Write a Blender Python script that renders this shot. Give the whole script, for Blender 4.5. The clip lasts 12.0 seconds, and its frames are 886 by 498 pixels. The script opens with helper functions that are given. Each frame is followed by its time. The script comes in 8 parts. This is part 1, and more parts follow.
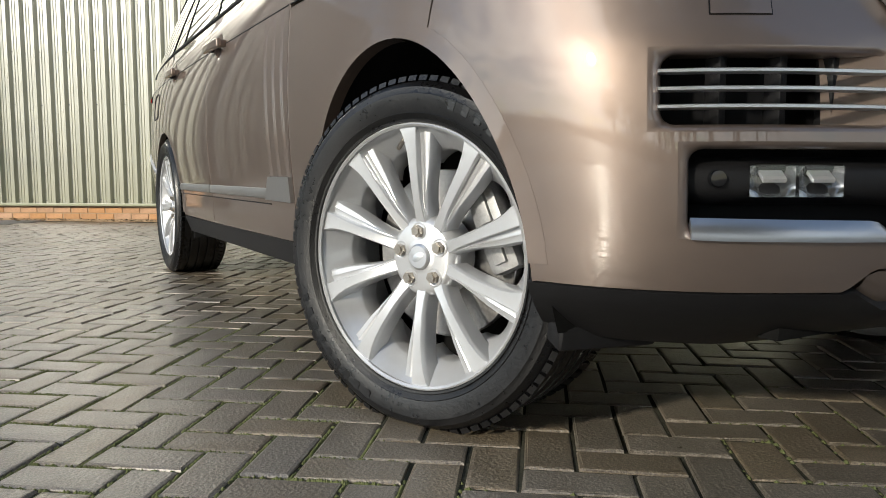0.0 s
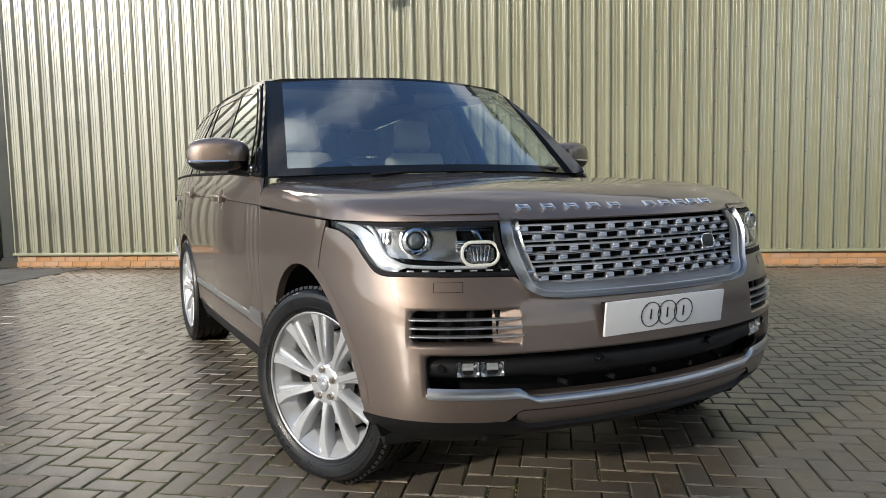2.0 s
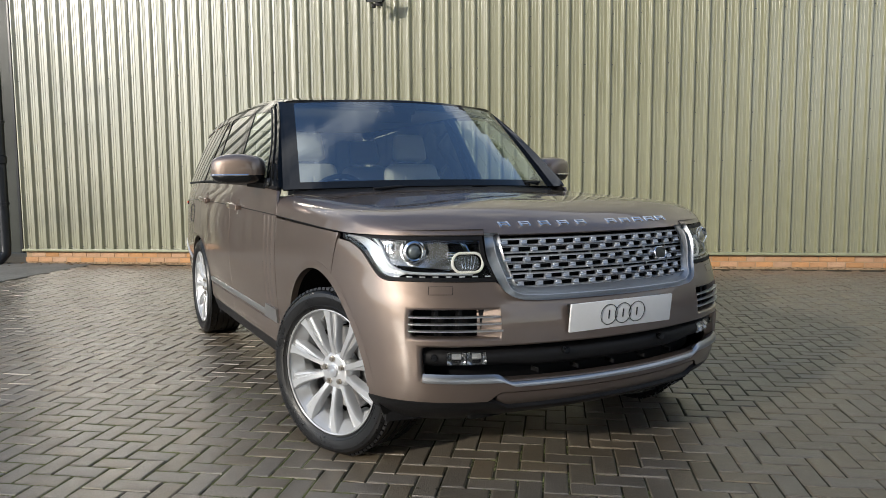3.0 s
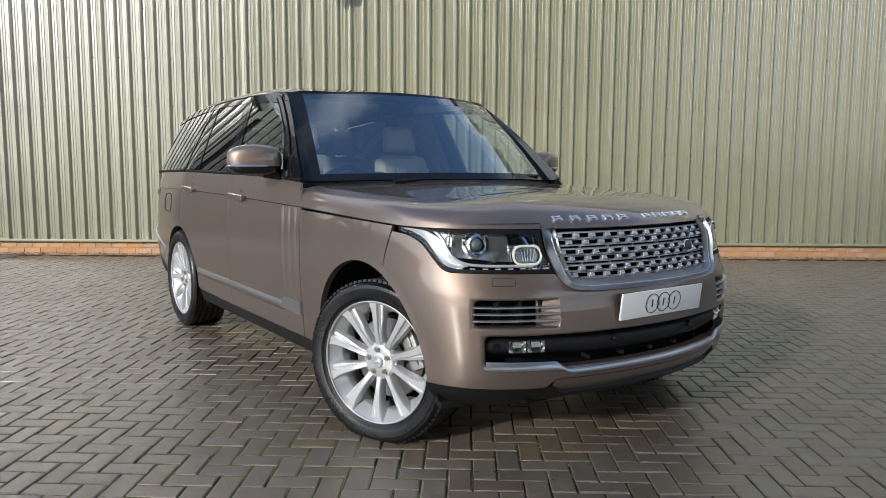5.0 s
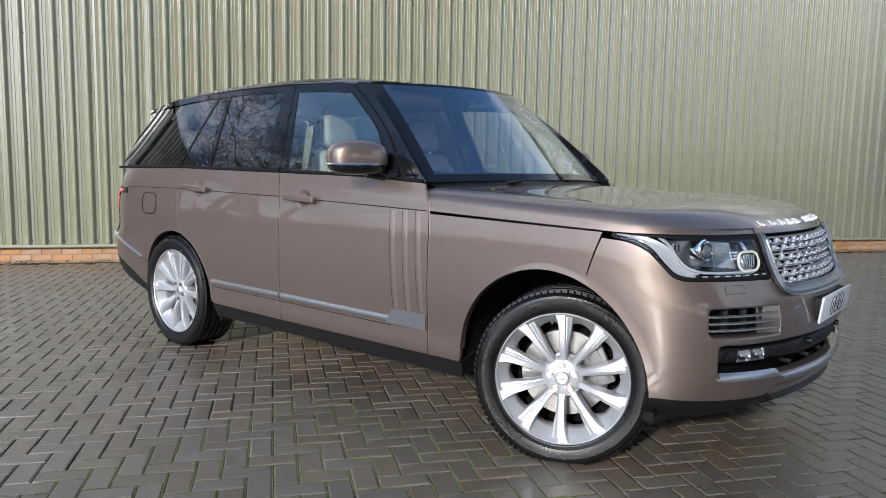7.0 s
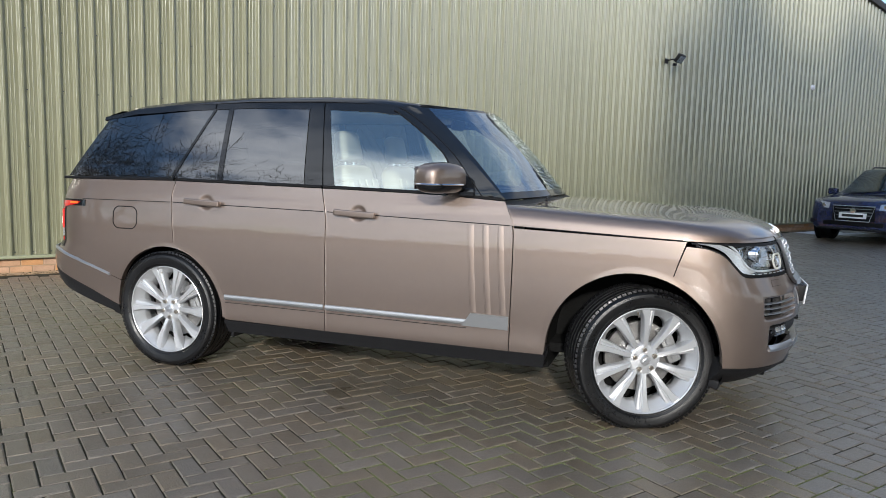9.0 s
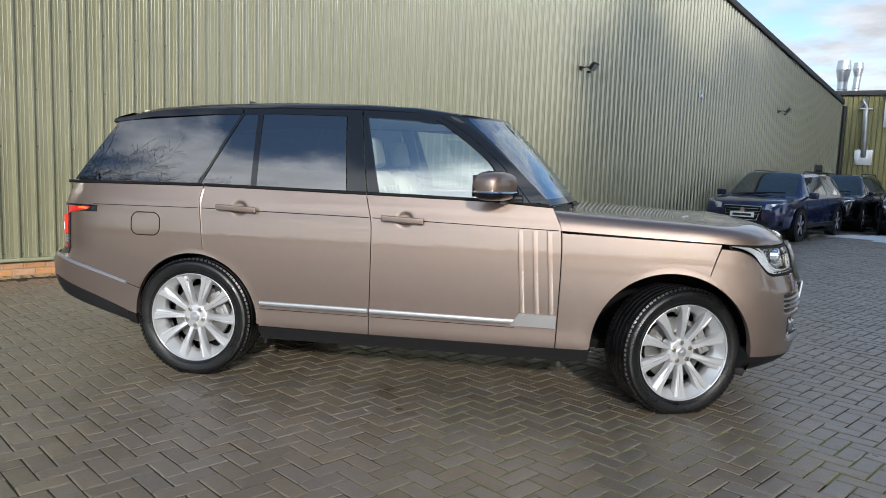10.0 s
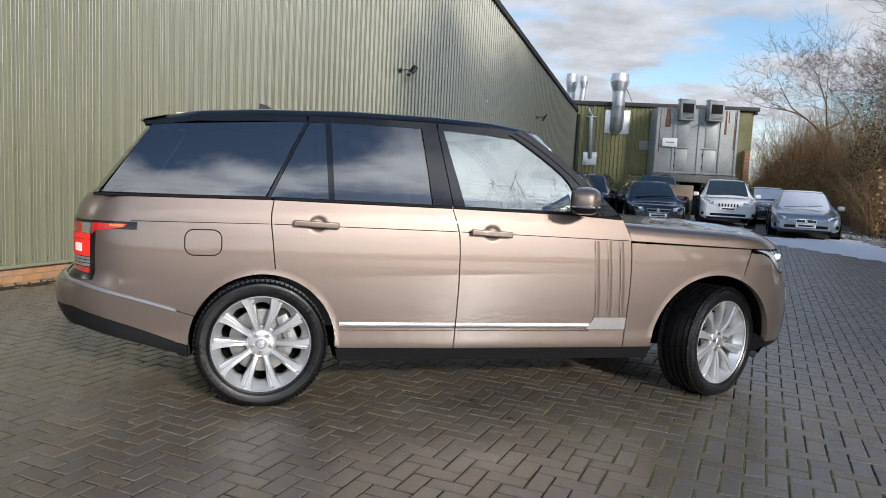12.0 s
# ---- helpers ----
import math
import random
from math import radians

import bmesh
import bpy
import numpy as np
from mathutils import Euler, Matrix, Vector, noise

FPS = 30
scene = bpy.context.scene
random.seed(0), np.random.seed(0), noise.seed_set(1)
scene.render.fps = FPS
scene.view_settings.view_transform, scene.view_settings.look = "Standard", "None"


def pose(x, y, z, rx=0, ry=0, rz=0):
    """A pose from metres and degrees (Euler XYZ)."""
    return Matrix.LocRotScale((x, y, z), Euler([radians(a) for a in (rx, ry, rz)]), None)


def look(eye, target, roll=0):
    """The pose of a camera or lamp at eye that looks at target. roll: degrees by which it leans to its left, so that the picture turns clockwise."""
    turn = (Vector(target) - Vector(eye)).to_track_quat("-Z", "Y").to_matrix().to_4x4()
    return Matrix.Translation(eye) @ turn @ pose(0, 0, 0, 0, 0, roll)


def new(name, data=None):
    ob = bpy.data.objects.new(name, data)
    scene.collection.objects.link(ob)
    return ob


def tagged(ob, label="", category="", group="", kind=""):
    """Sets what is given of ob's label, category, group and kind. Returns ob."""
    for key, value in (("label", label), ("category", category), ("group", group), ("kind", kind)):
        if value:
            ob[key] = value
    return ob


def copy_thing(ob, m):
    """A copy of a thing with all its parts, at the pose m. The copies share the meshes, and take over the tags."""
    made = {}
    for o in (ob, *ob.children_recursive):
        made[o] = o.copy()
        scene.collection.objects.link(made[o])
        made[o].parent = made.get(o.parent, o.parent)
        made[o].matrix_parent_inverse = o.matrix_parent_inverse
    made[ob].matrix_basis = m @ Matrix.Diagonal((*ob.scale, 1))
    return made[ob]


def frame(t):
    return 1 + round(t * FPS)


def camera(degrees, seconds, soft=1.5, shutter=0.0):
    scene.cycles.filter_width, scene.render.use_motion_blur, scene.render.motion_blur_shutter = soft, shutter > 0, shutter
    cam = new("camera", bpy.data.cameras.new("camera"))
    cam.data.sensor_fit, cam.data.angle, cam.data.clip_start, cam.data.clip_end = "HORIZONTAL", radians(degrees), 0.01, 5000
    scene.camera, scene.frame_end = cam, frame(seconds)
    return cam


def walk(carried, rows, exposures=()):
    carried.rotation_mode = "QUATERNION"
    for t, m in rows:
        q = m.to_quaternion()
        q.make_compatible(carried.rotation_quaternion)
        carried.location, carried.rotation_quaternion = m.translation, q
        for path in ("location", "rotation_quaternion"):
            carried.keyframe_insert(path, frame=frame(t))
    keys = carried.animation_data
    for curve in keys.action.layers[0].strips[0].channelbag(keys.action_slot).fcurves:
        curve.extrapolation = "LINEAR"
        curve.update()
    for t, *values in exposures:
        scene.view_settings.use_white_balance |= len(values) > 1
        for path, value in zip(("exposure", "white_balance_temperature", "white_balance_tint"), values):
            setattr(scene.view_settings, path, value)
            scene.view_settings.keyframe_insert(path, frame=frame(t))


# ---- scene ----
cam = camera(63.1, 12.0, soft=0.9)
PATH = [
    (0, (1.372, -1.629, 0.52), (-0.36, -0.648, 0.328), 0.1),
    (0.5, (1.515, -1.601, 0.7), (-0.217, -0.629, 0.469), -1.5),
    (1, (1.867, -1.633, 0.873), (0.129, -0.664, 0.673), -0.9),
    (1.5, (2.225, -1.676, 0.986), (0.472, -0.731, 0.8), -1.1),
    (2, (2.598, -1.75, 1.098), (0.833, -0.827, 0.919), -1.1),
    (2.5, (2.903, -1.815, 1.17), (1.133, -0.902, 0.985), -1.0),
    (2.7, (2.981, -1.892, 1.177), (1.217, -0.967, 0.996), -0.7),
    (4.3, (3.037, -2.145, 1.25), (1.321, -1.142, 1.021), -0.3),
    (4.5, (2.98, -2.262, 1.22), (1.283, -1.225, 1.005), -0.0),
    (5, (2.78, -2.513, 1.215), (1.156, -1.367, 0.996), 0.3),
    (5.5, (2.531, -2.766, 1.206), (0.984, -1.518, 0.987), 0.6),
    (6, (2.251, -3.088, 1.218), (0.799, -1.73, 1.003), 0.8),
    (6.5, (1.865, -3.293, 1.21), (0.501, -1.847, 0.988), 0.9),
    (7, (1.517, -3.5, 1.216), (0.243, -1.973, 0.994), 1.0),
    (7.2, (1.395, -3.624, 1.226), (0.171, -2.057, 1.009), 1.0),
    (8.8, (0.368, -4.616, 1.307), (-0.329, -2.755, 1.082), 1.5),
    (9, (0.207, -4.708, 1.32), (-0.437, -2.828, 1.094), 1.5),
    (9.5, (-0.213, -4.952, 1.341), (-0.711, -3.028, 1.118), 1.7),
    (10, (-0.702, -5.12, 1.354), (-1.015, -3.158, 1.13), 2.0),
    (10.5, (-1.254, -5.218, 1.363), (-1.356, -3.233, 1.141), 2.3),
    (11, (-1.809, -5.28, 1.38), (-1.723, -3.294, 1.162), 2.5),
    (11.5, (-2.334, -5.202, 1.384), (-2.071, -3.232, 1.166), 2.7),
    (12, (-2.867, -5.12, 1.393), (-2.417, -3.183, 1.181), 2.8),
]
# the camera's own exposure and white balance drift a little on the way
EXPOSURES = [(0, 0.58, 6800, 7), (0.5, 0.58, 6650, 7), (1, 0.58, 6750, 8), (2.5, 0.50, 6700, 9), (5.5, 0.52, 6250, 10), (7, 0.53, 6000, 11), (9.5, 0.47, 6300, 9), (10.5, 0.37, 6350, 10), (12, 0.14, 6300, 11)]
walk(cam, [(t, look(eye, target, roll)) for t, eye, target, roll in PATH], EXPOSURES)

# ---- world and sun ----
SUN_AZ, SUN_EL = -74.0, 20.0   # degrees: heading towards the sun in the plan, height over the horizon
world = bpy.data.worlds.new("sky")
scene.world = world
world.use_nodes = True
wn, wl = world.node_tree.nodes, world.node_tree.links
bg = wn["Background"]
sky = wn.new("ShaderNodeTexSky")
sky.sky_type, sky.sun_disc = 'NISHITA', False
sky.sun_elevation, sky.sun_rotation = radians(SUN_EL), radians(90 - SUN_AZ)
sky.air_density, sky.dust_density, sky.ozone_density = 1.0, 0.25, 2.5
tc = wn.new("ShaderNodeTexCoord")


def sky_math(op, x, y=0.0, z=None):
    n = wn.new("ShaderNodeMath")
    n.operation = op
    for k, v in enumerate((x, y) if z is None else (x, y, z)):
        if isinstance(v, (int, float)):
            n.inputs[k].default_value = v
        else:
            wl.new(v, n.inputs[k])
    return n.outputs[0]


# a flat layer of broken cloud, closing towards the horizon and brightest round the hidden sun
sx = wn.new("ShaderNodeSeparateXYZ")
wl.new(tc.outputs["Generated"], sx.inputs[0])
up = sky_math('MAXIMUM', sx.outputs[2], 0.0)
dn = sky_math('ADD', up, 0.14)
cx = wn.new("ShaderNodeCombineXYZ")
wl.new(sky_math('DIVIDE', sx.outputs[0], dn), cx.inputs[0])
wl.new(sky_math('DIVIDE', sx.outputs[1], dn), cx.inputs[1])
cl = wn.new("ShaderNodeTexNoise")
cl.inputs["Scale"].default_value, cl.inputs["Detail"].default_value, cl.inputs["Roughness"].default_value = 1.5, 9.0, 0.56
drift = wn.new("ShaderNodeVectorMath")
drift.operation = 'ADD'
drift.inputs[1].default_value = (1.4, 6.12, 5.54)
wl.new(cx.outputs[0], drift.inputs[0])
wl.new(drift.outputs[0], cl.inputs["Vector"])
cover = sky_math('MULTIPLY_ADD', sky_math('MINIMUM', sky_math('MAXIMUM', sky_math('SUBTRACT', up, 0.55), 0.0), 0.35), -0.50, 0.055)
mr_ = wn.new("ShaderNodeMapRange")
mr_.interpolation_type = 'SMOOTHSTEP'
mr_.inputs["From Min"].default_value, mr_.inputs["From Max"].default_value = 0.44, 0.62
wl.new(sky_math('ADD', cl.outputs["Fac"], cover), mr_.inputs["Value"])
sd = Vector((math.cos(radians(SUN_EL)) * math.cos(radians(SUN_AZ)), math.cos(radians(SUN_EL)) * math.sin(radians(SUN_AZ)), math.sin(radians(SUN_EL))))
dt = wn.new("ShaderNodeVectorMath")
dt.operation = 'DOT_PRODUCT'
wl.new(tc.outputs["Generated"], dt.inputs[0])
dt.inputs[1].default_value = sd
facing = sky_math('MAXIMUM', dt.outputs["Value"], 0.0)
broad = sky_math('MAXIMUM', sky_math('MULTIPLY_ADD', dt.outputs["Value"], 0.68, 0.32), 0.0)
lit = sky_math('MULTIPLY_ADD', sky_math('POWER', broad, 2.0), 8.5, 4.1)
lit = sky_math('MULTIPLY_ADD', sky_math('POWER', facing, 8.0), 4.0, lit)
# thick middles of the clouds are greyer
shade = sky_math('MULTIPLY_ADD', cl.outputs["Fac"], -0.9, 1.46)
# and their undersides are rippled
rp = wn.new("ShaderNodeTexNoise")
rp.inputs["Scale"].default_value, rp.inputs["Detail"].default_value, rp.inputs["Roughness"].default_value = 4.2, 5.0, 0.55
wl.new(drift.outputs[0], rp.inputs["Vector"])
shade = sky_math('MULTIPLY', shade, sky_math('MULTIPLY_ADD', rp.outputs["Fac"], 1.1, 0.45))
tint = wn.new("ShaderNodeVectorMath")
tint.operation = 'SCALE'
tint.inputs[0].default_value = (0.97, 1.0, 1.06)
wl.new(sky_math('MULTIPLY', lit, shade), tint.inputs["Scale"])
mx = wn.new("ShaderNodeMix")
mx.data_type = 'RGBA'
wl.new(mr_.outputs["Result"], mx.inputs["Factor"])
wl.new(sky.outputs["Color"], mx.inputs["A"])
wl.new(tint.outputs["Vector"], mx.inputs["B"])
wl.new(mx.outputs["Result"], bg.inputs["Color"])
bg.inputs["Strength"].default_value = 0.15
sun_data = bpy.data.lights.new("sun", 'SUN')
sun_data.energy, sun_data.angle, sun_data.color = 2.9, radians(3.0), (1.0, 0.93, 0.83)
sun = new("sun", sun_data)
sun.matrix_world = look(sd * 60, (0, 0, 0))


# ---- materials ----
def material(name, color, rough=0.5, metal=0.0, coat=0.0, vary=0.0, vscale=8.0, bump=0.0, bscale=60.0, rvary=0.0, island=0.0, spec=0.5, coat_rough=0.03, coat_ior=1.5, grain=0.0):
    m = bpy.data.materials.new(name)
    m.use_nodes = True
    n, l = m.node_tree.nodes, m.node_tree.links
    p = n["Principled BSDF"]
    p.inputs["Base Color"].default_value = (*color, 1)
    p.inputs["Roughness"].default_value, p.inputs["Metallic"].default_value = rough, metal
    p.inputs["Coat Weight"].default_value, p.inputs["Coat Roughness"].default_value = coat, coat_rough
    p.inputs["Specular IOR Level"].default_value, p.inputs["Coat IOR"].default_value = spec, coat_ior
    co = n.new("ShaderNodeTexCoord")
    if vary or rvary:
        t1 = n.new("ShaderNodeTexNoise")
        t1.inputs["Scale"].default_value, t1.inputs["Detail"].default_value = vscale, 6
        l.new(co.outputs["Object"], t1.inputs["Vector"])
        t2 = n.new("ShaderNodeTexNoise")
        t2.inputs["Scale"].default_value, t2.inputs["Detail"].default_value = vscale * 9, 4
        l.new(co.outputs["Object"], t2.inputs["Vector"])
        av = n.new("ShaderNodeMath")
        av.operation = 'ADD'
        l.new(t1.outputs["Fac"], av.inputs[0])
        l.new(t2.outputs["Fac"], av.inputs[1])
        if vary:
            mr = n.new("ShaderNodeMapRange")
            mr.inputs["From Min"].default_value, mr.inputs["From Max"].default_value = 0.6, 1.4
            mr.inputs["To Min"].default_value, mr.inputs["To Max"].default_value = 1 - vary, 1 + vary
            if grain:
                # fine aggregate: pale and dark grit of a few millimetres
                t4 = n.new("ShaderNodeTexNoise")
                t4.inputs["Scale"].default_value, t4.inputs["Detail"].default_value, t4.inputs["Roughness"].default_value = 260.0, 3, 0.7
                l.new(co.outputs["Object"], t4.inputs["Vector"])
                g4 = n.new("ShaderNodeMapRange")
                g4.inputs["From Min"].default_value, g4.inputs["From Max"].default_value = 0.32, 0.68
                g4.inputs["To Min"].default_value, g4.inputs["To Max"].default_value = -grain, grain
                l.new(t4.outputs["Fac"], g4.inputs["Value"])
                a4 = n.new("ShaderNodeMath")
                a4.operation = 'ADD'
                l.new(av.outputs[0], a4.inputs[0])
                l.new(g4.outputs["Result"], a4.inputs[1])
                l.new(a4.outputs[0], mr.inputs["Value"])
            else:
                l.new(av.outputs[0], mr.inputs["Value"])
            hs = n.new("ShaderNodeHueSaturation")
            hs.inputs["Color"].default_value = (*color, 1)
            l.new(mr.outputs["Result"], hs.inputs["Value"])
            l.new(hs.outputs["Color"], p.inputs["Base Color"])
            if island:
                oi = n.new("ShaderNodeNewGeometry")
                ob = n.new("ShaderNodeObjectInfo")
                ad = n.new("ShaderNodeMath")
                ad.operation = 'ADD'
                fr = n.new("ShaderNodeMath")
                fr.operation = 'FRACT'
                fr2, fr3 = n.new("ShaderNodeMath"), n.new("ShaderNodeMath")
                fr2.operation, fr3.operation = 'MULTIPLY_ADD', 'FRACT'
                fr2.inputs[2].default_value = 0.0
                l.new(oi.outputs["Random Per Island"], ad.inputs[0])
                l.new(ob.outputs["Random"], ad.inputs[1])
                l.new(ad.outputs[0], fr.inputs[0])
                m2 = n.new("ShaderNodeMapRange")
                m2.inputs["To Min"].default_value, m2.inputs["To Max"].default_value = 1 - island, 1 + island
                l.new(fr.outputs[0], m2.inputs["Value"])
                mm = n.new("ShaderNodeMath")
                mm.operation = 'MULTIPLY'
                l.new(mr.outputs["Result"], mm.inputs[0])
                l.new(m2.outputs["Result"], mm.inputs[1])
                l.new(mm.outputs[0], hs.inputs["Value"])
                m4 = n.new("ShaderNodeMapRange")
                m4.inputs["To Min"].default_value, m4.inputs["To Max"].default_value = 1 + 1.6 * island, 1 - 1.6 * island
                l.new(fr.outputs[0], fr2.inputs[0])
                fr2.inputs[1].default_value = 7.31
                l.new(fr2.outputs[0], fr3.inputs[0])
                l.new(fr3.outputs[0], m4.inputs["Value"])
                l.new(m4.outputs["Result"], hs.inputs["Saturation"])
        if rvary:
            m3 = n.new("ShaderNodeMapRange")
            m3.inputs["From Min"].default_value, m3.inputs["From Max"].default_value = 0.7, 1.3
            m3.inputs["To Min"].default_value, m3.inputs["To Max"].default_value = max(rough - rvary, 0.02), min(rough + rvary, 1)
            l.new(av.outputs[0], m3.inputs["Value"])
            l.new(m3.outputs["Result"], p.inputs["Roughness"])
    if bump:
        t3 = n.new("ShaderNodeTexNoise")
        t3.inputs["Scale"].default_value, t3.inputs["Detail"].default_value = bscale, 5
        l.new(co.outputs["Object"], t3.inputs["Vector"])
        bp = n.new("ShaderNodeBump")
        bp.inputs["Strength"].default_value, bp.inputs["Distance"].default_value = bump, 0.01
        l.new(t3.outputs["Fac"], bp.inputs["Height"])
        l.new(bp.outputs["Normal"], p.inputs["Normal"])
    return m


def pane(name, tint, gloss=0.08, rough=0.0, sheen=(1, 1, 1)):
    """Thin glass: a tinted see-through sheet with a mirror gloss that grows at glancing angles."""
    m = bpy.data.materials.new(name)
    m.use_nodes = True
    n, l = m.node_tree.nodes, m.node_tree.links
    n.remove(n["Principled BSDF"])
    tr, gl, mi, fr = n.new("ShaderNodeBsdfTransparent"), n.new("ShaderNodeBsdfGlossy"), n.new("ShaderNodeMixShader"), n.new("ShaderNodeLayerWeight")
    tr.inputs["Color"].default_value = (*tint, 1)
    gl.inputs["Roughness"].default_value, gl.inputs["Color"].default_value = rough, (*sheen, 1)
    fr.inputs["Blend"].default_value = 0.5
    pw, ma = n.new("ShaderNodeMath"), n.new("ShaderNodeMath")
    pw.operation, ma.operation = 'POWER', 'MULTIPLY_ADD'
    pw.inputs[1].default_value, ma.inputs[1].default_value, ma.inputs[2].default_value = 4.5, 1 - gloss, gloss
    l.new(fr.outputs["Facing"], pw.inputs[0])
    l.new(pw.outputs[0], ma.inputs[0])
    l.new(ma.outputs[0], mi.inputs[0])
    l.new(tr.outputs[0], mi.inputs[1])
    l.new(gl.outputs[0], mi.inputs[2])
    l.new(mi.outputs[0], n["Material Output"].inputs[0])
    return m


def glow(name, color, strength):
    m = bpy.data.materials.new(name)
    m.use_nodes = True
    p = m.node_tree.nodes["Principled BSDF"]
    p.inputs["Base Color"].default_value = (*color, 1)
    p.inputs["Emission Color"].default_value, p.inputs["Emission Strength"].default_value = (*color, 1), strength
    return m


PAINT = material("bronze_metallic_paint", (0.226, 0.175, 0.146), 0.45, 0.78, 1.0, vary=0.03, vscale=3, rvary=0.02, coat_rough=0.02, coat_ior=1.58)
BLACK_GLOSS = material("gloss_black", (0.008, 0.009, 0.011), 0.2, 0, 1.0, vary=0.1, spec=0.0)
BLACK = material("black_plastic", (0.010, 0.010, 0.011), 0.5, vary=0.15, vscale=20, bump=0.08, bscale=400, spec=0.25)
SEAL = material("black_seal", (0.006, 0.006, 0.007), 0.6, vary=0.1, spec=0.2)
CHASSIS = material("underbody_black", (0.008, 0.008, 0.008), 0.9, vary=0.3, spec=0.1)
CHROME = material("bright_chrome", (0.85, 0.86, 0.88), 0.08, 1.0)
BOWL = material("grey_lamp_bowl", (0.42, 0.425, 0.435), 0.22, 0.9, vary=0.02)
GRILLE = material("bright_satin_grille", (0.62, 0.64, 0.68), 0.30, 0.6, 0.3, vary=0.02)
SATIN = material("satin_silver", (0.62, 0.63, 0.65), 0.33, 0.9, vary=0.02)
ALLOY = material("silver_alloy_paint", (0.52, 0.53, 0.545), 0.30, 0.5, 0.5, vary=0.03)
RUBBER = material("tyre_rubber", (0.005, 0.005, 0.0055), 0.36, vary=0.3, vscale=10, rvary=0.12, bump=0.1, bscale=180, spec=0.45)
DISC = material("brake_disc_steel", (0.36, 0.35, 0.34), 0.38, 0.9, vary=0.2, vscale=15, rvary=0.1)
CALIPER = material("cast_caliper_grey", (0.30, 0.30, 0.30), 0.5, 0.6, vary=0.2, vscale=20)
BOLT = material("wheel_bolt_steel", (0.42, 0.38, 0.33), 0.3, 1.0, vary=0.2, vscale=40)
GLASS = pane("clear_glass", (0.78, 0.86, 0.83), 0.30, 0.0, (0.94, 1.0, 0.96))
SCREEN = pane("windscreen_glass", (0.78, 0.86, 0.88), 0.34, 0.0, (0.82, 0.91, 1.0))
PRIVACY = pane("privacy_glass", (0.05, 0.055, 0.06), 0.16)
LENS = pane("lamp_lens", (0.92, 0.94, 0.95), 0.05)
CREAM = material("cream_leather", (0.62, 0.57, 0.47), 0.5, vary=0.06, vscale=12, bump=0.1, bscale=150)
TRIM = material("dark_cabin_trim", (0.02, 0.02, 0.021), 0.6, vary=0.2)
WHITE = material("white_plate", (0.87, 0.87, 0.87), 0.3, vary=0.02)
INK = material("black_ink", (0.01, 0.01, 0.01), 0.4)
RED = material("red_lens", (0.55, 0.018, 0.016), 0.1, 0, 1.0, vary=0.2, vscale=60)
AMBER = material("amber_lens", (0.75, 0.2, 0.03), 0.1, 0, 1.0)
REFLECTOR = material("lamp_reflector", (0.80, 0.82, 0.84), 0.12, 1.0, vary=0.02)
LIT = glow("lit_lamp_ring", (0.80, 0.77, 0.68), 0.10)
LAMP_CELL = material("bright_lamp_cell", (0.80, 0.81, 0.82), 0.28, 0.6, 0.5, vary=0.15, vscale=60)
GUIDE = material("white_light_guide", (0.62, 0.63, 0.64), 0.22, 0.3, 0.6, vary=0.05, vscale=40)
SIDE = material("side_strip_satin", (0.40, 0.40, 0.40), 0.38, 0.9, vary=0.02)
STRIP = material("dark_satin_metal", (0.43, 0.445, 0.47), 0.30, 0.9, vary=0.02)
TAIL_LIT = glow("lit_tail_lamp", (1.0, 0.03, 0.02), 0.14)
TAIL_CORE = glow("lit_tail_core", (1.0, 0.60, 0.52), 0.55)
CLADDING = material("olive_green_steel_cladding", (0.185, 0.183, 0.104), 0.5, 0.0, 1.0, vary=0.08, vscale=0.7, rvary=0.06, bump=0.02, bscale=7, coat_rough=0.235, coat_ior=2.1)
CLADDING_OLD = material("weathered_olive_cladding", (0.21, 0.20, 0.085), 0.5, 0.0, 0.05, vary=0.16, vscale=0.8, rvary=0.08)
FLASHING = material("olive_flashing", (0.235, 0.245, 0.155), 0.45, vary=0.08, vscale=3)
DARK_TRIM = material("dark_green_trim", (0.03, 0.035, 0.03), 0.5, vary=0.1)
BRICK = material("orange_brick", (0.43, 0.245, 0.135), 0.85, vary=0.22, vscale=9, bump=0.35, bscale=60, island=0.10)
MORTAR = material("brick_mortar", (0.33, 0.23, 0.14), 0.95, vary=0.2, vscale=20, bump=0.3, bscale=120)
PIPE = material("black_drainpipe", (0.014, 0.016, 0.02), 0.35, vary=0.15)
GALV = material("galvanised_steel", (0.60, 0.63, 0.66), 0.36, 0.85, vary=0.12, vscale=4, rvary=0.1)
ROOF_DARK = material("dark_roof_edge", (0.03, 0.03, 0.033), 0.6, vary=0.15)
CONTAINER = material("grey_painted_steel", (0.33, 0.35, 0.345), 0.55, vary=0.28, vscale=1.6, bump=0.05, bscale=12)
RUST = material("rust_streaked_steel", (0.17, 0.085, 0.05), 0.8, vary=0.4, vscale=5)
CONCRETE = material("grey_concrete", (0.24, 0.23, 0.21), 0.9, vary=0.25, vscale=3, bump=0.2, bscale=40)
SNOW = material("thin_snow", (0.78, 0.80, 0.84), 0.7, vary=0.10, vscale=2.5, bump=0.5, bscale=14)
BARK = material("bare_bark", (0.10, 0.085, 0.065), 0.9, vary=0.3, vscale=6)
TWIG = material("bare_twigs", (0.105, 0.080, 0.058), 0.9, vary=0.3, vscale=2)
BRAMBLE = material("brown_bramble", (0.37, 0.235, 0.115), 0.95, vary=0.45, vscale=0.7)
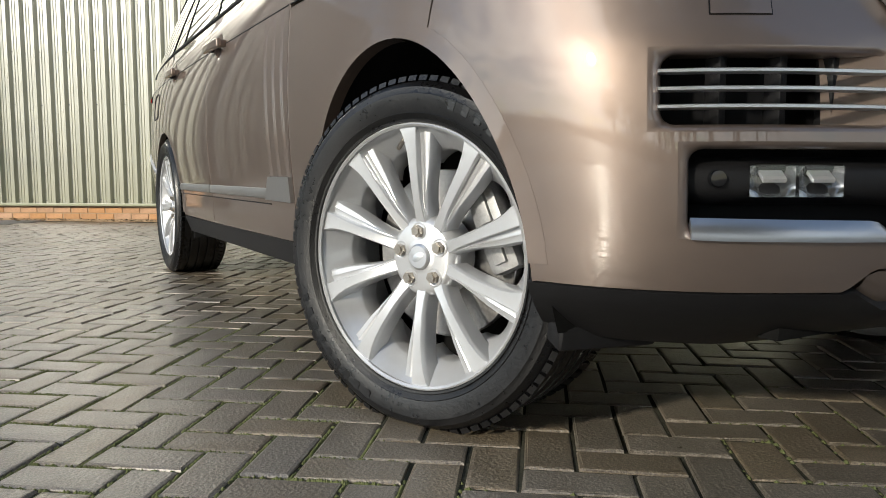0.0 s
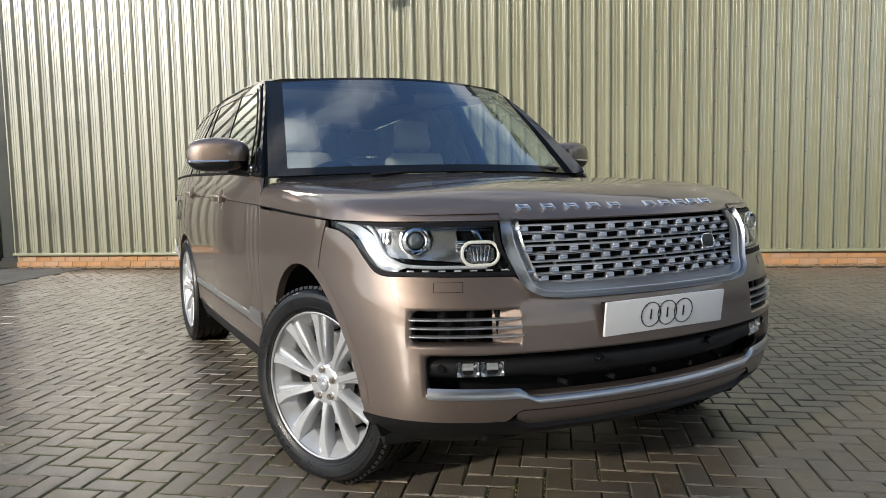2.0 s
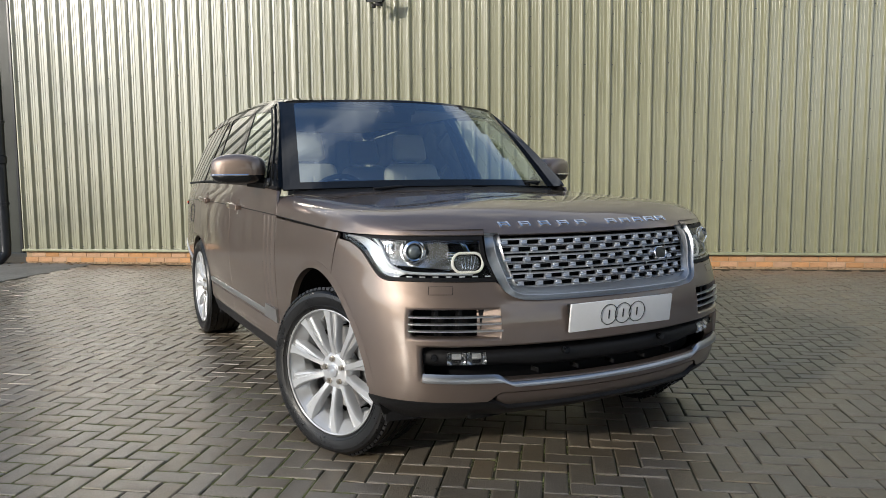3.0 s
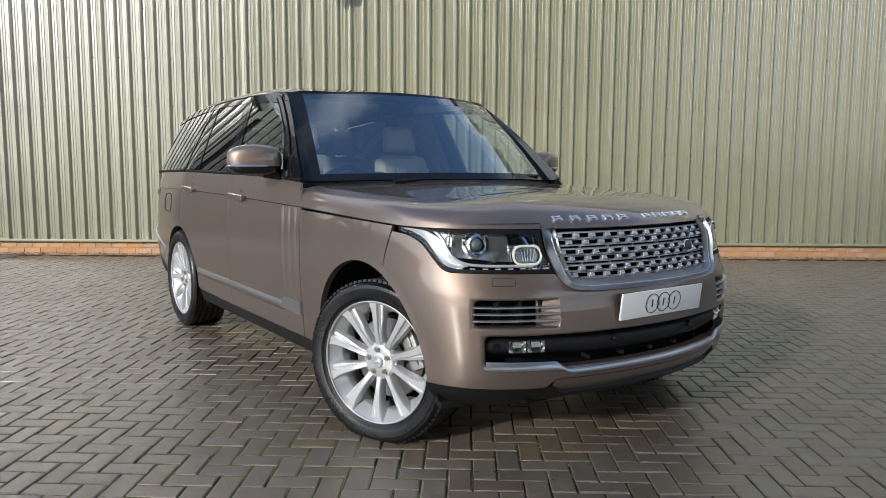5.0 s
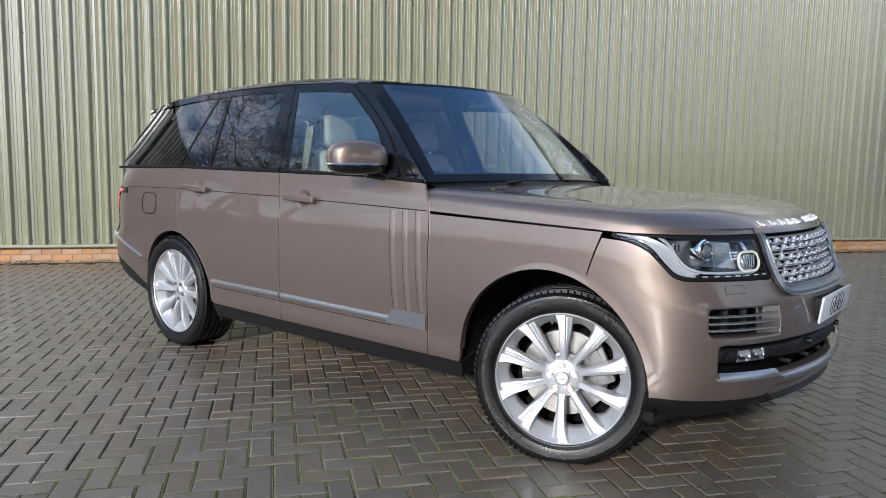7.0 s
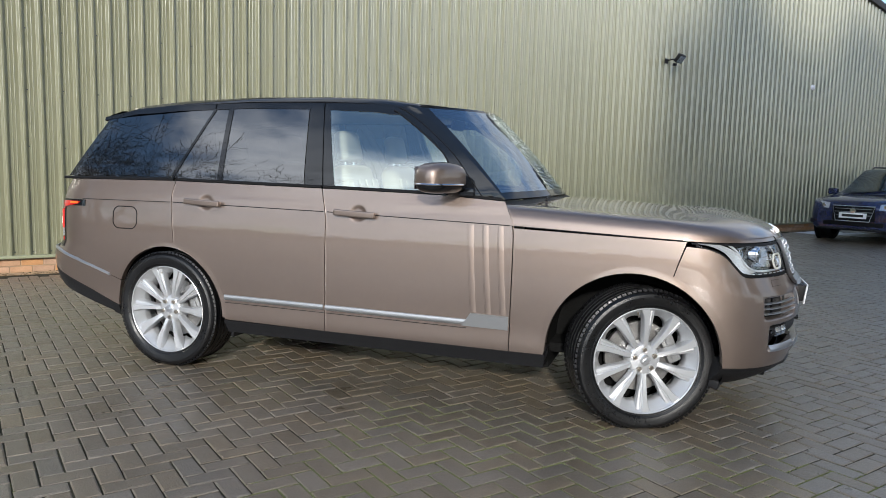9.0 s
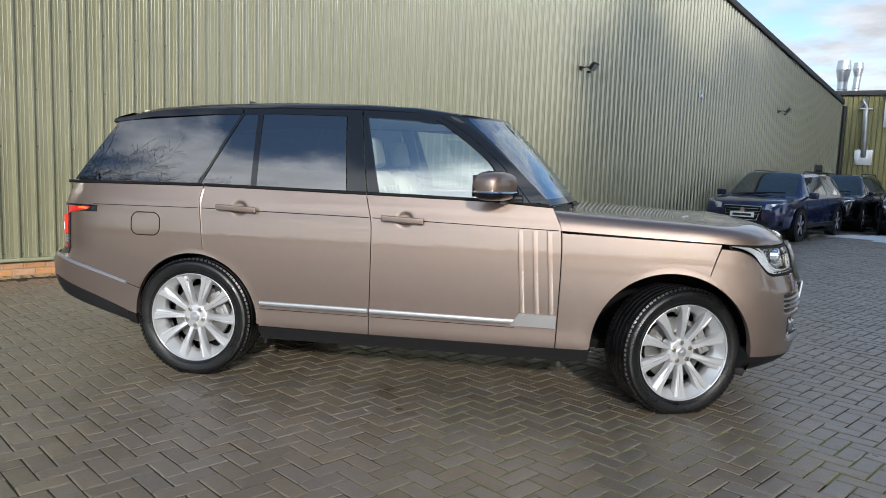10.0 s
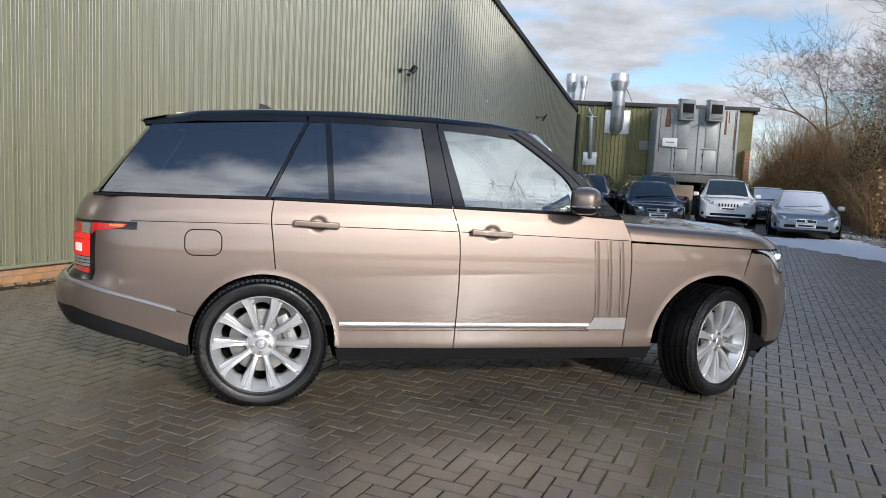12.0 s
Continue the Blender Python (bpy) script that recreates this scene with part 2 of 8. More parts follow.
IVY = material("dark_evergreen", (0.060, 0.078, 0.028), 0.8, vary=0.4, vscale=1.2)
EARTH = material("dark_earth", (0.06, 0.045, 0.03), 0.95, vary=0.4, vscale=1.2, bump=0.6, bscale=8)
MOSS = material("moss_tuft", (0.085, 0.098, 0.034), 0.95, vary=0.4, vscale=30)


# ---- building blocks ----
def part(name, source, mat, parent=None, label="", sharp=35.0):
    """Link a bmesh, or (verts, faces), as one mesh object under a thing."""
    me = bpy.data.meshes.new(name)
    if isinstance(source, tuple):
        me.from_pydata([tuple(map(float, v)) for v in source[0]], [], [tuple(map(int, f)) for f in source[1]])
    else:
        source.to_mesh(me)
        source.free()
    me.materials.append(mat)
    if sharp:
        me.shade_smooth()
        me.set_sharp_from_angle(angle=radians(sharp))
    ob = new(name, me)
    if parent:
        ob.parent = parent
    if label:
        ob["label"] = label
    return ob


def empty(name, m=None):
    ob = new(name)
    ob.empty_display_size = 0.2
    if m is not None:
        ob.matrix_world = m
    return ob


def block(sx, sy, sz, bevel=0.01, at=(0, 0, 0), turn=(0, 0, 0), segments=2, taper=None):
    """A box with rounded edges; at is its middle. taper: (sx, sy) factors of the top."""
    bm = bmesh.new()
    bmesh.ops.create_cube(bm, size=1)
    bmesh.ops.scale(bm, vec=(sx, sy, sz), verts=bm.verts)
    if taper:
        for v in bm.verts:
            if v.co.z > 0:
                v.co.x *= taper[0]
                v.co.y *= taper[1]
    if bevel:
        bmesh.ops.bevel(bm, geom=bm.edges[:], offset=bevel, segments=segments, profile=0.6, affect='EDGES')
    bmesh.ops.transform(bm, matrix=pose(*at, *turn), verts=bm.verts)
    return bm


def joined(*bms):
    out = bmesh.new()
    for b in bms:
        me = bpy.data.meshes.new("tmp")
        b.to_mesh(me)
        b.free()
        out.from_mesh(me)
        bpy.data.meshes.remove(me)
    return out


def tube(path, radius, sides=10, closed=False, cap=True):
    """A round tube along points; radius may be a list."""
    pts = [Vector(p) for p in path]
    n = len(pts)
    rad = radius if isinstance(radius, (list, tuple)) else [radius] * n
    bm = bmesh.new()
    rings = []
    up = Vector((0, 0, 1))
    for i, p in enumerate(pts):
        a, b = pts[(i - 1) % n] if (closed or i) else p, pts[(i + 1) % n] if (closed or i < n - 1) else p
        d = (b - a).normalized()
        if abs(d.dot(up)) > 0.97:
            up = Vector((0, 1, 0)) if abs(d.y) < 0.9 else Vector((1, 0, 0))
        s = d.cross(up).normalized()
        u = s.cross(d).normalized()
        up = u
        rings.append([bm.verts.new(p + rad[i] * (math.cos(2 * math.pi * k / sides) * s + math.sin(2 * math.pi * k / sides) * u)) for k in range(sides)])
    for i in range(n if closed else n - 1):
        r0, r1 = rings[i], rings[(i + 1) % n]
        for k in range(sides):
            bm.faces.new((r0[k], r0[(k + 1) % sides], r1[(k + 1) % sides], r1[k]))
    if cap and not closed:
        bm.faces.new(rings[0][::-1])
        bm.faces.new(rings[-1])
    bmesh.ops.recalc_face_normals(bm, faces=bm.faces)
    return bm


def lathe(profile, sides=48, m=None):
    """Turn (radius, height) points round the local z axis."""
    bm = bmesh.new()
    rings = []
    for r, h in profile:
        if r < 1e-6:
            rings.append([bm.verts.new((0, 0, h))])
        else:
            rings.append([bm.verts.new((r * math.cos(2 * math.pi * k / sides), r * math.sin(2 * math.pi * k / sides), h)) for k in range(sides)])
    for a, b in zip(rings, rings[1:]):
        for k in range(sides):
            k2 = (k + 1) % sides
            if len(a) == 1 and len(b) == 1:
                continue
            if len(a) == 1:
                bm.faces.new((a[0], b[k2], b[k]))
            elif len(b) == 1:
                bm.faces.new((a[k], a[k2], b[0]))
            else:
                bm.faces.new((a[k], a[k2], b[k2], b[k]))
    bmesh.ops.recalc_face_normals(bm, faces=bm.faces)
    if m is not None:
        bmesh.ops.transform(bm, matrix=m, verts=bm.verts)
    return bm


def prism(outline, depth, m=None, bevel=0.0):
    """A flat outline (x, y) given a thickness along z from 0 to depth."""
    bm = bmesh.new()
    a = [bm.verts.new((x, y, 0)) for x, y in outline]
    b = [bm.verts.new((x, y, depth)) for x, y in outline]
    bm.faces.new(a[::-1])
    top = bm.faces.new(b)
    for i in range(len(a)):
        j = (i + 1) % len(a)
        bm.faces.new((a[i], a[j], b[j], b[i]))
    if bevel:
        bmesh.ops.bevel(bm, geom=list(top.edges), offset=bevel, segments=2, affect='EDGES')
    bmesh.ops.recalc_face_normals(bm, faces=bm.faces)
    if m is not None:
        bmesh.ops.transform(bm, matrix=m, verts=bm.verts)
    return bm


def resample(points, n):
    p = np.array(points, float)
    d = np.concatenate([[0], np.cumsum(np.linalg.norm(np.diff(p, axis=0), axis=1))])
    s = np.linspace(0, d[-1], n)
    return np.stack([np.interp(s, d, p[:, k]) for k in range(p.shape[1])], 1)


def smooth(points, n=40):
    """A soft curve through points (Catmull-Rom), n samples."""
    p = np.array(points, float)
    q = np.vstack([2 * p[0] - p[1], p, 2 * p[-1] - p[-2]])
    out = []
    for i in range(1, len(q) - 2):
        t = np.linspace(0, 1, 12, endpoint=False)[:, None]
        a, b, c, d = q[i - 1], q[i], q[i + 1], q[i + 2]
        out.append(0.5 * (2 * b + (c - a) * t + (2 * a - 5 * b + 4 * c - d) * t ** 2 + (3 * b - a - 3 * c + d) * t ** 3))
    return resample(np.vstack(out + [p[-1:]]), n)


def coons(bottom, top, left, right, nu, nv):
    """A grid (nv, nu, 2) inside four edge curves; bottom and top run left to right, left and right run upwards."""
    b, t, l, r = resample(bottom, nu), resample(top, nu), resample(left, nv), resample(right, nv)
    u, v = np.linspace(0, 1, nu)[None, :, None], np.linspace(0, 1, nv)[:, None, None]
    c = (1 - u) * (1 - v) * b[0] + u * (1 - v) * b[-1] + (1 - u) * v * t[0] + u * v * t[-1]
    return (1 - v) * b[None] + v * t[None] + (1 - u) * l[:, None] + u * r[:, None] - c


def skin(P, mask=None, rim=0.012, flip=False, lift=0.0, lip=0.0015):
    """A panel from a grid of places (nv, nu, 3): its outer face, with the edges turned inwards by rim."""
    nv, nu = P.shape[:2]
    du, dv = np.gradient(P, axis=1), np.gradient(P, axis=0)
    N = np.cross(du, dv)
    N /= np.linalg.norm(N, axis=2, keepdims=True) + 1e-12
    if flip:
        N = -N
    P = P + N * lift
    verts = P.reshape(-1, 3).tolist()
    nrm = N.reshape(-1, 3)
    faces, count = [], {}
    for j in range(nv - 1):
        for i in range(nu - 1):
            if mask is not None and not mask[j, i]:
                continue
            f = [j * nu + i, j * nu + i + 1, (j + 1) * nu + i + 1, (j + 1) * nu + i]
            if flip:
                f = f[::-1]
            faces.append(f)
            for a, b in zip(f, f[1:] + f[:1]):
                count[(a, b)] = 1
    if rim:
        ring = {}

        def inner(k, step):
            if (k, step) not in ring:
                ring[(k, step)] = len(verts)
                verts.append((np.array(verts[k]) - nrm[k] * (lip if step == 0 else rim)).tolist())
            return ring[(k, step)]
        for a, b in [e for e in count if (e[1], e[0]) not in count]:
            faces.append([b, a, inner(a, 1), inner(b, 1)])
    return verts, faces


def strip_mesh(line, nrm_w, height, proud, n=None):
    """A moulding along 3D points: a half-round bar 'height' tall that stands 'proud' of the line along nrm_w."""
    pts = np.array(line, float)
    nw = np.array(nrm_w, float)
    if nw.ndim == 1:
        nw = np.repeat(nw[None], len(pts), 0)
    sec = [(-0.5, 0.0), (-0.42, 0.7), (-0.25, 1.0), (0.25, 1.0), (0.42, 0.7), (0.5, 0.0)]
    verts, faces = [], []
    m = len(sec)
    for p, w in zip(pts, nw):
        for h, o in sec:
            verts.append(p + w * o * proud + np.array((0, 0, h * height)))
    for i in range(len(pts) - 1):
        for k in range(m - 1):
            faces.append([i * m + k, (i + 1) * m + k, (i + 1) * m + k + 1, i * m + k + 1])
    faces.append(list(range(m)))
    faces.append([(len(pts) - 1) * m + k for k in range(m)][::-1])
    bm = bmesh.new()
    vs = [bm.verts.new(v) for v in verts]
    for f in faces:
        bm.faces.new([vs[k] for k in f])
    bmesh.ops.recalc_face_normals(bm, faces=bm.faces)
    return bm


# ---- the warehouse wall, its plane and the ground ----
WALL_DIR, WALL_OFF = radians(54.3), 6.3
WU = Vector((math.cos(WALL_DIR), math.sin(WALL_DIR), 0))     # along the wall
WN = Vector((-math.sin(WALL_DIR), math.cos(WALL_DIR), 0))    # into the building


def wall_at(u, off=0.0, z=0.0):
    """A place u metres along the wall, off metres behind its face."""
    return WU * u + WN * (WALL_OFF + off) + Vector((0, 0, z))


def wall_frame(u, off=0.0, z=0.0):
    """A pose on the wall: x along it, y into the building, z up."""
    return Matrix.Translation(wall_at(u, off, z)) @ Matrix.Rotation(WALL_DIR, 4, 'Z')


U0, U1, APEX = -7.5, 24.6, 8.6
PITCH = 0.178


def roof_z(u):
    return 4.2 + 0.178 * (U1 - u) if u > APEX else 4.2 + 0.178 * (U1 - APEX) - 0.178 * (APEX - u)


def fillet(corners, depth, n=4):
    """Round the bends of a folded profile: corners (along, out, radius); returns (along, out) in metres."""
    c = [(a, o * depth, r) for a, o, r in corners]
    out = []
    c = [(c[-2][0] - c[-1][0], c[-2][1], 0)] + c[:-1] + [(c[-1][0], c[-1][1], 0)]
    c[1] = (c[1][0], c[1][1], 0.005)
    for (ax, ay, _), (bx, by, r), (cx, cy, _) in zip(c, c[1:], c[2:]):
        p, q = np.array((ax - bx, ay - by)), np.array((cx - bx, cy - by))
        lp, lq = np.linalg.norm(p), np.linalg.norm(q)
        p, q = p / lp, q / lq
        d = min(r * 0.8, 0.45 * lp, 0.45 * lq)
        for k in range(n + 1):
            t = k / n
            v = np.array((bx, by)) + p * d * (1 - t) ** 2 + q * d * t ** 2
            out.append((float(v[0]), float(v[1])))
    return out


def rib_sheet(u0, u1, top, bottom=0.205, depth=0.040, seed=3):
    """Ribbed steel sheet in wall coordinates (u, -out, z): narrow ribs standing proud, flat pans with two fine stiffeners.
    Sheets of six ribs lie a little out of true, and each pan is slightly dished."""
    corners = [(0.0, 0.0, 0.0), (0.021, 1.0, 0.006), (0.043, 1.0, 0.006), (0.064, 0.0, 0.006), (0.0955, 0.0, 0.003), (0.0995, 0.13, 0.003), (0.1035, 0.0, 0.003), (0.1315, 0.0, 0.003), (0.1355, 0.11, 0.003), (0.1395, 0.0, 0.003), (PITCH, 0.0, 0.006)]
    prof = fillet(corners, depth)
    rnd = random.Random(seed)
    n = int((u1 - u0) / PITCH) + 2
    sheet = [rnd.uniform(-0.006, 0.006) for _ in range(n // 6 + 3)]
    pan = [(rnd.gauss(0, 0.0011), rnd.gauss(0, 0.0009)) for _ in range(n)]
    us = []
    for k in range(n):
        for du, o in prof:
            u = u0 + k * PITCH + du
            if u < u1:
                t = k / 6 + du / PITCH / 6
                i = int(t)
                lie = sheet[i] + (sheet[i + 1] - sheet[i]) * (t - i)
                f = max(0.0, min(1.0, (du - 0.064) / (PITCH - 0.064)))
                us.append((u, o + lie + 4 * pan[k][0] * f * (1 - f) + pan[k][1] * math.sin(2 * math.pi * f)))
    us.append((u1, us[-1][1]))
    verts, faces = [], []
    for u, o in us:
        verts += [(u, -o, bottom), (u, -o, top(u))]
    for i in range(len(us) - 1):
        faces.append((2 * i, 2 * i + 2, 2 * i + 3, 2 * i + 1))
    return verts, faces


def building():
    base = wall_frame(0)
    wall = empty("wall_north", base)
    tagged(wall, "olive green ribbed steel warehouse wall over a brick plinth", "wall", kind="structure")
    clad = part("cladding", rib_sheet(U0, U1, roof_z), CLADDING, wall, sharp=60)
    clad.modifiers.new("even_normals", 'WEIGHTED_NORMAL').keep_sharp = True
    part("base_flashing", block(U1 - U0, 0.05, 0.035, 0.006, ((U0 + U1) / 2, -0.030, 0.205)), FLASHING, wall)
    part("backing", block(U1 - U0, 0.2, 4.3, 0, ((U0 + U1) / 2, 0.13, 2.02)), DARK_TRIM, wall, sharp=0)
    # gable above the eaves, side walls and roof behind the sheet
    gable = prism([(U0, 4.1), (U1, 4.1), (U1, 4.15), (APEX, roof_z(APEX) - 0.05), (U0, 4.15)], 0.2, Matrix.Rotation(radians(90), 4, 'X') @ Matrix.Translation((0, 0, -0.23)))
    part("gable_backing", gable, DARK_TRIM, wall, sharp=0)
    part("mortar_bed", block(U1 - U0 - 0.05, 0.2, 0.20, 0, ((U0 + U1) / 2, 0.115, 0.09)), MORTAR, wall, sharp=0)
    part("end_wall", block(0.2, 29.8, 4.1, 0, (U1 - 0.13, 15.2, 2.05)), CLADDING_OLD, wall)
    part("end_wall", block(0.2, 29.8, 4.1, 0, (U0 + 0.13, 15.2, 2.05)), CLADDING_OLD, wall)
    roof = tagged(empty("warehouse_roof", base), "dark low-pitched warehouse roof with a metal verge", "roof", kind="structure")
    for a, b in ((U0 - 0.1, APEX), (APEX, U1 + 0.1)):
        l = math.hypot(b - a, roof_z(b) - roof_z(a))
        tilt = math.degrees(math.atan2(roof_z(b) - roof_z(a), b - a))
        mid = ((a + b) / 2, 0, (roof_z(a) + roof_z(b)) / 2)
        part("verge", block(l, 0.09, 0.16, 0.01, (mid[0], -0.06, mid[2] + 0.05), (0, -tilt, 0)), ROOF_DARK, roof)
        part("roof_sheet", block(l, 30, 0.06, 0, (mid[0], 15.02, mid[2] + 0.07), (0, -tilt, 0)), ROOF_DARK, roof)
    return wall, roof


WALL, ROOF = building()


def ground():
    g = new("ground", bpy.data.meshes.new("ground"))
    bm = bmesh.new()
    bmesh.ops.create_grid(bm, x_segments=2, y_segments=2, size=900)
    bmesh.ops.translate(bm, vec=(0, 0, -0.03), verts=bm.verts)
    bm.to_mesh(g.data)
    bm.free()
    g.data.materials.append(YARD)
    bed = part("joint_bed", block(24.0, 15.4, 0.02, 0, (5.4, -1.25, -0.0155)), JOINT, None, sharp=0)
    bed.matrix_world = Matrix.Rotation(WALL_DIR, 4, 'Z')
    tagged(bed, "dark mossy sand bed under the block paving", "ground", kind="structure")
    return tagged(g, "dark grey-brown worn gravel yard", "ground", kind="structure")


YARD = material("worn_gravel_yard", (0.10, 0.09, 0.075), 0.6, vary=0.3, vscale=0.6, bump=0.4, bscale=20)
JOINT = material("mossy_joint_sand", (0.030, 0.029, 0.016), 0.95, vary=0.7, vscale=5, bump=0.5, bscale=90)
PAVER = material("wet_grey_brown_paver", (0.136, 0.113, 0.084), 0.44, 0.0, 0.55, vary=0.42, vscale=1.4, rvary=0.17, bump=0.42, bscale=120, island=0.15, spec=0.9, coat_rough=0.30, coat_ior=1.5, grain=1.0)
ground()
apron = block(9.0, 14.0, 0.03, 0.004, (-6.36 - 4.5, -7.02, -0.009))
AP = part("concrete_apron", apron, CONCRETE)
AP.matrix_world = wall_frame(0)
tagged(AP, "stained concrete apron beside the block paving", "pavement", kind="structure")

# herringbone block paving, laid square to the wall
PL, PW, GAP = 0.2, 0.1, 0.0080
PAVE = tagged(empty("pavement"), "wet grey-brown block paving laid in herringbone with mossy joints", "pavement", kind="structure")
PAVE.matrix_world = Matrix.Rotation(WALL_DIR - radians(1.2), 4, 'Z')


def paver_shape(l, w):
    """A block with worn, rounded top edges, its top at z 0."""
    hx, hy = l / 2 - GAP / 2, w / 2 - GAP / 2
    ring = lambda c, z: [(-hx + c, -hy + c, z), (hx - c, -hy + c, z), (hx - c, hy - c, z), (-hx + c, hy - c, z)]
    v = ring(0, -0.018) + ring(0, -0.0048) + ring(0.0022, -0.0015) + ring(0.0065, 0)
    f = [(12, 13, 14, 15)]
    for k in range(4):
        k2 = (k + 1) % 4
        f += [(b + k, b + k2, b + 4 + k2, b + 4 + k) for b in (0, 4, 8)]
    return v, f


def lay_pavers():
    rnd = random.Random(5)
    near, far = [], []
    n = 260
    for i in range(-n, n):
        for j in range(-n, n):
            # cells of 0.1 m: each block covers two, and the run steps by one cell a row
            k = (i - j) % 4
            blocks = [((i + 1) * 0.1, (j + 0.5) * 0.1, True)] if k == 0 else [((i + 0.5) * 0.1, j * 0.1, False)] if k == 2 else []
            for cx, cy, along in blocks:
                p = PAVE.matrix_world @ Vector((cx, cy, 0))
                d = p.x * WN.x + p.y * WN.y
                u = p.x * WU.x + p.y * WU.y
                if d > WALL_OFF - 0.16 or d < -8.5 or u < -6.35 or u > 16.5:
                    continue
                z = rnd.uniform(-0.0016, 0.0016)
                tx, ty = rnd.gauss(0, 0.007), rnd.gauss(0, 0.007)
                rec = (cx, cy, along, z, tx, ty)
                if -1.35 < p.x < 0.75 and -2.35 < p.y < -0.95 and len(near) < 300:
                    near.append(rec)
                else:
                    far.append(rec)
    return near, far


NEAR_PAVERS, FAR_PAVERS = lay_pavers()


def far_pavers():
    a = np.array([(cx, cy, z, tx, ty, float(al)) for cx, cy, al, z, tx, ty in FAR_PAVERS])
    v0, f0 = paver_shape(PL, PW)
    v0, f0 = np.array(v0), f0
    rot = v0[:, [1, 0, 2]] * np.array((-1, 1, 1))
    n = len(a)
    sh = np.where(a[:, 5][:, None, None] > 0.5, v0[None], rot[None])
    z = sh[:, :, 2] + a[:, 2][:, None] + sh[:, :, 0] * a[:, 3][:, None] + sh[:, :, 1] * a[:, 4][:, None]
    V = np.stack([sh[:, :, 0] + a[:, 0][:, None], sh[:, :, 1] + a[:, 1][:, None], z], 2)
    # each block's rim is chipped a little differently
    chip = np.random.default_rng(31)
    V[:, 4:, :2] += chip.normal(0, 0.0011, (n, 12, 2))
    V[:, 12:, 2] += chip.normal(0, 0.0006, (n, 4))
    V = V.reshape(-1, 3)
    F = np.concatenate([np.array(f0)[None] + 16 * np.arange(n)[:, None, None]]).reshape(-1, 4)
    me = bpy.data.meshes.new("paver_field")
    me.from_pydata(V.tolist(), [], F.tolist())
    me.materials.append(PAVER)
    ob = new("paver_field", me)
    ob.parent = PAVE
    ob["kind"] = "stuff"


far_pavers()


# ---- the car: body surfaces ----
# x runs forward from the front axle, y to the car's left, z up
Z_W = ([0.18, 0.28, 0.33, 0.45, 0.53, 0.62, 0.71, 0.80, 0.90, 0.98, 1.03, 1.10, 1.185, 1.30], [0.905, 0.935, 0.952, 0.962, 0.970, 0.9775, 0.9815, 0.9815, 0.9770, 0.9700, 0.9640, 0.9520, 0.929, 0.90])
Z_F = ([0.18, 0.24, 0.30, 0.35, 0.45, 0.56, 0.70, 0.735, 0.76, 0.80, 0.975, 1.01, 1.05], [0.66, 0.74, 0.79, 0.812, 0.836, 0.838, 0.824, 0.814, 0.803, 0.786, 0.722, 0.69, 0.62])
Z_R = ([0.25, 0.33, 0.45, 0.57, 0.66, 0.70, 0.73, 0.90, 1.04, 1.12, 1.19], [-4.02, -4.08, -4.13, -4.155, -4.16, -4.14, -4.05, -4.055, -4.055, -4.03, -3.98])
XF0, XR0 = -0.4, -3.0


def fair(table):
    """Turn a table of stations into a fair curve."""
    p = np.array(table, float).T
    q = np.vstack([2 * p[0] - p[1], p, 2 * p[-1] - p[-2]])
    z = np.linspace(p[0, 0], p[-1, 0], 200)
    m = np.gradient(q[:, 1], q[:, 0])
    out = []
    for v in z:
        i = int(np.clip(np.searchsorted(q[:, 0], v) - 1, 1, len(q) - 3))
        h = q[i + 1, 0] - q[i, 0]
        t = (v - q[i, 0]) / h
        out.append((2 * t ** 3 - 3 * t ** 2 + 1) * q[i, 1] + (t ** 3 - 2 * t ** 2 + t) * h * m[i] + (3 * t ** 2 - 2 * t ** 3) * q[i + 1, 1] + (t ** 3 - t ** 2) * h * m[i + 1])
    return z, np.array(out)


Z_W, Z_F = fair(Z_W), fair(Z_F)


def half_width(x, z):
    w = np.interp(z, *Z_W)
    f = np.clip((x + 0.6) / 1.0, 0, None)
    r = np.clip((-2.7 - x) / 1.2, 0, None)
    return w - 0.022 * f ** 2 - 0.040 * r ** 2


def side_y(x, z):
    """Half the width of the body at x and height z, the rounded corners included."""
    x, z = np.asarray(x, float), np.asarray(z, float)
    w = half_width(x, z)
    y = w.copy() if w.ndim else np.array(w)
    for _ in range(12):
        xf = np.interp(z, *Z_F) - 0.29 * y ** 2
        xr = np.interp(z, *Z_R) + 0.13 * y ** 2
        tf = np.clip((x - XF0) / (xf - XF0), 0, 0.9999) ** 8
        tr = np.clip((XR0 - x) / (XR0 - xr), 0, 0.9999) ** 8
        y = w * np.clip(1 - np.maximum(tf, tr), 1e-4, 1) ** 0.125
    return y


def corner_r(a, z, front=True):
    """Distance from the corner's middle to the body in the direction a (radians from straight ahead or straight back)."""
    lo, hi = np.zeros_like(a), np.full_like(a, 2.2)
    for _ in range(40):
        r = (lo + hi) / 2
        y = r * np.sin(a)
        if front:
            x = XF0 + r * np.cos(a)
            e = np.clip((x - XF0) / (np.interp(z, *Z_F) - 0.29 * y ** 2 - XF0), 0, 9) ** 8 + (y / half_width(x, z)) ** 8
        else:
            x = XR0 - r * np.cos(a)
            e = np.clip((XR0 - x) / (XR0 - np.interp(z, *Z_R) - 0.13 * y ** 2), 0, 9) ** 8 + (y / half_width(x, z)) ** 8
        hi = np.where(e > 1, r, hi)
        lo = np.where(e > 1, lo, r)
    return (lo + hi) / 2


def on_side(G):
    """Grid of (x, z) laid on the right flank."""
    return np.stack([G[..., 0], -side_y(G[..., 0], G[..., 1]), G[..., 1]], -1)


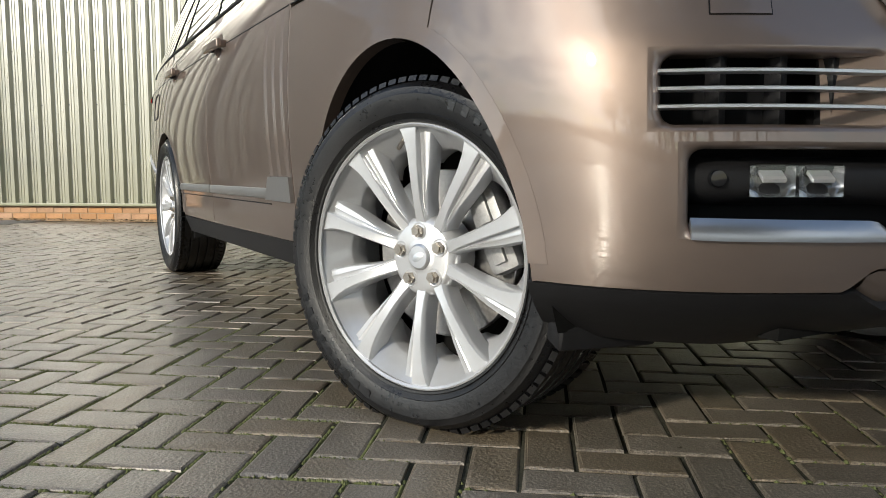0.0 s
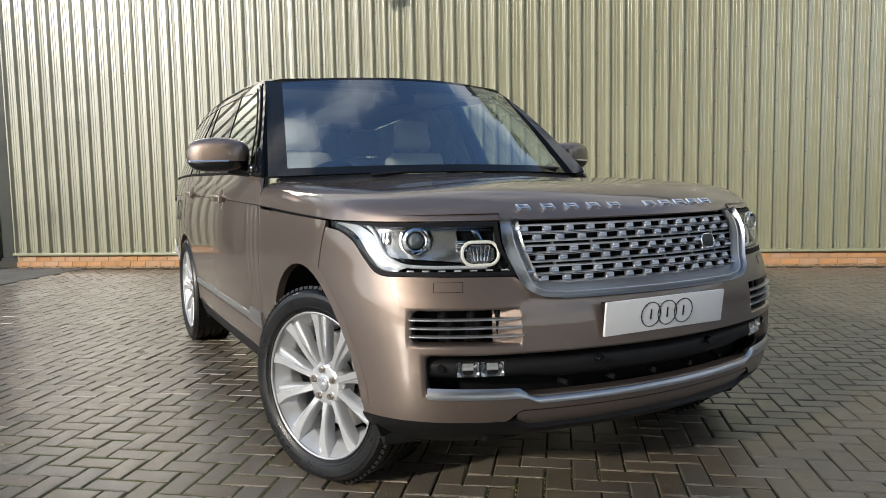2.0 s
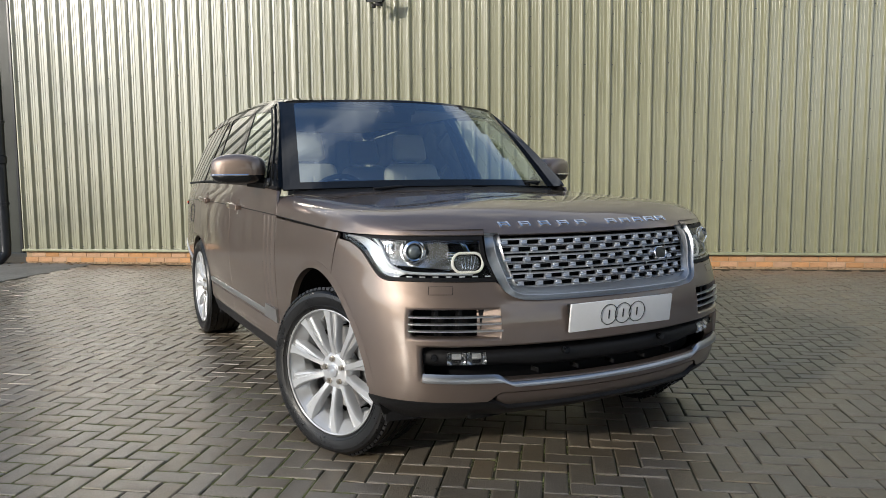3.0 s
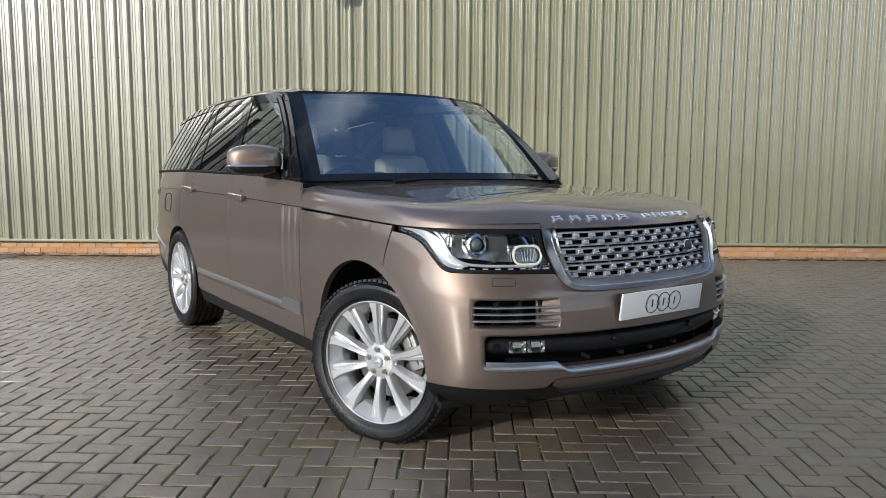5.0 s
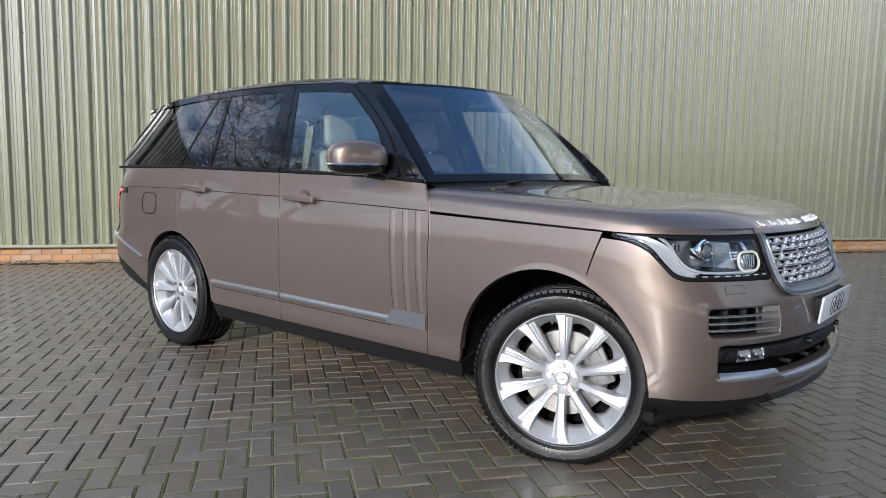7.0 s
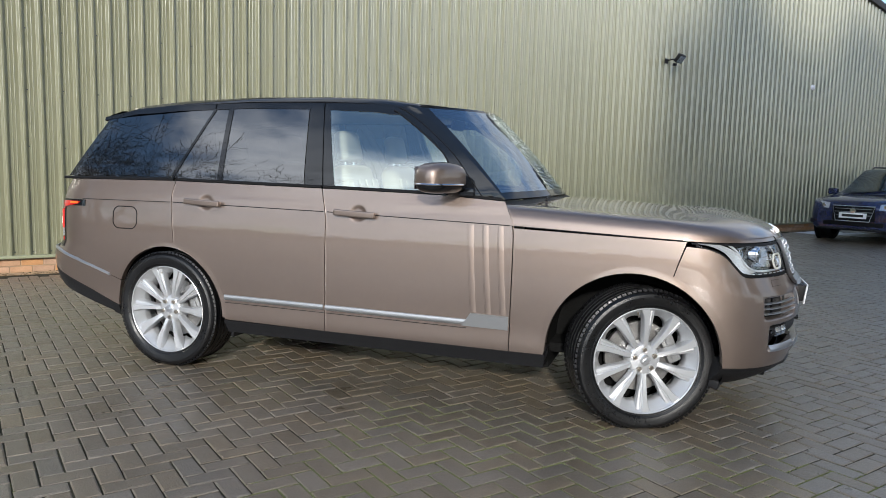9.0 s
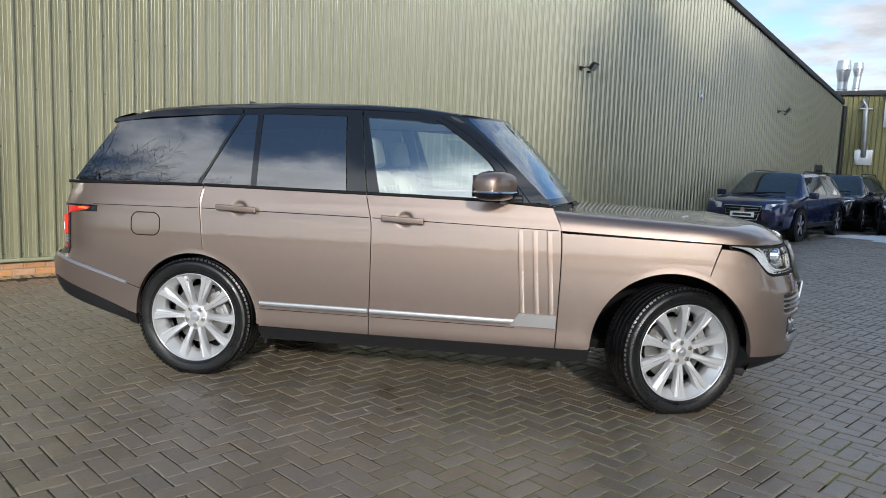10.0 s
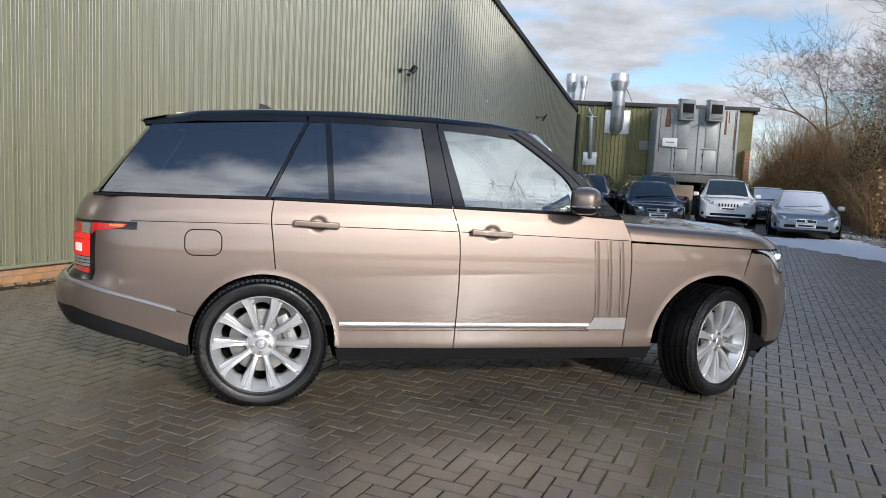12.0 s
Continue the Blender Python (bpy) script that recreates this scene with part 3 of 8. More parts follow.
def on_front(G):
    """Grid of (q, z): q below 0 is x on the flank, 0 to 1 goes round the right front corner to the middle, 1 to 2 on to the left."""
    q, z = G[..., 0], G[..., 1]
    qq = np.where(q > 1, 2 - q, q)
    a0 = np.arctan2(side_y(np.zeros_like(z), z), -XF0)
    a = np.clip(a0 * (1 - np.clip(qq, 0, 1)), 1e-4, None)
    r = corner_r(a, z, True)
    x = np.where(qq > 0, XF0 + r * np.cos(a), qq)
    y = np.where(qq > 0, r * np.sin(a), side_y(qq, z))
    return np.stack([x, np.where(q > 1, y, -y), z], -1)


def on_rear(G):
    """Grid of (q, z): q 0 at x = -3.4 on the right flank, 1 at the middle of the tail, 2 on the left flank."""
    q, z = G[..., 0], G[..., 1]
    qq = np.where(q > 1, 2 - q, q)
    a0 = np.arctan2(side_y(np.full_like(z, -3.4), z), 0.4)
    a = np.clip(a0 * (1 - qq), 1e-4, None)
    r = corner_r(a, z, False)
    y = r * np.sin(a)
    return np.stack([XR0 - r * np.cos(a), np.where(q > 1, y, -y), z], -1)


def glass_y(z):
    return 0.928 - 0.178 * np.clip((z - 1.18) / 0.48, 0, 1.3) ** 1.12


def on_glass(G):
    """Grid of (x, z) laid on the leaning side windows."""
    x, z = G[..., 0], G[..., 1]
    y = glass_y(z) - 0.055 * np.clip((-2.7 - x) / 1.2, 0, None) ** 2
    return np.stack([x, -y, z], -1)


def mirror(P, side):
    return P if side < 0 else P * np.array((1, -1, 1))


def panel(name, P, mat, parent, side=-1, label="", rim=0.014, mask=None, lift=0.0, out=None, sharp=35):
    """A body panel facing away from the car's middle, on the right (-1) or, mirrored, on the left (1)."""
    Q = mirror(P, side)
    c = Q[P.shape[0] // 2, P.shape[1] // 2]
    n = np.cross(np.gradient(Q, axis=1), np.gradient(Q, axis=0))[P.shape[0] // 2, P.shape[1] // 2]
    away = np.array(out) * np.array((1, 1 if side < 0 else -1, 1)) if out is not None else c - np.array((-1.5, 0, 0.7)) * np.array((1, 1, 1))
    return part(name, skin(Q, mask, rim, float(n @ away) < 0, lift), mat, parent, label, sharp)


def merged_skin(grids, rim, out_from=(-1.5, 0, 0.6)):
    """Several grids of places welded into one panel, their open edges turned inwards."""
    bm = bmesh.new()
    for P, mask in grids:
        nv, nu = P.shape[:2]
        vs = [[bm.verts.new(P[j, i]) for i in range(nu)] for j in range(nv)]
        for j in range(nv - 1):
            for i in range(nu - 1):
                if mask is None or mask[j, i]:
                    bm.faces.new((vs[j][i], vs[j][i + 1], vs[j + 1][i + 1], vs[j + 1][i]))
    bmesh.ops.remove_doubles(bm, verts=bm.verts, dist=0.0004)
    bmesh.ops.delete(bm, geom=[v for v in bm.verts if not v.link_faces], context='VERTS')
    bmesh.ops.recalc_face_normals(bm, faces=bm.faces)
    bm.normal_update()
    o = Vector(out_from)
    if sum(f.normal.dot(f.calc_center_median() - o) * f.calc_area() for f in bm.faces) < 0:
        bmesh.ops.reverse_faces(bm, faces=bm.faces)
        bm.normal_update()
    inner = {}
    for e in [e for e in bm.edges if len(e.link_faces) == 1]:
        f = e.link_faces[0]
        a, b = e.verts
        for v in (a, b):
            if v not in inner:
                inner[v] = v.co - v.normal * rim
        lp = [l for l in f.loops if l.edge == e][0]
        a, b = lp.vert, lp.link_loop_next.vert
        for v in (a, b):
            if not isinstance(inner[v], bmesh.types.BMVert):
                inner[v] = bm.verts.new(inner[v])
        bm.faces.new((b, a, inner[a], inner[b]))
    return bm


def arc(cx, cz, r, a0, a1, n=24):
    """Points on a circle in (x, z), degrees counted from forward over up."""
    t = np.radians(np.linspace(a0, a1, n))
    return np.stack([cx + r * np.cos(t), cz + r * np.sin(t)], 1)


FA = (-0.045, 0.365, 0.445)    # front wheel arch: x, z, radius
RA = (-2.93, 0.365, 0.408)     # rear wheel arch
crease_z = lambda x: np.interp(x, [-4.0, -2.9, -1.8, -0.7, 0.2], [1.045, 1.055, 1.043, 1.018, 0.986])
belt_z = lambda x: np.interp(x, [-3.95, -2.9, -1.85, -1.1, -0.72], [1.178, 1.192, 1.180, 1.168, 1.146])
CUT_MID = smooth([(-1.808, 0.330), (-1.803, 0.49), (-1.798, 0.75), (-1.800, 0.97), (-1.812, 1.06), (-1.845, 1.178)])
CUT_FRONT = smooth([(-0.689, 0.330), (-0.683, 0.53), (-0.678, 0.80), (-0.682, 0.98), (-0.700, 1.06), (-0.738, 1.146)])
CUT_REAR_UP = smooth([(-2.865, 0.765), (-2.885, 0.95), (-2.898, 1.09), (-2.885, 1.190)])

CAR = tagged(empty("suv_car"), "bronze-brown metallic luxury off-road car with black roof, front wheels turned", "car")


def line(f, x0, x1, n=24):
    x = np.linspace(x0, x1, n)
    return np.stack([x, f(x)], 1)


HANDLES = ((-2.777, -2.519, 1.068, 1.058), (-1.737, -1.479, 1.046, 1.036))


def dented(P, x0, x1, z0, z1):
    """Press the round finger cup behind a handle into the door skin."""
    xm, zm = (x0 + x1) / 2 + 0.01, (z0 + z1) / 2
    s = np.sqrt(((P[..., 0] - xm) / 0.056) ** 2 + ((P[..., 2] - zm) / 0.050) ** 2)
    k = np.clip((1 - s) / 0.45, 0, 1)
    P[..., 1] += 0.010 * k * k * (3 - 2 * k)
    return P


def build_flank(side):
    # front door
    g = coons(line(lambda x: 0 * x + 0.335, -1.806, -0.691), line(belt_z, -1.842, -0.741), CUT_MID, CUT_FRONT, 110, 90)
    fd = panel("front_door", dented(on_side(inset(g)), *HANDLES[1][:4]), PAINT, CAR, side)
    # rear door, its lower back corner cut by the wheel arch
    lo = np.vstack([arc(RA[0], RA[1], RA[2] + 0.012, -4, 79, 30), CUT_REAR_UP[1:]])
    g = coons(line(lambda x: 0 * x + 0.335, -2.515, -1.808), line(belt_z, -2.885, -1.847), lo, CUT_MID, 110, 100)
    rd = panel("rear_door", dented(on_side(inset(g)), *HANDLES[0][:4]), PAINT, CAR, side)
    # front wing over the arch
    bot = np.vstack([line(lambda x: 0 * x + 0.335, -0.687, FA[0] - FA[2] - 0.004, 6), arc(FA[0], FA[1], FA[2], 178, 66, 40)])
    lip = smooth([(0.135, 0.772), (0.165, 0.88), (0.20, 0.983)])
    g = coons(bot, line(lambda x: crease_z(x) - 0.001, -0.684, 0.20), CUT_FRONT[CUT_FRONT[:, 1] < 1.015], lip, 60, 30)
    panel("front_wing", on_side(inset(g)), PAINT, CAR, side)
    # rear quarter
    bot = np.vstack([smooth([(-3.70, 0.657), (-3.6, 0.624), (-3.5, 0.590), (-3.315, 0.530)], 14), arc(RA[0], RA[1], RA[2], 157, 81, 30)])
    g = coons(bot, line(belt_z, -3.70, -2.889), [(-3.70, 0.657), (-3.70, float(belt_z(-3.70)))], CUT_REAR_UP, 60, 34)
    panel("rear_quarter", on_side(inset(g)), PAINT, CAR, side)
    # arch lips: a rounded bead that stands a little proud
    for (cx, cz, r), a0, a1, nm in ((FA, 176, 2, "front_arch_lip"), (RA, 156, -2, "rear_arch_lip")):
        t = np.linspace(0, 1, 40)
        rr = np.linspace(0, 1, 6)
        ang = np.radians(a0 + (a1 - a0) * t)
        G = np.stack([cx + (r + 0.035 * rr[:, None]) * np.cos(ang), cz + (r + 0.035 * rr[:, None]) * np.sin(ang)], -1)
        P = on_side(G)
        P[..., 1] -= (0.0005 + 0.0025 * (1 - rr) ** 1.5)[:, None]
        panel(nm, P, PAINT, CAR, side, rim=0.03)
        # dark wheel housing
        depth = [0.0, 0.20, 0.42]
        ang = np.radians(np.linspace(192, -14, 48))
        G2 = np.stack([np.stack([cx + (r + 0.012) * np.cos(ang), -(np.minimum(0.95, side_y(cx + (r + 0.012) * np.cos(ang), cz + (r + 0.012) * np.sin(ang)) - 0.020) - dd), cz + (r + 0.012) * np.sin(ang)], -1) for dd in depth], 0)
        panel("wheel_housing", G2, CHASSIS, CAR, side, rim=0)
        back = np.stack([np.stack([cx + k * np.cos(ang), np.full_like(ang, -0.53), cz + k * np.sin(ang)], -1) for k in (0.0, r + 0.012)], 0)
        panel("wheel_housing", back, CHASSIS, CAR, side, rim=0)
    # lower sill: black plastic
    g = coons(line(lambda x: 0 * x + 0.255, -2.50, -0.50), line(lambda x: 0 * x + 0.331, -2.518, -0.488), [(-2.50, 0.255), (-2.518, 0.331)], [(-0.50, 0.255), (-0.488, 0.331)], 40, 8)
    panel("sill_cladding", on_side(g), BLACK, CAR, side, rim=0.12)
    # folded front edges of the doors and the wing, which catch the light
    for cut, own in ((CUT_MID, fd), (CUT_FRONT, None), (CUT_REAR_UP, rd)):
        e = cut[2:-2] + np.array((0.0042 if own is None else 0.0036, 0.0))
        P = np.stack([e[:, 0], -side_y(e[:, 0], e[:, 1]) + 0.0016, e[:, 1]], 1)
        part("folded_edge", tube(mirror(P, side), 0.0022, 8), PAINT, own or CAR)
    # dark line under the belt
    for x0, x1, own in ((-3.64, -2.905, None), (-2.885, -1.818, rd), (-1.795, -0.70, fd), (-0.682, 0.19, None)):
        xs = np.linspace(x0, x1, 24)
        zz = crease_z(xs)
        P = np.stack([xs, -side_y(xs, zz) + 0.002, zz], 1)
        part("waist_line", strip_mesh(mirror(P, side), (0, side, 0), 0.006 if own else 0.005, 0.003), SEAL, own or CAR)
    # bright strip along the doors, with its tall front end
    for x0, x1, own in ((-2.50, -1.812, rd), (-1.800, -0.93, fd)):
        xs = np.linspace(x0, x1, 24)
        zz = np.interp(xs, [-2.5, -0.93], [0.482, 0.474])
        P = np.stack([xs, -side_y(xs, zz) + 0.001, zz], 1)
        part("side_strip", strip_mesh(mirror(P, side), (0, side, 0), 0.036, 0.012), SIDE, own, "satin silver strip")
        P = np.stack([xs, -side_y(xs, zz - 0.034) + 0.0015, zz - 0.034], 1)
        part("strip_seam", strip_mesh(mirror(P, side), (0, side, 0), 0.0045, 0.003), SEAL, own)
    G = coons([(-0.955, 0.455), (-0.692, 0.452)], [(-0.905, 0.528), (-0.690, 0.526)], [(-0.955, 0.455), (-0.905, 0.528)], [(-0.692, 0.452), (-0.690, 0.526)], 12, 6)
    panel("side_strip", on_side(G), SIDE, fd, side, "satin silver strip", rim=0.014, lift=0.012)
    # three gill blades on the front of the door
    for k in range(3):
        zs = np.linspace(0.53, 1.012, 14)
        xs = np.interp(zs, [0.53, 1.02], [-0.900 + 0.084 * k, -0.930 + 0.083 * k])
        Q = np.stack([xs, -side_y(xs, zs), zs], 1)
        bmg = bmesh.new()
        rows = []
        for p in Q:
            rows.append([bmg.verts.new(mirror(np.array((p[0] + dx, p[1] - dy, p[2])), side)) for dx, dy in ((-0.003, -0.003), (0.0, 0.0045), (0.004, 0.0052), (0.032, -0.001))])
        for r0, r1 in zip(rows, rows[1:]):
            for i in range(3):
                bmg.faces.new((r0[i], r0[i + 1], r1[i + 1], r1[i]))
        bmg.faces.new(rows[0][::-1])
        bmg.faces.new(rows[-1])
        bmesh.ops.recalc_face_normals(bmg, faces=bmg.faces)
        part("gill_blade", bmg, PAINT, fd, "body-coloured gill blade")
        # black strip stands in for the shade of a groove beside the blade
        Q = np.stack([xs - 0.0065, -side_y(xs, zs) + 0.0015, zs], 1)
        part("gill_shade_strip", strip_mesh(mirror(Q, side), (0, side, 0), 0.007, 0.003), SEAL, fd, "black strip for the shade in the groove beside the blade")
    # handles
    for x0, x1, z0, z1, own in ((-2.777, -2.519, 1.068, 1.058, rd), (-1.737, -1.479, 1.046, 1.036, fd)):
        xm, zm = (x0 + x1) / 2, (z0 + z1) / 2
        yb = float(side_y(xm, zm))
        tilt = -side * math.degrees(math.atan2(z1 - z0, x1 - x0)) * side
        bar = block(x1 - x0, 0.018, 0.036, 0.0085, (xm, side * (yb + 0.030), zm), (0, tilt, 0), 4)
        bar = joined(bar, block(0.03, 0.03, 0.028, 0.008, (x0 + 0.022, side * (yb + 0.012), z0)), block(0.03, 0.03, 0.028, 0.008, (x1 - 0.022, side * (yb + 0.012), z1)))
        part("handle", bar, PAINT, own, "body-coloured pull handle", 50)
    return fd, rd


def inset(g, d=0.0028):
    """Draw a panel's outline in by half a shut gap."""
    h = g.copy()
    for sl, nb in ((np.s_[0], np.s_[1]), (np.s_[-1], np.s_[-2])):
        for ax in (0, 1):
            a = h[sl] if ax == 0 else h[:, sl]
            b = h[nb] if ax == 0 else h[:, nb]
            v = b - a
            v = v / (np.linalg.norm(v, axis=-1, keepdims=True) + 1e-9)
            if ax == 0:
                h[sl] = a + v * d
            else:
                h[:, sl] = a + v * d
    return h


DOORS = {}
for side in (-1, 1):
    DOORS[side] = build_flank(side)


def build_core():
    """Dark inner body behind the shut gaps, floor pan and bulkheads."""
    xs = np.linspace(-3.80, 0.30, 60)
    for side in (-1, 1):
        zs = np.array([0.30, 0.60, 0.85, 1.0, 1.12, 1.16])
        X, Z = np.meshgrid(xs, zs)
        P = np.stack([X, -side_y(X, Z) + 0.022, Z], -1)
        mask = np.ones((len(zs) - 1, len(xs) - 1), bool)
        for j in range(len(zs) - 1):
            for i in range(len(xs) - 1):
                xm, zm = (xs[i] + xs[i + 1]) / 2, min(zs[j], 0.60)
                if (xm > -0.75 and zs[j] > 0.9) or (xm < -3.30 and zs[j] < 0.75) or xm > 0.12:
                    mask[j, i] = False
                for cx, cz, r in (FA, RA):
                    if abs(xm - cx) < r + 0.06 and zs[j] < cz + r + 0.02:
                        mask[j, i] = False
        panel("inner_body", P, SEAL, CAR, side, rim=0, mask=mask)
    part("floor_pan", block(3.3, 1.50, 0.06, 0.02, (-1.55, 0, 0.33)), CHASSIS, CAR)
    # low blocks added to keep light off the ground under the car
    part("underbody_light_block", block(2.0, 1.50, 0.12, 0.02, (-1.50, 0, 0.265)), CHASSIS, CAR)
    part("gearbox", block(1.2, 0.5, 0.10, 0.03, (-0.9, 0, 0.235)), CHASSIS, CAR)
    part("engine_block", block(0.9, 1.0, 0.5, 0.05, (0.05, 0, 0.62)), CHASSIS, CAR)
    part("axle_beam", tube([(-2.93, -0.7, 0.37), (-2.93, 0.7, 0.37)], 0.05, 10), CHASSIS, CAR)
    part("axle_beam", tube([(0, -0.7, 0.34), (0, 0.7, 0.34)], 0.04, 10), CHASSIS, CAR)
    part("bulkhead", block(0.04, 1.80, 0.75, 0.01, (-0.62, 0, 0.72)), CHASSIS, CAR)


build_core()


# ---- bonnet ----
def build_bonnet():
    # outline: along the right crease, then round the nose to the middle
    xs = np.linspace(-0.735, 0.0, 24)
    qs = np.concatenate([xs[:-1], np.linspace(0, 1, 30)])
    ze = np.where(qs <= 0, crease_z(np.minimum(qs, 0.2)) + 0.0005, np.interp(qs, [0, 0.17, 0.35, 0.6, 1.0], [0.9943, 0.9850, 0.982, 0.980, 0.981]))
    E = on_front(np.stack([qs, ze], -1))
    d = np.array([0, 0.006, 0.016, 0.03, 0.05, 0.075, 0.105, 0.14, 0.18, 0.23, 0.29, 0.36, 0.44, 0.54, 0.66, 0.8, 1.0])
    side_rise = lambda m: np.interp(m, [0, 0.006, 0.016, 0.03, 0.05, 0.075, 0.105, 0.14, 0.19, 0.26, 0.40, 0.6, 1.0], [0, 0.034, 0.058, 0.076, 0.089, 0.098, 0.104, 0.107, 0.107, 0.106, 0.112, 0.120, 0.126])
    nose_rise = lambda m: np.interp(m, [0, 0.006, 0.016, 0.03, 0.05, 0.075, 0.105, 0.14, 0.19, 0.26, 0.40, 0.6, 1.0], [0, 0.010, 0.020, 0.030, 0.042, 0.056, 0.070, 0.083, 0.097, 0.108, 0.122, 0.133, 0.142])
    rows = []
    for k, (q, e) in enumerate(zip(qs, E)):
        f = np.clip((q - 0.05) / 0.45, 0, 1)
        f = f * f * (3 - 2 * f)
        sx = e[0] if q <= 0 else 0.30 * np.clip(q, 0, 1)
        inner = np.array((sx, 0.0))
        o = np.array((e[0], e[1]))
        ln = np.linalg.norm(inner - o)
        row = []
        for dd in d:
            m = dd * ln
            p = o + (inner - o) * dd
            h = (1 - f) * side_rise(dd) * np.interp(q, [-0.74, 0.2], [1.0, 0.88]) + f * nose_rise(min(m, 1))
            row.append((p[0], p[1], e[2] + h))
        rows.append(row)
    P = np.array(rows)            # (nq, nd, 3)
    # even out the ridge where nose and sides meet on the centre line
    c = P[:, -1, :].copy()
    zc = np.interp(c[:, 0], [-0.735, -0.3, 0.0, 0.30], [1.150, 1.138, 1.125, 1.100])
    for j in range(P.shape[1]):
        w = np.clip((d[j] - 0.35) / 0.65, 0, 1) ** 1.3
        P[:, j, 2] = (1 - w) * P[:, j, 2] + w * zc
    back = P[:1].copy()
    w = np.clip(d / 0.05, 0, 1)
    back[0, :, 0] -= 0.085 * w
    back[0, :, 2] -= 0.012 * w
    P = np.concatenate([back, P], 0)
    full = np.concatenate([P, (P * np.array((1, -1, 1)))[:, ::-1][:, 1:]], axis=1)
    # the two halves: sides run together over the centre line
    bn = part("bonnet", skin(full, None, 0.012, True), PAINT, CAR, "", 50)
    return bn


BONNET = build_bonnet()


# ---- glasshouse ----
ROOF_X = ([-3.64, -3.45, -3.32, -2.98, -2.46, -1.94, -1.59, -1.40, -1.33], [1.612, 1.645, 1.672, 1.700, 1.722, 1.722, 1.708, 1.684, 1.672])
roof_edge = lambda x: np.interp(x, *ROOF_X)
win_top = lambda x: roof_edge(x) - np.interp(x, [-3.6, -3.2, -1.5, -1.35], [0.040, 0.058, 0.075, 0.060])


def quad(corners, nu=10, nv=10):
    a, b, c, d = [np.array(p, float) for p in corners]     # bottom left, bottom right, top right, top left in (x, z)
    return coons([a, b], [d, c], [a, d], [b, c], nu, nv)


def build_glasshouse():
    roof_y = lambda x: 0.748 - 0.05 * np.clip((-2.9 - x) / 0.75, 0, 1) ** 2
    # roof panel
    xs = np.linspace(-3.66, -1.06, 50)
    vs = np.linspace(-1, 1, 41)
    X = np.repeat(xs[None], 41, 0)
    V = np.repeat(vs[:, None], 50, 1)
    front = np.clip((X + 1.40) / 0.34, 0, 1)
    yw = roof_y(X) - 0.0
    Xs = X.copy()
    # the front edge bows forward in the middle
    xfront = -1.345 + 0.27 * (1 - V ** 2)
    xrear = -3.54 - 0.07 * (1 - V ** 4)
    T = (X - xs[0]) / (xs[-1] - xs[0])
    Xs = xrear + (xfront - xrear) * T
    Z = roof_edge(np.clip(Xs, -3.6, -1.4)) + 0.036 * (1 - np.abs(V) ** 2.4) - 0.045 * np.clip(np.abs(V) - 0.94, 0, 1) / 0.06 * 0.6
    Z -= 0.10 * np.clip(Xs + 1.40, 0, 1) + 0.25 * np.clip(Xs + 1.40, 0, 1) ** 2
    Y = V * roof_y(Xs)
    part("roof", skin(np.stack([Xs, Y, Z], -1), None, 0.02, False), BLACK_GLOSS, CAR, "gloss black roof", 50)
    # tail spoiler
    sp = []
    for v in np.linspace(-1, 1, 25):
        sp.append([(-3.50, v * 0.705, 1.640 + 0.034 * (1 - v * v)), (-3.612 - 0.07 * (1 - v ** 4), v * 0.695, 1.612 + 0.03 * (1 - v * v)), (-3.625 - 0.07 * (1 - v ** 4), v * 0.695, 1.596 + 0.03 * (1 - v * v)), (-3.56, v * 0.70, 1.562 + 0.03 * (1 - v * v))])
    part("roof_spoiler", skin(np.array(sp), None, 0.0, True), BLACK_GLOSS, CAR, "gloss black roof spoiler", 40)
    # aerial fin
    part("aerial_fin", prism([(-0.06, 0), (0.07, 0), (0.0, 0.045), (-0.05, 0.055)], 0.012, Matrix.Translation((-2.95, 0.006, 1.738)) @ Matrix.Rotation(radians(90), 4, 'X'), 0.002), BLACK_GLOSS, CAR)
    # windscreen with its black border
    v = np.concatenate([[-1, -0.955], np.linspace(-0.905, 0.905, 31), [0.955, 1]])
    t = np.concatenate([np.linspace(0, 0.06, 2), np.linspace(0.06, 0.965, 20)[1:], [1.0]])
    V, T = np.meshgrid(v, t)
    bx, bz = -0.800 + 0.20 * (1 - V ** 2), 1.148 + 0.014 * (1 - V ** 2)
    txx, tz = -1.355 + 0.28 * (1 - V ** 2), 1.672 + 0.030 * (1 - V ** 2) - 0.02 * (1 - V ** 2)
    by, ty = 0.893, 0.742
    S = np.stack([bx + (txx - bx) * T, V * (by + (ty - by) * T), bz + (tz - bz) * T + 0.022 * np.sin(np.pi * T)], -1)
    band = np.zeros((len(t) - 1, len(v) - 1), bool)
    band[:, :2] = band[:, -2:] = True
    band[:1] = band[-1:] = True
    part("windscreen", skin(S, ~band, 0, False), SCREEN, CAR, "clear windscreen with dark border", 0)
    part("windscreen_border", skin(S, band, 0.01, False), BLACK_GLOSS, CAR, "", 0)
    # cowl under the windscreen
    cw = np.stack([np.stack([bx[0] + 0.01, V[0] * 0.84, bz[0] - 0.01], -1), np.stack([bx[0] + 0.10, V[0] * 0.86, np.full_like(bx[0], 1.105)], -1)], 0)
    part("cowl", skin(cw, None, 0.02, True), BLACK, CAR)
    # rear window and tailgate upper part
    V, T = np.meshgrid(v, t)
    S = np.stack([-3.93 + 0.10 * V ** 4 + (0.29 - 0.02 * V ** 4) * T, V * (0.83 + (0.68 - 0.83) * T), 1.19 + 0.41 * T], -1)
    part("rear_window", skin(S, None, 0.01, True), PRIVACY, CAR, "dark privacy rear window", 0)
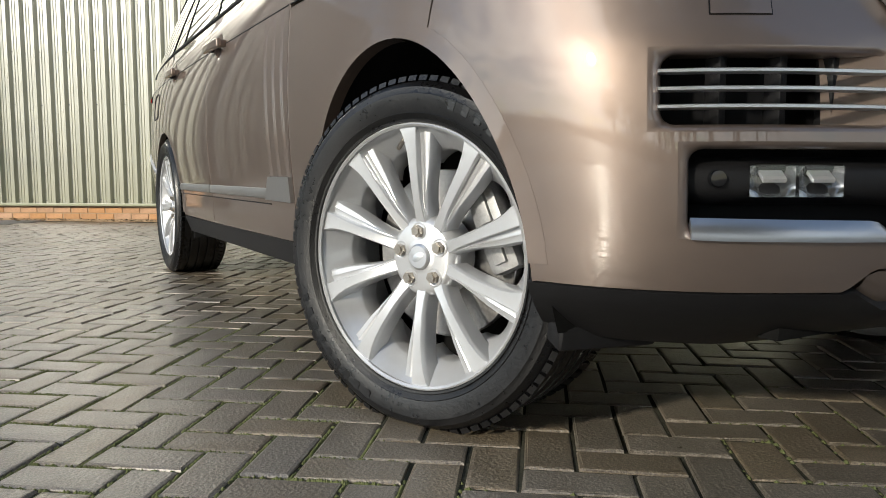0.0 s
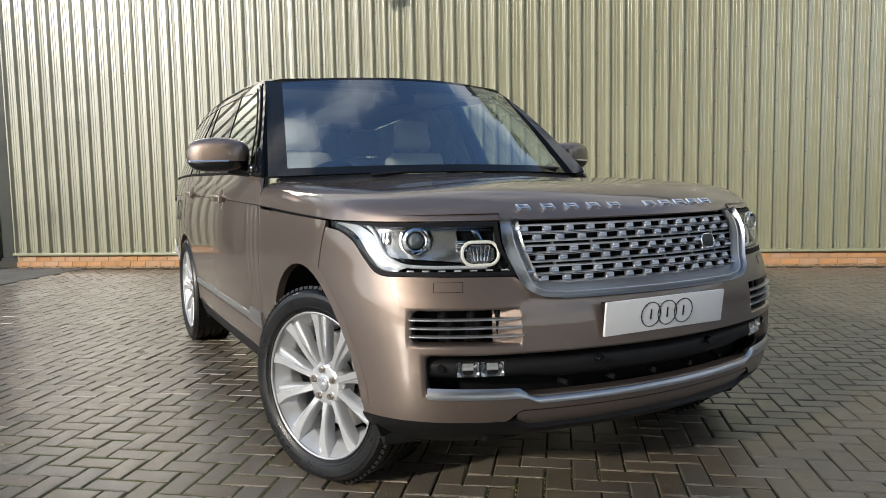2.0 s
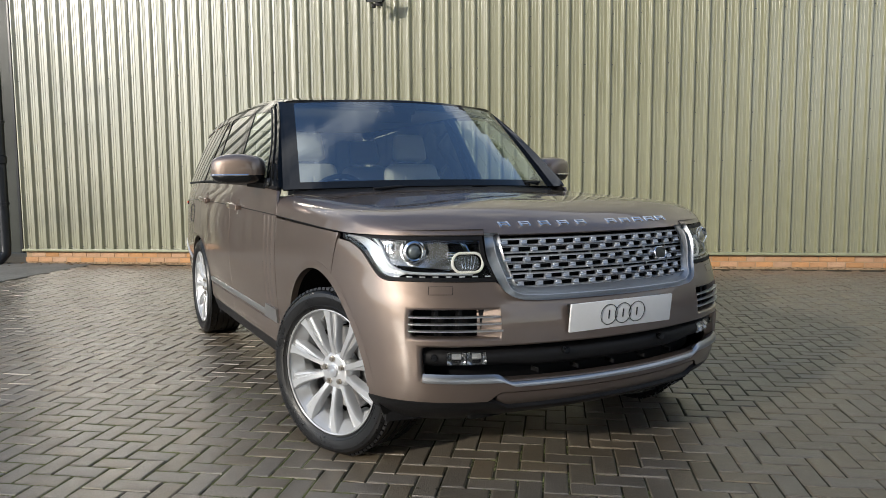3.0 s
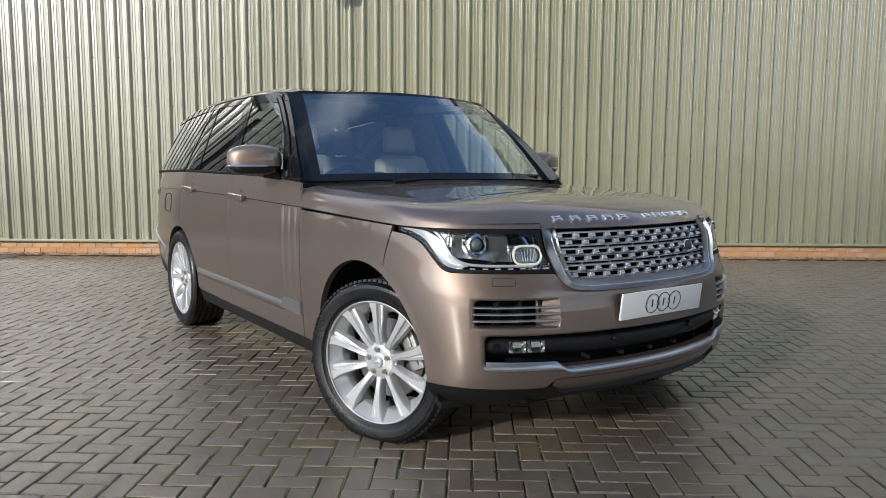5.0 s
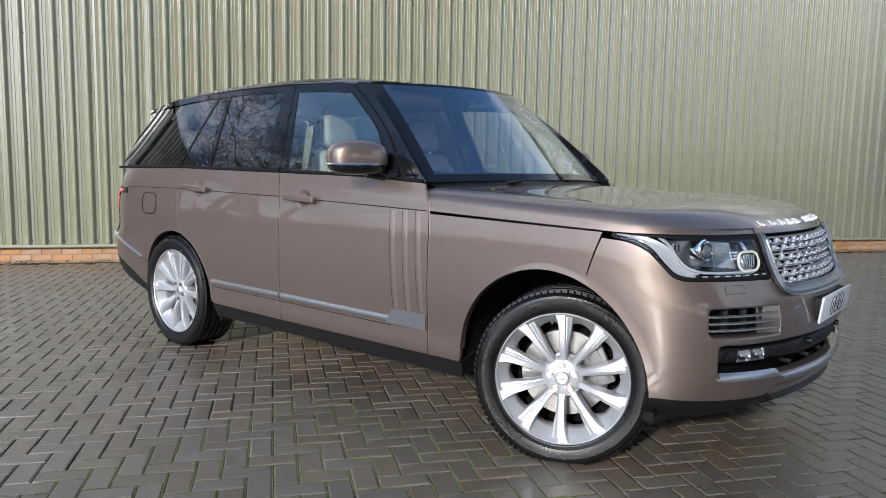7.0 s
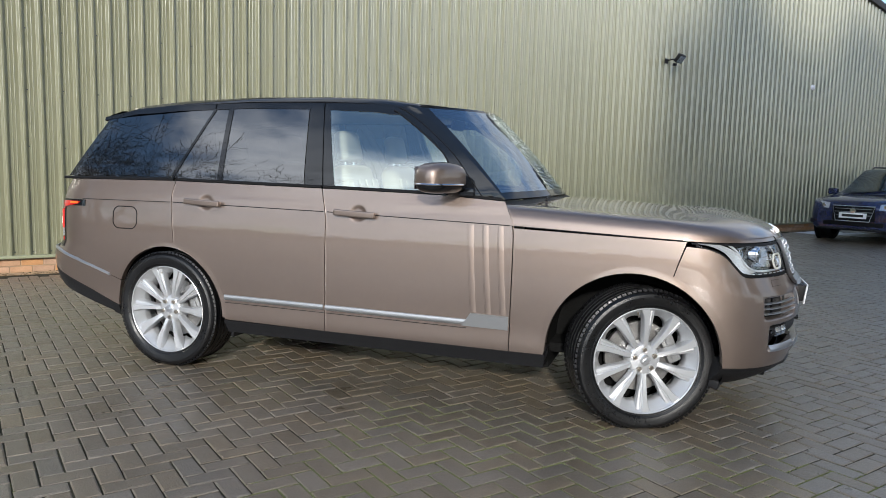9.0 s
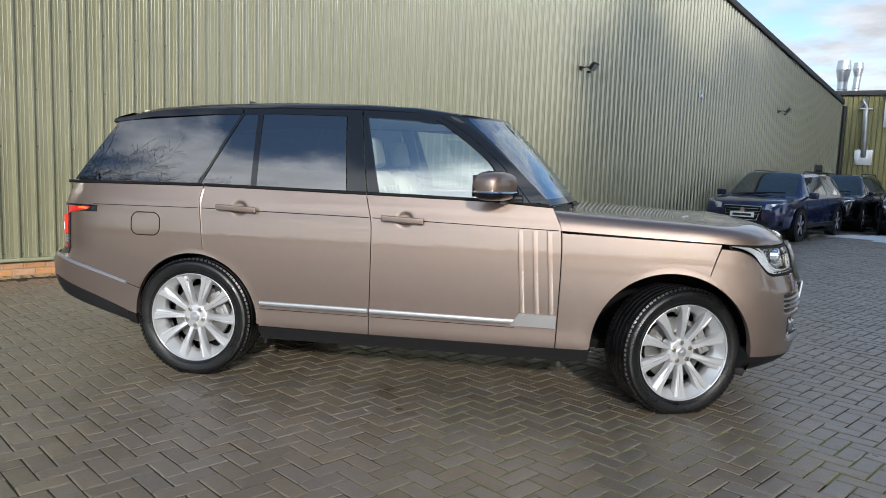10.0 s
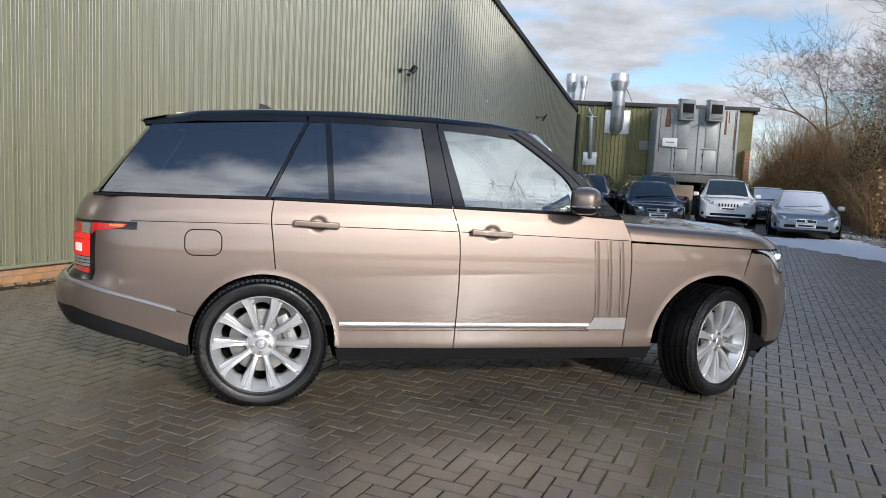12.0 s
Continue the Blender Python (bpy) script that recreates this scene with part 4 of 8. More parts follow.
    for side in (-1, 1):
        fd, rd = DOORS[side]
        G = lambda c, nu=10, nv=12: on_glass(quad(c, nu, nv))
        bz_ = lambda x: float(belt_z(x)) + 0.012
        wt = lambda x: float(win_top(x))
        # panes
        panel("pane", G([(-3.80, 1.200), (-2.935, bz_(-2.935)), (-2.715, wt(-2.715)), (-3.56, wt(-3.56) + 0.0)]), PRIVACY, CAR, side, "dark privacy quarter glass", rim=0.0)
        panel("pane", G([(-2.905, bz_(-2.905)), (-2.575, bz_(-2.57)), (-2.598, wt(-2.6)), (-2.690, wt(-2.69))]), PRIVACY, rd, side, "dark privacy glass", rim=0.0)
        panel("pane", G([(-2.545, bz_(-2.54)), (-1.972, bz_(-1.97)), (-2.030, wt(-2.03)), (-2.568, wt(-2.57))]), PRIVACY, rd, side, "dark privacy glass", rim=0.0)
        # front door pane: five sided, as two joined patches
        fr = [(-1.775, bz_(-1.77)), (-0.985, bz_(-1.0) - 0.002), (-1.115, 1.395), (-1.425, 1.615), (-1.895, wt(-1.9))]
        left = np.array([fr[0], fr[4]])
        right = smooth([fr[1], (-1.06, 1.30), fr[2], (-1.26, 1.507), (-1.40, 1.603), (-1.455, 1.630)], 20)
        panel("pane", on_glass(coons([fr[0], fr[1]], [fr[4], (-1.455, 1.632)], left, right, 20, 20)), GLASS, fd, side, "clear front door glass", rim=0.0)
        # black frame pieces, a touch proud of the panes
        fb = lambda c, nm, own, nu=6, nv=12, mat=BLACK_GLOSS: panel(nm, G(c, nu, nv), mat, own, side, rim=0.02, lift=0.004)
        fb([(-1.965, bz_(-1.96)), (-1.845, bz_(-1.84)), (-1.928, wt(-1.93)), (-2.022, wt(-2.02))], "door_pillar", rd)
        fb([(-1.838, bz_(-1.83)), (-1.768, bz_(-1.77)), (-1.890, wt(-1.89)), (-1.922, wt(-1.92))], "door_pillar", fd)
        fb([(-2.580, bz_(-2.58)), (-2.545, bz_(-2.55)), (-2.570, wt(-2.57)), (-2.604, wt(-2.6))], "glass_divider", rd)
        fb([(-2.926, bz_(-2.92)), (-2.908, bz_(-2.9)), (-2.694, wt(-2.69)), (-2.712, wt(-2.71))], "glass_divider", CAR)
        # rail over the windows
        for x0, x1, own in ((-3.60, -2.71, CAR), (-2.70, -1.93, rd), (-1.922, -1.40, fd)):
            g = coons(line(lambda x: win_top(x) - 0.004, x0, x1, 20), line(lambda x: roof_edge(x) - 0.022, x0, x1, 20), [(x0, wt(x0) - 0.004), (x0, float(roof_edge(x0)) - 0.022)], [(x1, wt(x1) - 0.004), (x1, float(roof_edge(x1)) - 0.022)], 20, 5)
            panel("window_rail", on_glass(g), BLACK_GLOSS, own, side, rim=0.02, lift=0.004)
        # windscreen pillar
        inner_e = smooth([(-0.970, 1.166), (-1.06, 1.30), (-1.13, 1.40), (-1.28, 1.52), (-1.42, 1.615), (-1.47, 1.64)], 24)
        outer_e = smooth([(-0.735, 1.150), (-0.86, 1.270), (-1.02, 1.415), (-1.17, 1.54), (-1.31, 1.637), (-1.40, 1.675)], 24)
        mid_e = inner_e * 0.55 + outer_e * 0.45
        panel("door_frame", on_glass(coons([inner_e[0], mid_e[0]], [inner_e[-1], mid_e[-1]], inner_e, mid_e * 0.985 + inner_e * 0.015, 4, 24)), BLACK_GLOSS, fd, side, rim=0.02, lift=0.005)
        # the pillar turns from the door glass to the windscreen
        Pm, Po = on_glass(mid_e[:, None, :])[:, 0], on_glass(outer_e[:, None, :])[:, 0]
        tt = np.linspace(0, 1, 24)
        ws = np.stack([-0.800 + (-1.355 + 0.800) * tt, -(0.893 + (0.742 - 0.893) * tt), 1.148 + (1.672 - 1.148) * tt + 0.022 * np.sin(np.pi * tt)], 1)
        P = np.stack([Pm, Po, Po * 0.5 + ws * 0.5 + np.array((0.003, -0.003, 0.002)), ws], 1)
        panel("windscreen_pillar", P, BLACK_GLOSS, CAR, side, rim=0.0, out=(0.5, -1, 0.2), sharp=60)
        # dark seals along the pane and between door and pillar
        for e_, r_ in ((inner_e, 0.005), (mid_e, 0.0035)):
            L_ = on_glass(e_[:, None, :])[:, 0] + np.array((0.002, -0.005, 0.0))
            part("pillar_seal", tube(mirror(L_, side), r_, 6), SEAL, fd)
        # belt seal
        for x0, x1, own in ((-3.84, -2.905, CAR), (-2.885, -1.85, rd), (-1.84, -0.76, fd)):
            xs = np.linspace(x0, x1, 20)
            zz = belt_z(xs) + 0.006
            P = np.stack([xs, -glass_y(zz) + 0.055 * np.clip((-2.7 - xs) / 1.2, 0, None) ** 2 + 0.004, zz], 1)
            part("belt_seal", strip_mesh(mirror(P, side), (0, side, 0), 0.020, 0.012), SEAL, own)
        # corner blank in front of the door glass
        panel("mirror_sail", G([(-0.99, 1.166), (-0.80, 1.160), (-0.93, 1.29), (-1.04, 1.28)], 6, 10), BLACK_GLOSS, fd, side, rim=0.01, lift=0.006)


build_glasshouse()


# ---- nose: bumper, grille, lamps ----
def build_nose():
    # front bumper skin from arch to arch, in columns of q and rows of z
    qa = lambda z: np.interp(z, [0.35, 0.457, 0.60, 0.70, 0.772], [0.262, 0.245, 0.225, 0.185, 0.135])   # x of the arch edge
    q_of = lambda x, z: 1 - np.arctan2(side_y(x, z), x - XF0) / np.arctan2(side_y(np.zeros_like(x), z), -XF0)
    z_lo = lambda q: np.interp(q, [0.2, 0.30, 0.61, 0.64, 1.0], [0.352, 0.352, 0.348, 0.385, 0.385])
    z_top = lambda q: np.interp(q, [0.415, 0.635, 0.66, 0.69, 0.72, 1.0], [0.809, 0.804, 0.776, 0.756, 0.744, 0.741])
    zones = [("lo", z_lo, 4), ("strip", lambda q: np.interp(q, [0.44, 0.652, 0.68, 1], [0.432, 0.428, 0.408, 0.408]), 5), ("slot", lambda q: 0 * q + 0.576, 3), ("bar", lambda q: 0 * q + 0.590, 7), ("vent", lambda q: 0 * q + 0.716, 8)]
    qb = np.concatenate([np.linspace(0.402, 0.645, 26), np.linspace(0.645, 1.0, 24)[1:]])
    rows, kinds = [], []
    for k, (_, f, n) in enumerate(zones):
        g = zones[k + 1][1] if k + 1 < len(zones) else z_top
        for s in range(n + (1 if k == len(zones) - 1 else 0)):
            rows.append(np.stack([qb, f(qb) + (g(qb) - f(qb)) * s / n], -1))
            kinds.append(k)
    G = np.array(rows)
    mask = np.ones((G.shape[0] - 1, G.shape[1] - 1), bool)
    for j in range(mask.shape[0]):
        for i in range(mask.shape[1]):
            qm = (qb[i] + qb[i + 1]) / 2
            nm = zones[kinds[j]][0]
            if (nm == "strip" and qm > 0.432) or (nm == "bar" and qm < 0.648):
                mask[j, i] = False
    # corner piece between the wheel arch, the lamp and the openings
    right = G[:, 0]
    v = (right[:, 1] - right[0, 1]) / (right[-1, 1] - right[0, 1])
    arch = arc(FA[0], FA[1], FA[2] + 0.001, -2.0, 66.0, 40)
    le = np.vstack([arch, [(0.150, 0.82), (0.169, 0.88), (0.186, 0.93), (0.198, 0.958)]])
    le = np.stack([q_of(le[:, 0], le[:, 1]), le[:, 1]], -1)
    dl = np.concatenate([[0], np.cumsum(np.linalg.norm(np.diff(le, axis=0), axis=1))])
    left = np.stack([np.interp(v * dl[-1], dl, le[:, k]) for k in range(2)], 1)
    nu = 26
    top = resample(np.vstack([left[-1:], smooth([(0.200, 0.951), (0.226, 0.940), (0.262, 0.914), (0.300, 0.858), (0.325, 0.822), (0.352, 0.8095)], 20), right[-1:]]), nu)
    bot = resample(np.stack([np.linspace(left[0, 0], 0.402, 20), z_lo(np.linspace(left[0, 0], 0.402, 20))], -1), nu)
    bot[0], bot[-1], top[0], top[-1] = left[0], right[0], left[-1], right[-1]
    u_, v_ = np.linspace(0, 1, nu)[None, :, None], v[:, None, None]
    C = (1 - v_) * bot[None] + v_ * top[None] + (1 - u_) * left[:, None] + u_ * right[:, None] - ((1 - u_) * (1 - v_) * bot[0] + u_ * (1 - v_) * bot[-1] + (1 - u_) * v_ * top[0] + u_ * v_ * top[-1])
    grids = []
    for g, mk in ((C, None), (G, mask)):
        P = on_front(g)
        grids += [(P, mk), (P * np.array((1, -1, 1)), mk)]
    BUMPER = part("front_bumper", merged_skin(grids, 0.045), PAINT, CAR, "", 40)
    # rolled painted edges of the openings
    def rolled_edge(q0, q1, z0, z1, inner, rad, depth, steps=7):
        """A rounded lip from the rectangle (q0, q1, z0, z1) in to a rounded opening (inner) that lies deeper."""
        i0, i1, j0, j1 = inner
        cq, cz, hq, hz = (i0 + i1) / 2, (j0 + j1) / 2, (i1 - i0) / 2, (j1 - j0) / 2
        rq = rad / 1.45
        loop, out = [], []
        for (sq, sz, a0), (oq, oz) in zip(((1, 1, 0), (-1, 1, 90), (-1, -1, 180), (1, -1, 270)), ((q1, z1), (q0, z1), (q0, z0), (q1, z0))):
            for k in range(9):
                a = radians(a0 + 90 * k / 8)
                p = (cq + sq * (hq - rq) + rq * math.cos(a), cz + sz * (hz - rad) + rad * math.sin(a))
                first = (k < 4) == (sq * sz > 0)
                loop.append(p)
                out.append((oq, oz) if k == 4 else (oq, p[1]) if first else (p[0], oz))
            # straight run to the next corner
            nx = {(1, 1): (-1, 1), (-1, 1): (-1, -1), (-1, -1): (1, -1), (1, -1): (1, 1)}[(sq, sz)]
            e = (cq + nx[0] * (hq - rq), cz + nx[1] * (hz - rad))
            e = (e[0], p[1]) if abs(p[1] - (cz + sz * hz)) < 1e-6 and nx[1] == sz else (p[0], e[1])
            for k in range(1, 40):
                g = (p[0] + (e[0] - p[0]) * k / 40, p[1] + (e[1] - p[1]) * k / 40)
                loop.append(g)
                out.append((g[0], oz) if nx[1] == sz else (oq, g[1]))
        loop, out = np.array(loop), np.array(out)
        rows_ = []
        for k in range(steps):
            a = math.pi / 2 * k / (steps - 1)
            p = on_front((out + (loop - out) * math.sin(a))[None])[0]
            w = (p - np.array((-0.4, 0, 0))) * np.array((1, 1, 0))
            w /= np.linalg.norm(w, axis=1, keepdims=True)
            rows_.append(p - w * depth * (1 - math.cos(a)))
        rows_.append(rows_[-1] - w * 0.03)
        P_ = np.array(rows_)
        return np.concatenate([P_, P_[:, :1]], 1)
    for s in (-1, 1):
        P = rolled_edge(0.402, 0.645, 0.590, 0.716, (0.416, 0.643, 0.602, 0.704), 0.020, 0.020)
        part("vent_surround", skin(mirror(P, s), None, 0, s > 0), PAINT, BUMPER, "", 60)
    hq = qb[np.searchsorted(qb, 0.427)]
    P = rolled_edge(hq, 2 - hq, 0.430, 0.576, (hq + 0.012, 1.988 - hq, 0.436, 0.565), 0.020, 0.018)
    part("slot_surround", skin(P, None, 0, False), PAINT, BUMPER, "", 60)
    # black lower lip
    q = np.concatenate([np.linspace(0.27, 1, 40), np.linspace(1, 1.73, 40)[1:]])
    qq = np.where(q > 1, 2 - q, q)
    zl = np.where(qq > 0.625, np.interp(qq, [0.625, 0.66, 1.0], [0.345, 0.316, 0.318]), z_lo(qq) - 0.004)
    zb = np.interp(qq, [0.27, 0.5, 0.7, 1.0], [0.245, 0.235, 0.255, 0.262])
    t = np.linspace(0, 1, 8)[:, None]
    G = np.stack([np.repeat(q[None], 8, 0), zb + (zl - zb) * t], -1)
    P = on_front(G)
    P[..., :2] -= (P[..., :2] - np.array((-0.4, 0))) * 0.07 * (1 - t[..., None]) ** 1.5
    part("lower_lip", skin(P, None, 0.10, False), BLACK, BUMPER, "black plastic lower lip", 40)
    # painted middle section under the skid strip, set off by a seam
    q2 = np.concatenate([np.linspace(0.634, 1, 30), np.linspace(1, 1.366, 30)[1:]])
    qq2 = np.where(q2 > 1, 2 - q2, q2)
    lo2, hi2 = np.interp(qq2, [0.634, 0.66, 1.0], [0.346, 0.320, 0.322]), z_lo(qq2) - 0.005
    G2 = np.stack([np.repeat(q2[None], 6, 0), lo2 + (hi2 - lo2) * np.linspace(0, 1, 6)[:, None]], -1)
    P2 = on_front(G2)
    P2[..., 0] -= 0.004 + 0.016 * (1 - np.linspace(0, 1, 6)[:, None]) ** 2
    part("lower_panel", skin(P2, None, 0.03, False), PAINT, BUMPER, "", 40)
    part("under_tray", block(0.66, 1.15, 0.03, 0.01, (0.30, 0, 0.268)), CHASSIS, CAR)
    for s in (-1, 1):
        part("air_deflector", block(0.06, 0.20, 0.05, 0.012, (0.385, s * 0.735, 0.246), (0, 14, 12 * s), 3), BLACK, CAR)
    # silver skid strip
    q = np.concatenate([np.linspace(0.444, 1, 50), np.linspace(1, 1.556, 50)[1:]])
    qq = np.where(q > 1, 2 - q, q)
    z1 = np.interp(qq, [0.435, 0.635, 0.665, 1], [0.464, 0.459, 0.430, 0.430])
    z0 = np.interp(qq, [0.430, 0.46, 0.652, 0.68, 1], [0.433, 0.430, 0.427, 0.407, 0.407])
    t = np.linspace(0, 1, 6)[:, None]
    P = on_front(np.stack([np.repeat(q[None], 6, 0), z0 + (z1 - z0) * t], -1))
    P[..., :2] = np.array((-0.4, 0)) + (P[..., :2] - np.array((-0.4, 0))) * (1.007 - 0.012 * t[..., None] ** 2)
    part("skid_strip", skin(P, None, 0.05, False), STRIP, BUMPER, "satin silver skid strip", 40)
    # dark recess behind slot and vents
    for q0, q1, z0, z1, dep in ((0.41, 1.59, 0.40, 0.585, 0.085), (0.39, 0.66, 0.580, 0.72, 0.075), (1.34, 1.61, 0.580, 0.72, 0.075)):
        G = np.stack(np.meshgrid(np.linspace(q0, q1, 40), np.linspace(z0, z1, 6)), -1)
        P = on_front(G)
        P = P - (P - np.array((-0.4, 0, 0)) * 1.0) * np.array((1, 1, 0)) * (dep / 0.9)
        part("grille_backing", skin(P, None, 0, False), SEAL, BUMPER, "", 0)
    # black beam in the slot, carrying the fog lamps and parking sensors
    q = np.concatenate([np.linspace(0.432, 1, 40), np.linspace(1, 1.568, 40)[1:]])
    qq = np.where(q > 1, 2 - q, q)
    zt = 0 * q + 0.556
    zb = np.interp(qq, [0.432, 0.66, 0.74, 1], [0.482, 0.482, 0.472, 0.472])
    t = np.linspace(0, 1, 7)[:, None]
    P = on_front(np.stack([np.repeat(q[None], 7, 0), zb + (zt - zb) * t], -1))
    P[..., :2] -= (P[..., :2] - np.array((-0.4, 0))) * (0.022 + 0.03 * (np.abs(t - 0.5) * 2)[..., None] ** 4)
    window = np.ones((6, len(q) - 1), bool)
    for i in range(len(q) - 1):
        qm = (qq[i] + qq[i + 1]) / 2
        window[1:5, i] = not 0.505 < qm < 0.606
    part("slot_beam", skin(P, window, 0.03, False), BLACK, BUMPER, "", 40)
    # upright fins in the lower slot
    for k in range(5):
        qv = 0.76 + 0.12 * k
        p = on_front(np.array([[[qv, 0.462]]]))[0, 0]
        part("slot_fin", block(0.05, 0.006, 0.016, 0.001, (p[0] - 0.065, p[1], p[2] - 0.008)), BLACK, BUMPER)
    for s in (-1, 1):
        fq = lambda q: q if s < 0 else 2 - q
        # three bright blades in each side vent, running on over the paint
        for z in (0.627, 0.653, 0.679):
            qs_ = np.linspace(0.412, 0.640 + (0.704 - z) * 0.12, 22)
            L = on_front(np.stack([fq(qs_), np.full_like(qs_, z)], -1)[None])[0]
            nrm = (L - np.array((-0.4, 0, z))) * np.array((1, 1, 0))
            nrm /= np.linalg.norm(nrm, axis=1, keepdims=True)
            part("vent_blade", strip_mesh(L - nrm * 0.012, nrm, 0.0085, 0.016), SATIN, BUMPER, "satin silver vent blade")
        for qv in (0.475, 0.535, 0.59):
            p = on_front(np.array([[[fq(qv), 0.653]]]))[0, 0]
            part("vent_upright", block(0.03, 0.016, 0.11, 0.004, (p[0] - 0.045, p[1] - 0.03 * np.sign(p[1]), 0.653)), BLACK, BUMPER)
        # sloping painted end of the vent
        G = np.stack(np.meshgrid(np.linspace(0.60, 0.647, 8), np.linspace(0.598, 0.708, 6)), -1)
        P = on_front(np.stack([fq(G[..., 0]), G[..., 1]], -1))
        dep = (0.647 - G[..., 0]) / 0.047 * 0.05
        P[..., 0] -= dep
        part("vent_end", skin(P, None, 0, s > 0), PAINT, BUMPER)
        # fog lamp: two dished chrome cells in a dark box behind a clear cover
        def sunk(q0, q1, z0, z1, dep, nu=12, nv=8):
            G = np.stack(np.meshgrid(np.linspace(q0, q1, nu), np.linspace(z0, z1, nv)), -1)
            P = on_front(np.stack([fq(G[..., 0]), G[..., 1]], -1))
            w = (P - np.array((-0.4, 0, 0))) * np.array((1, 1, 0))
            w /= np.linalg.norm(w, axis=2, keepdims=True)
            u = np.linspace(-1, 1, nu)[None, :] * np.ones((nv, 1))
            v = np.linspace(-1, 1, nv)[:, None] * np.ones((1, nu))
            return P - w * dep(u, v)[..., None]
        fl = part("fog_lamp", skin(sunk(0.500, 0.612, 0.489, 0.548, lambda u, v: 0.075 + 0 * u), None, 0, s > 0), BLACK_GLOSS, BUMPER, "clear fog lamp with two chrome cells")
        for q0, q1 in ((0.5055, 0.553), (0.5565, 0.606)):
            part("lamp_cell", skin(sunk(q0, q1, 0.4945, 0.541, lambda u, v: 0.031 + 0.020 * np.clip(1 - u * u - 0.7 * (v - 0.2) ** 2, 0, 1) ** 0.5), None, 0, s > 0), BOWL, fl, "chrome lamp cell")
            qm = (q0 + q1) / 2
            part("bulb_shield", skin(sunk(qm - 0.012, qm + 0.012, 0.521, 0.535, lambda u, v: 0.032 + 0.01 * v), None, 0.006, s > 0), LAMP_CELL, fl)
        part("cell_divider", skin(sunk(0.553, 0.5565, 0.4945, 0.541, lambda u, v: 0.030 + 0 * u, 3, 4), None, 0.02, s > 0), BLACK_GLOSS, fl)
        part("lamp_cover", skin(sunk(0.505, 0.6065, 0.4935, 0.542, lambda u, v: 0.0285 + 0 * u), None, 0, s > 0), LENS, fl, "clear lamp cover", 0)
        p = on_front(np.array([[[fq(0.475), 0.522]]]))[0, 0]
        a = math.atan2(p[1], p[0] + 0.4) * 0.75
        part("parking_sensor", lathe([(0, 0.004), (0.012, 0.004), (0.0135, 0), (0.0135, -0.02)], 16, Matrix.Translation((p[0] - 0.022, p[1] * 0.985, p[2])) @ Matrix.Rotation(a, 4, 'Z') @ Matrix.Rotation(radians(90), 4, 'Y')), BLACK_GLOSS, BUMPER)
        p = on_front(np.array([[[fq(0.83), 0.530]]]))[0, 0]
        part("parking_sensor", lathe([(0, 0.004), (0.012, 0.004), (0.0135, 0), (0.0135, -0.02)], 16, Matrix.Translation((p[0] - 0.012, p[1], p[2])) @ Matrix.Rotation(radians(90), 4, 'Y')), BLACK_GLOSS, BUMPER)
        # washer cover: a shallow lid in the paint
        G = np.stack(np.meshgrid(np.linspace(0.462, 0.522, 8), np.linspace(0.763, 0.791, 5)), -1)
        P = on_front(np.stack([fq(G[..., 0]), G[..., 1]], -1))
        part("washer_cover", skin(P, None, 0.002, s > 0, 0.0022), PAINT, BUMPER)
        G = np.stack(np.meshgrid(np.linspace(0.4605, 0.5235, 8), np.linspace(0.7615, 0.7925, 5)), -1)
        P = on_front(np.stack([fq(G[..., 0]), G[..., 1]], -1))
        part("washer_gap", skin(P, None, 0.0, s > 0, 0.0008), SEAL, BUMPER)
    return BUMPER


BUMPER = build_nose()


def front_pt(q, z):
    return Vector(on_front(np.array([[[q, z]]], float))[0, 0])


def front_nrm(q, z):
    a, b, c, d = front_pt(q - 0.01, z), front_pt(q + 0.01, z), front_pt(q, z - 0.01), front_pt(q, z + 0.01)
    n = (b - a).cross(d - c).normalized()
    return n if n.x > 0 else -n


def front_m(q, z, sink=0.0):
    """A pose on the nose: local z points out of the body, local y up."""
    n = front_nrm(q, z)
    up = Vector((0, 0, 1))
    x = up.cross(n).normalized()
    y = n.cross(x).normalized()
    m = Matrix((x, y, n)).transposed().to_4x4()
    m.translation = front_pt(q, z) - n * sink
    return m


def shifted(bm, m):
    bmesh.ops.transform(bm, matrix=m, verts=bm.verts)
    return bm


def ring_tube(w, h, r, n=36, wire=0.004, m=None):
    """A wire bent to a rounded slot outline w by h with end radius r."""
    pts = []
    for k in range(n):
        a = 2 * math.pi * k / n
        cx, cy = (w / 2 - r) * (1 if math.cos(a) > 0 else -1), (h / 2 - r) * (1 if math.sin(a) > 0 else -1)
        pts.append((cx + r * math.cos(a), cy + r * math.sin(a), 0))
    b = tube(pts, wire, 8, closed=True)
    return shifted(b, m) if m is not None else b


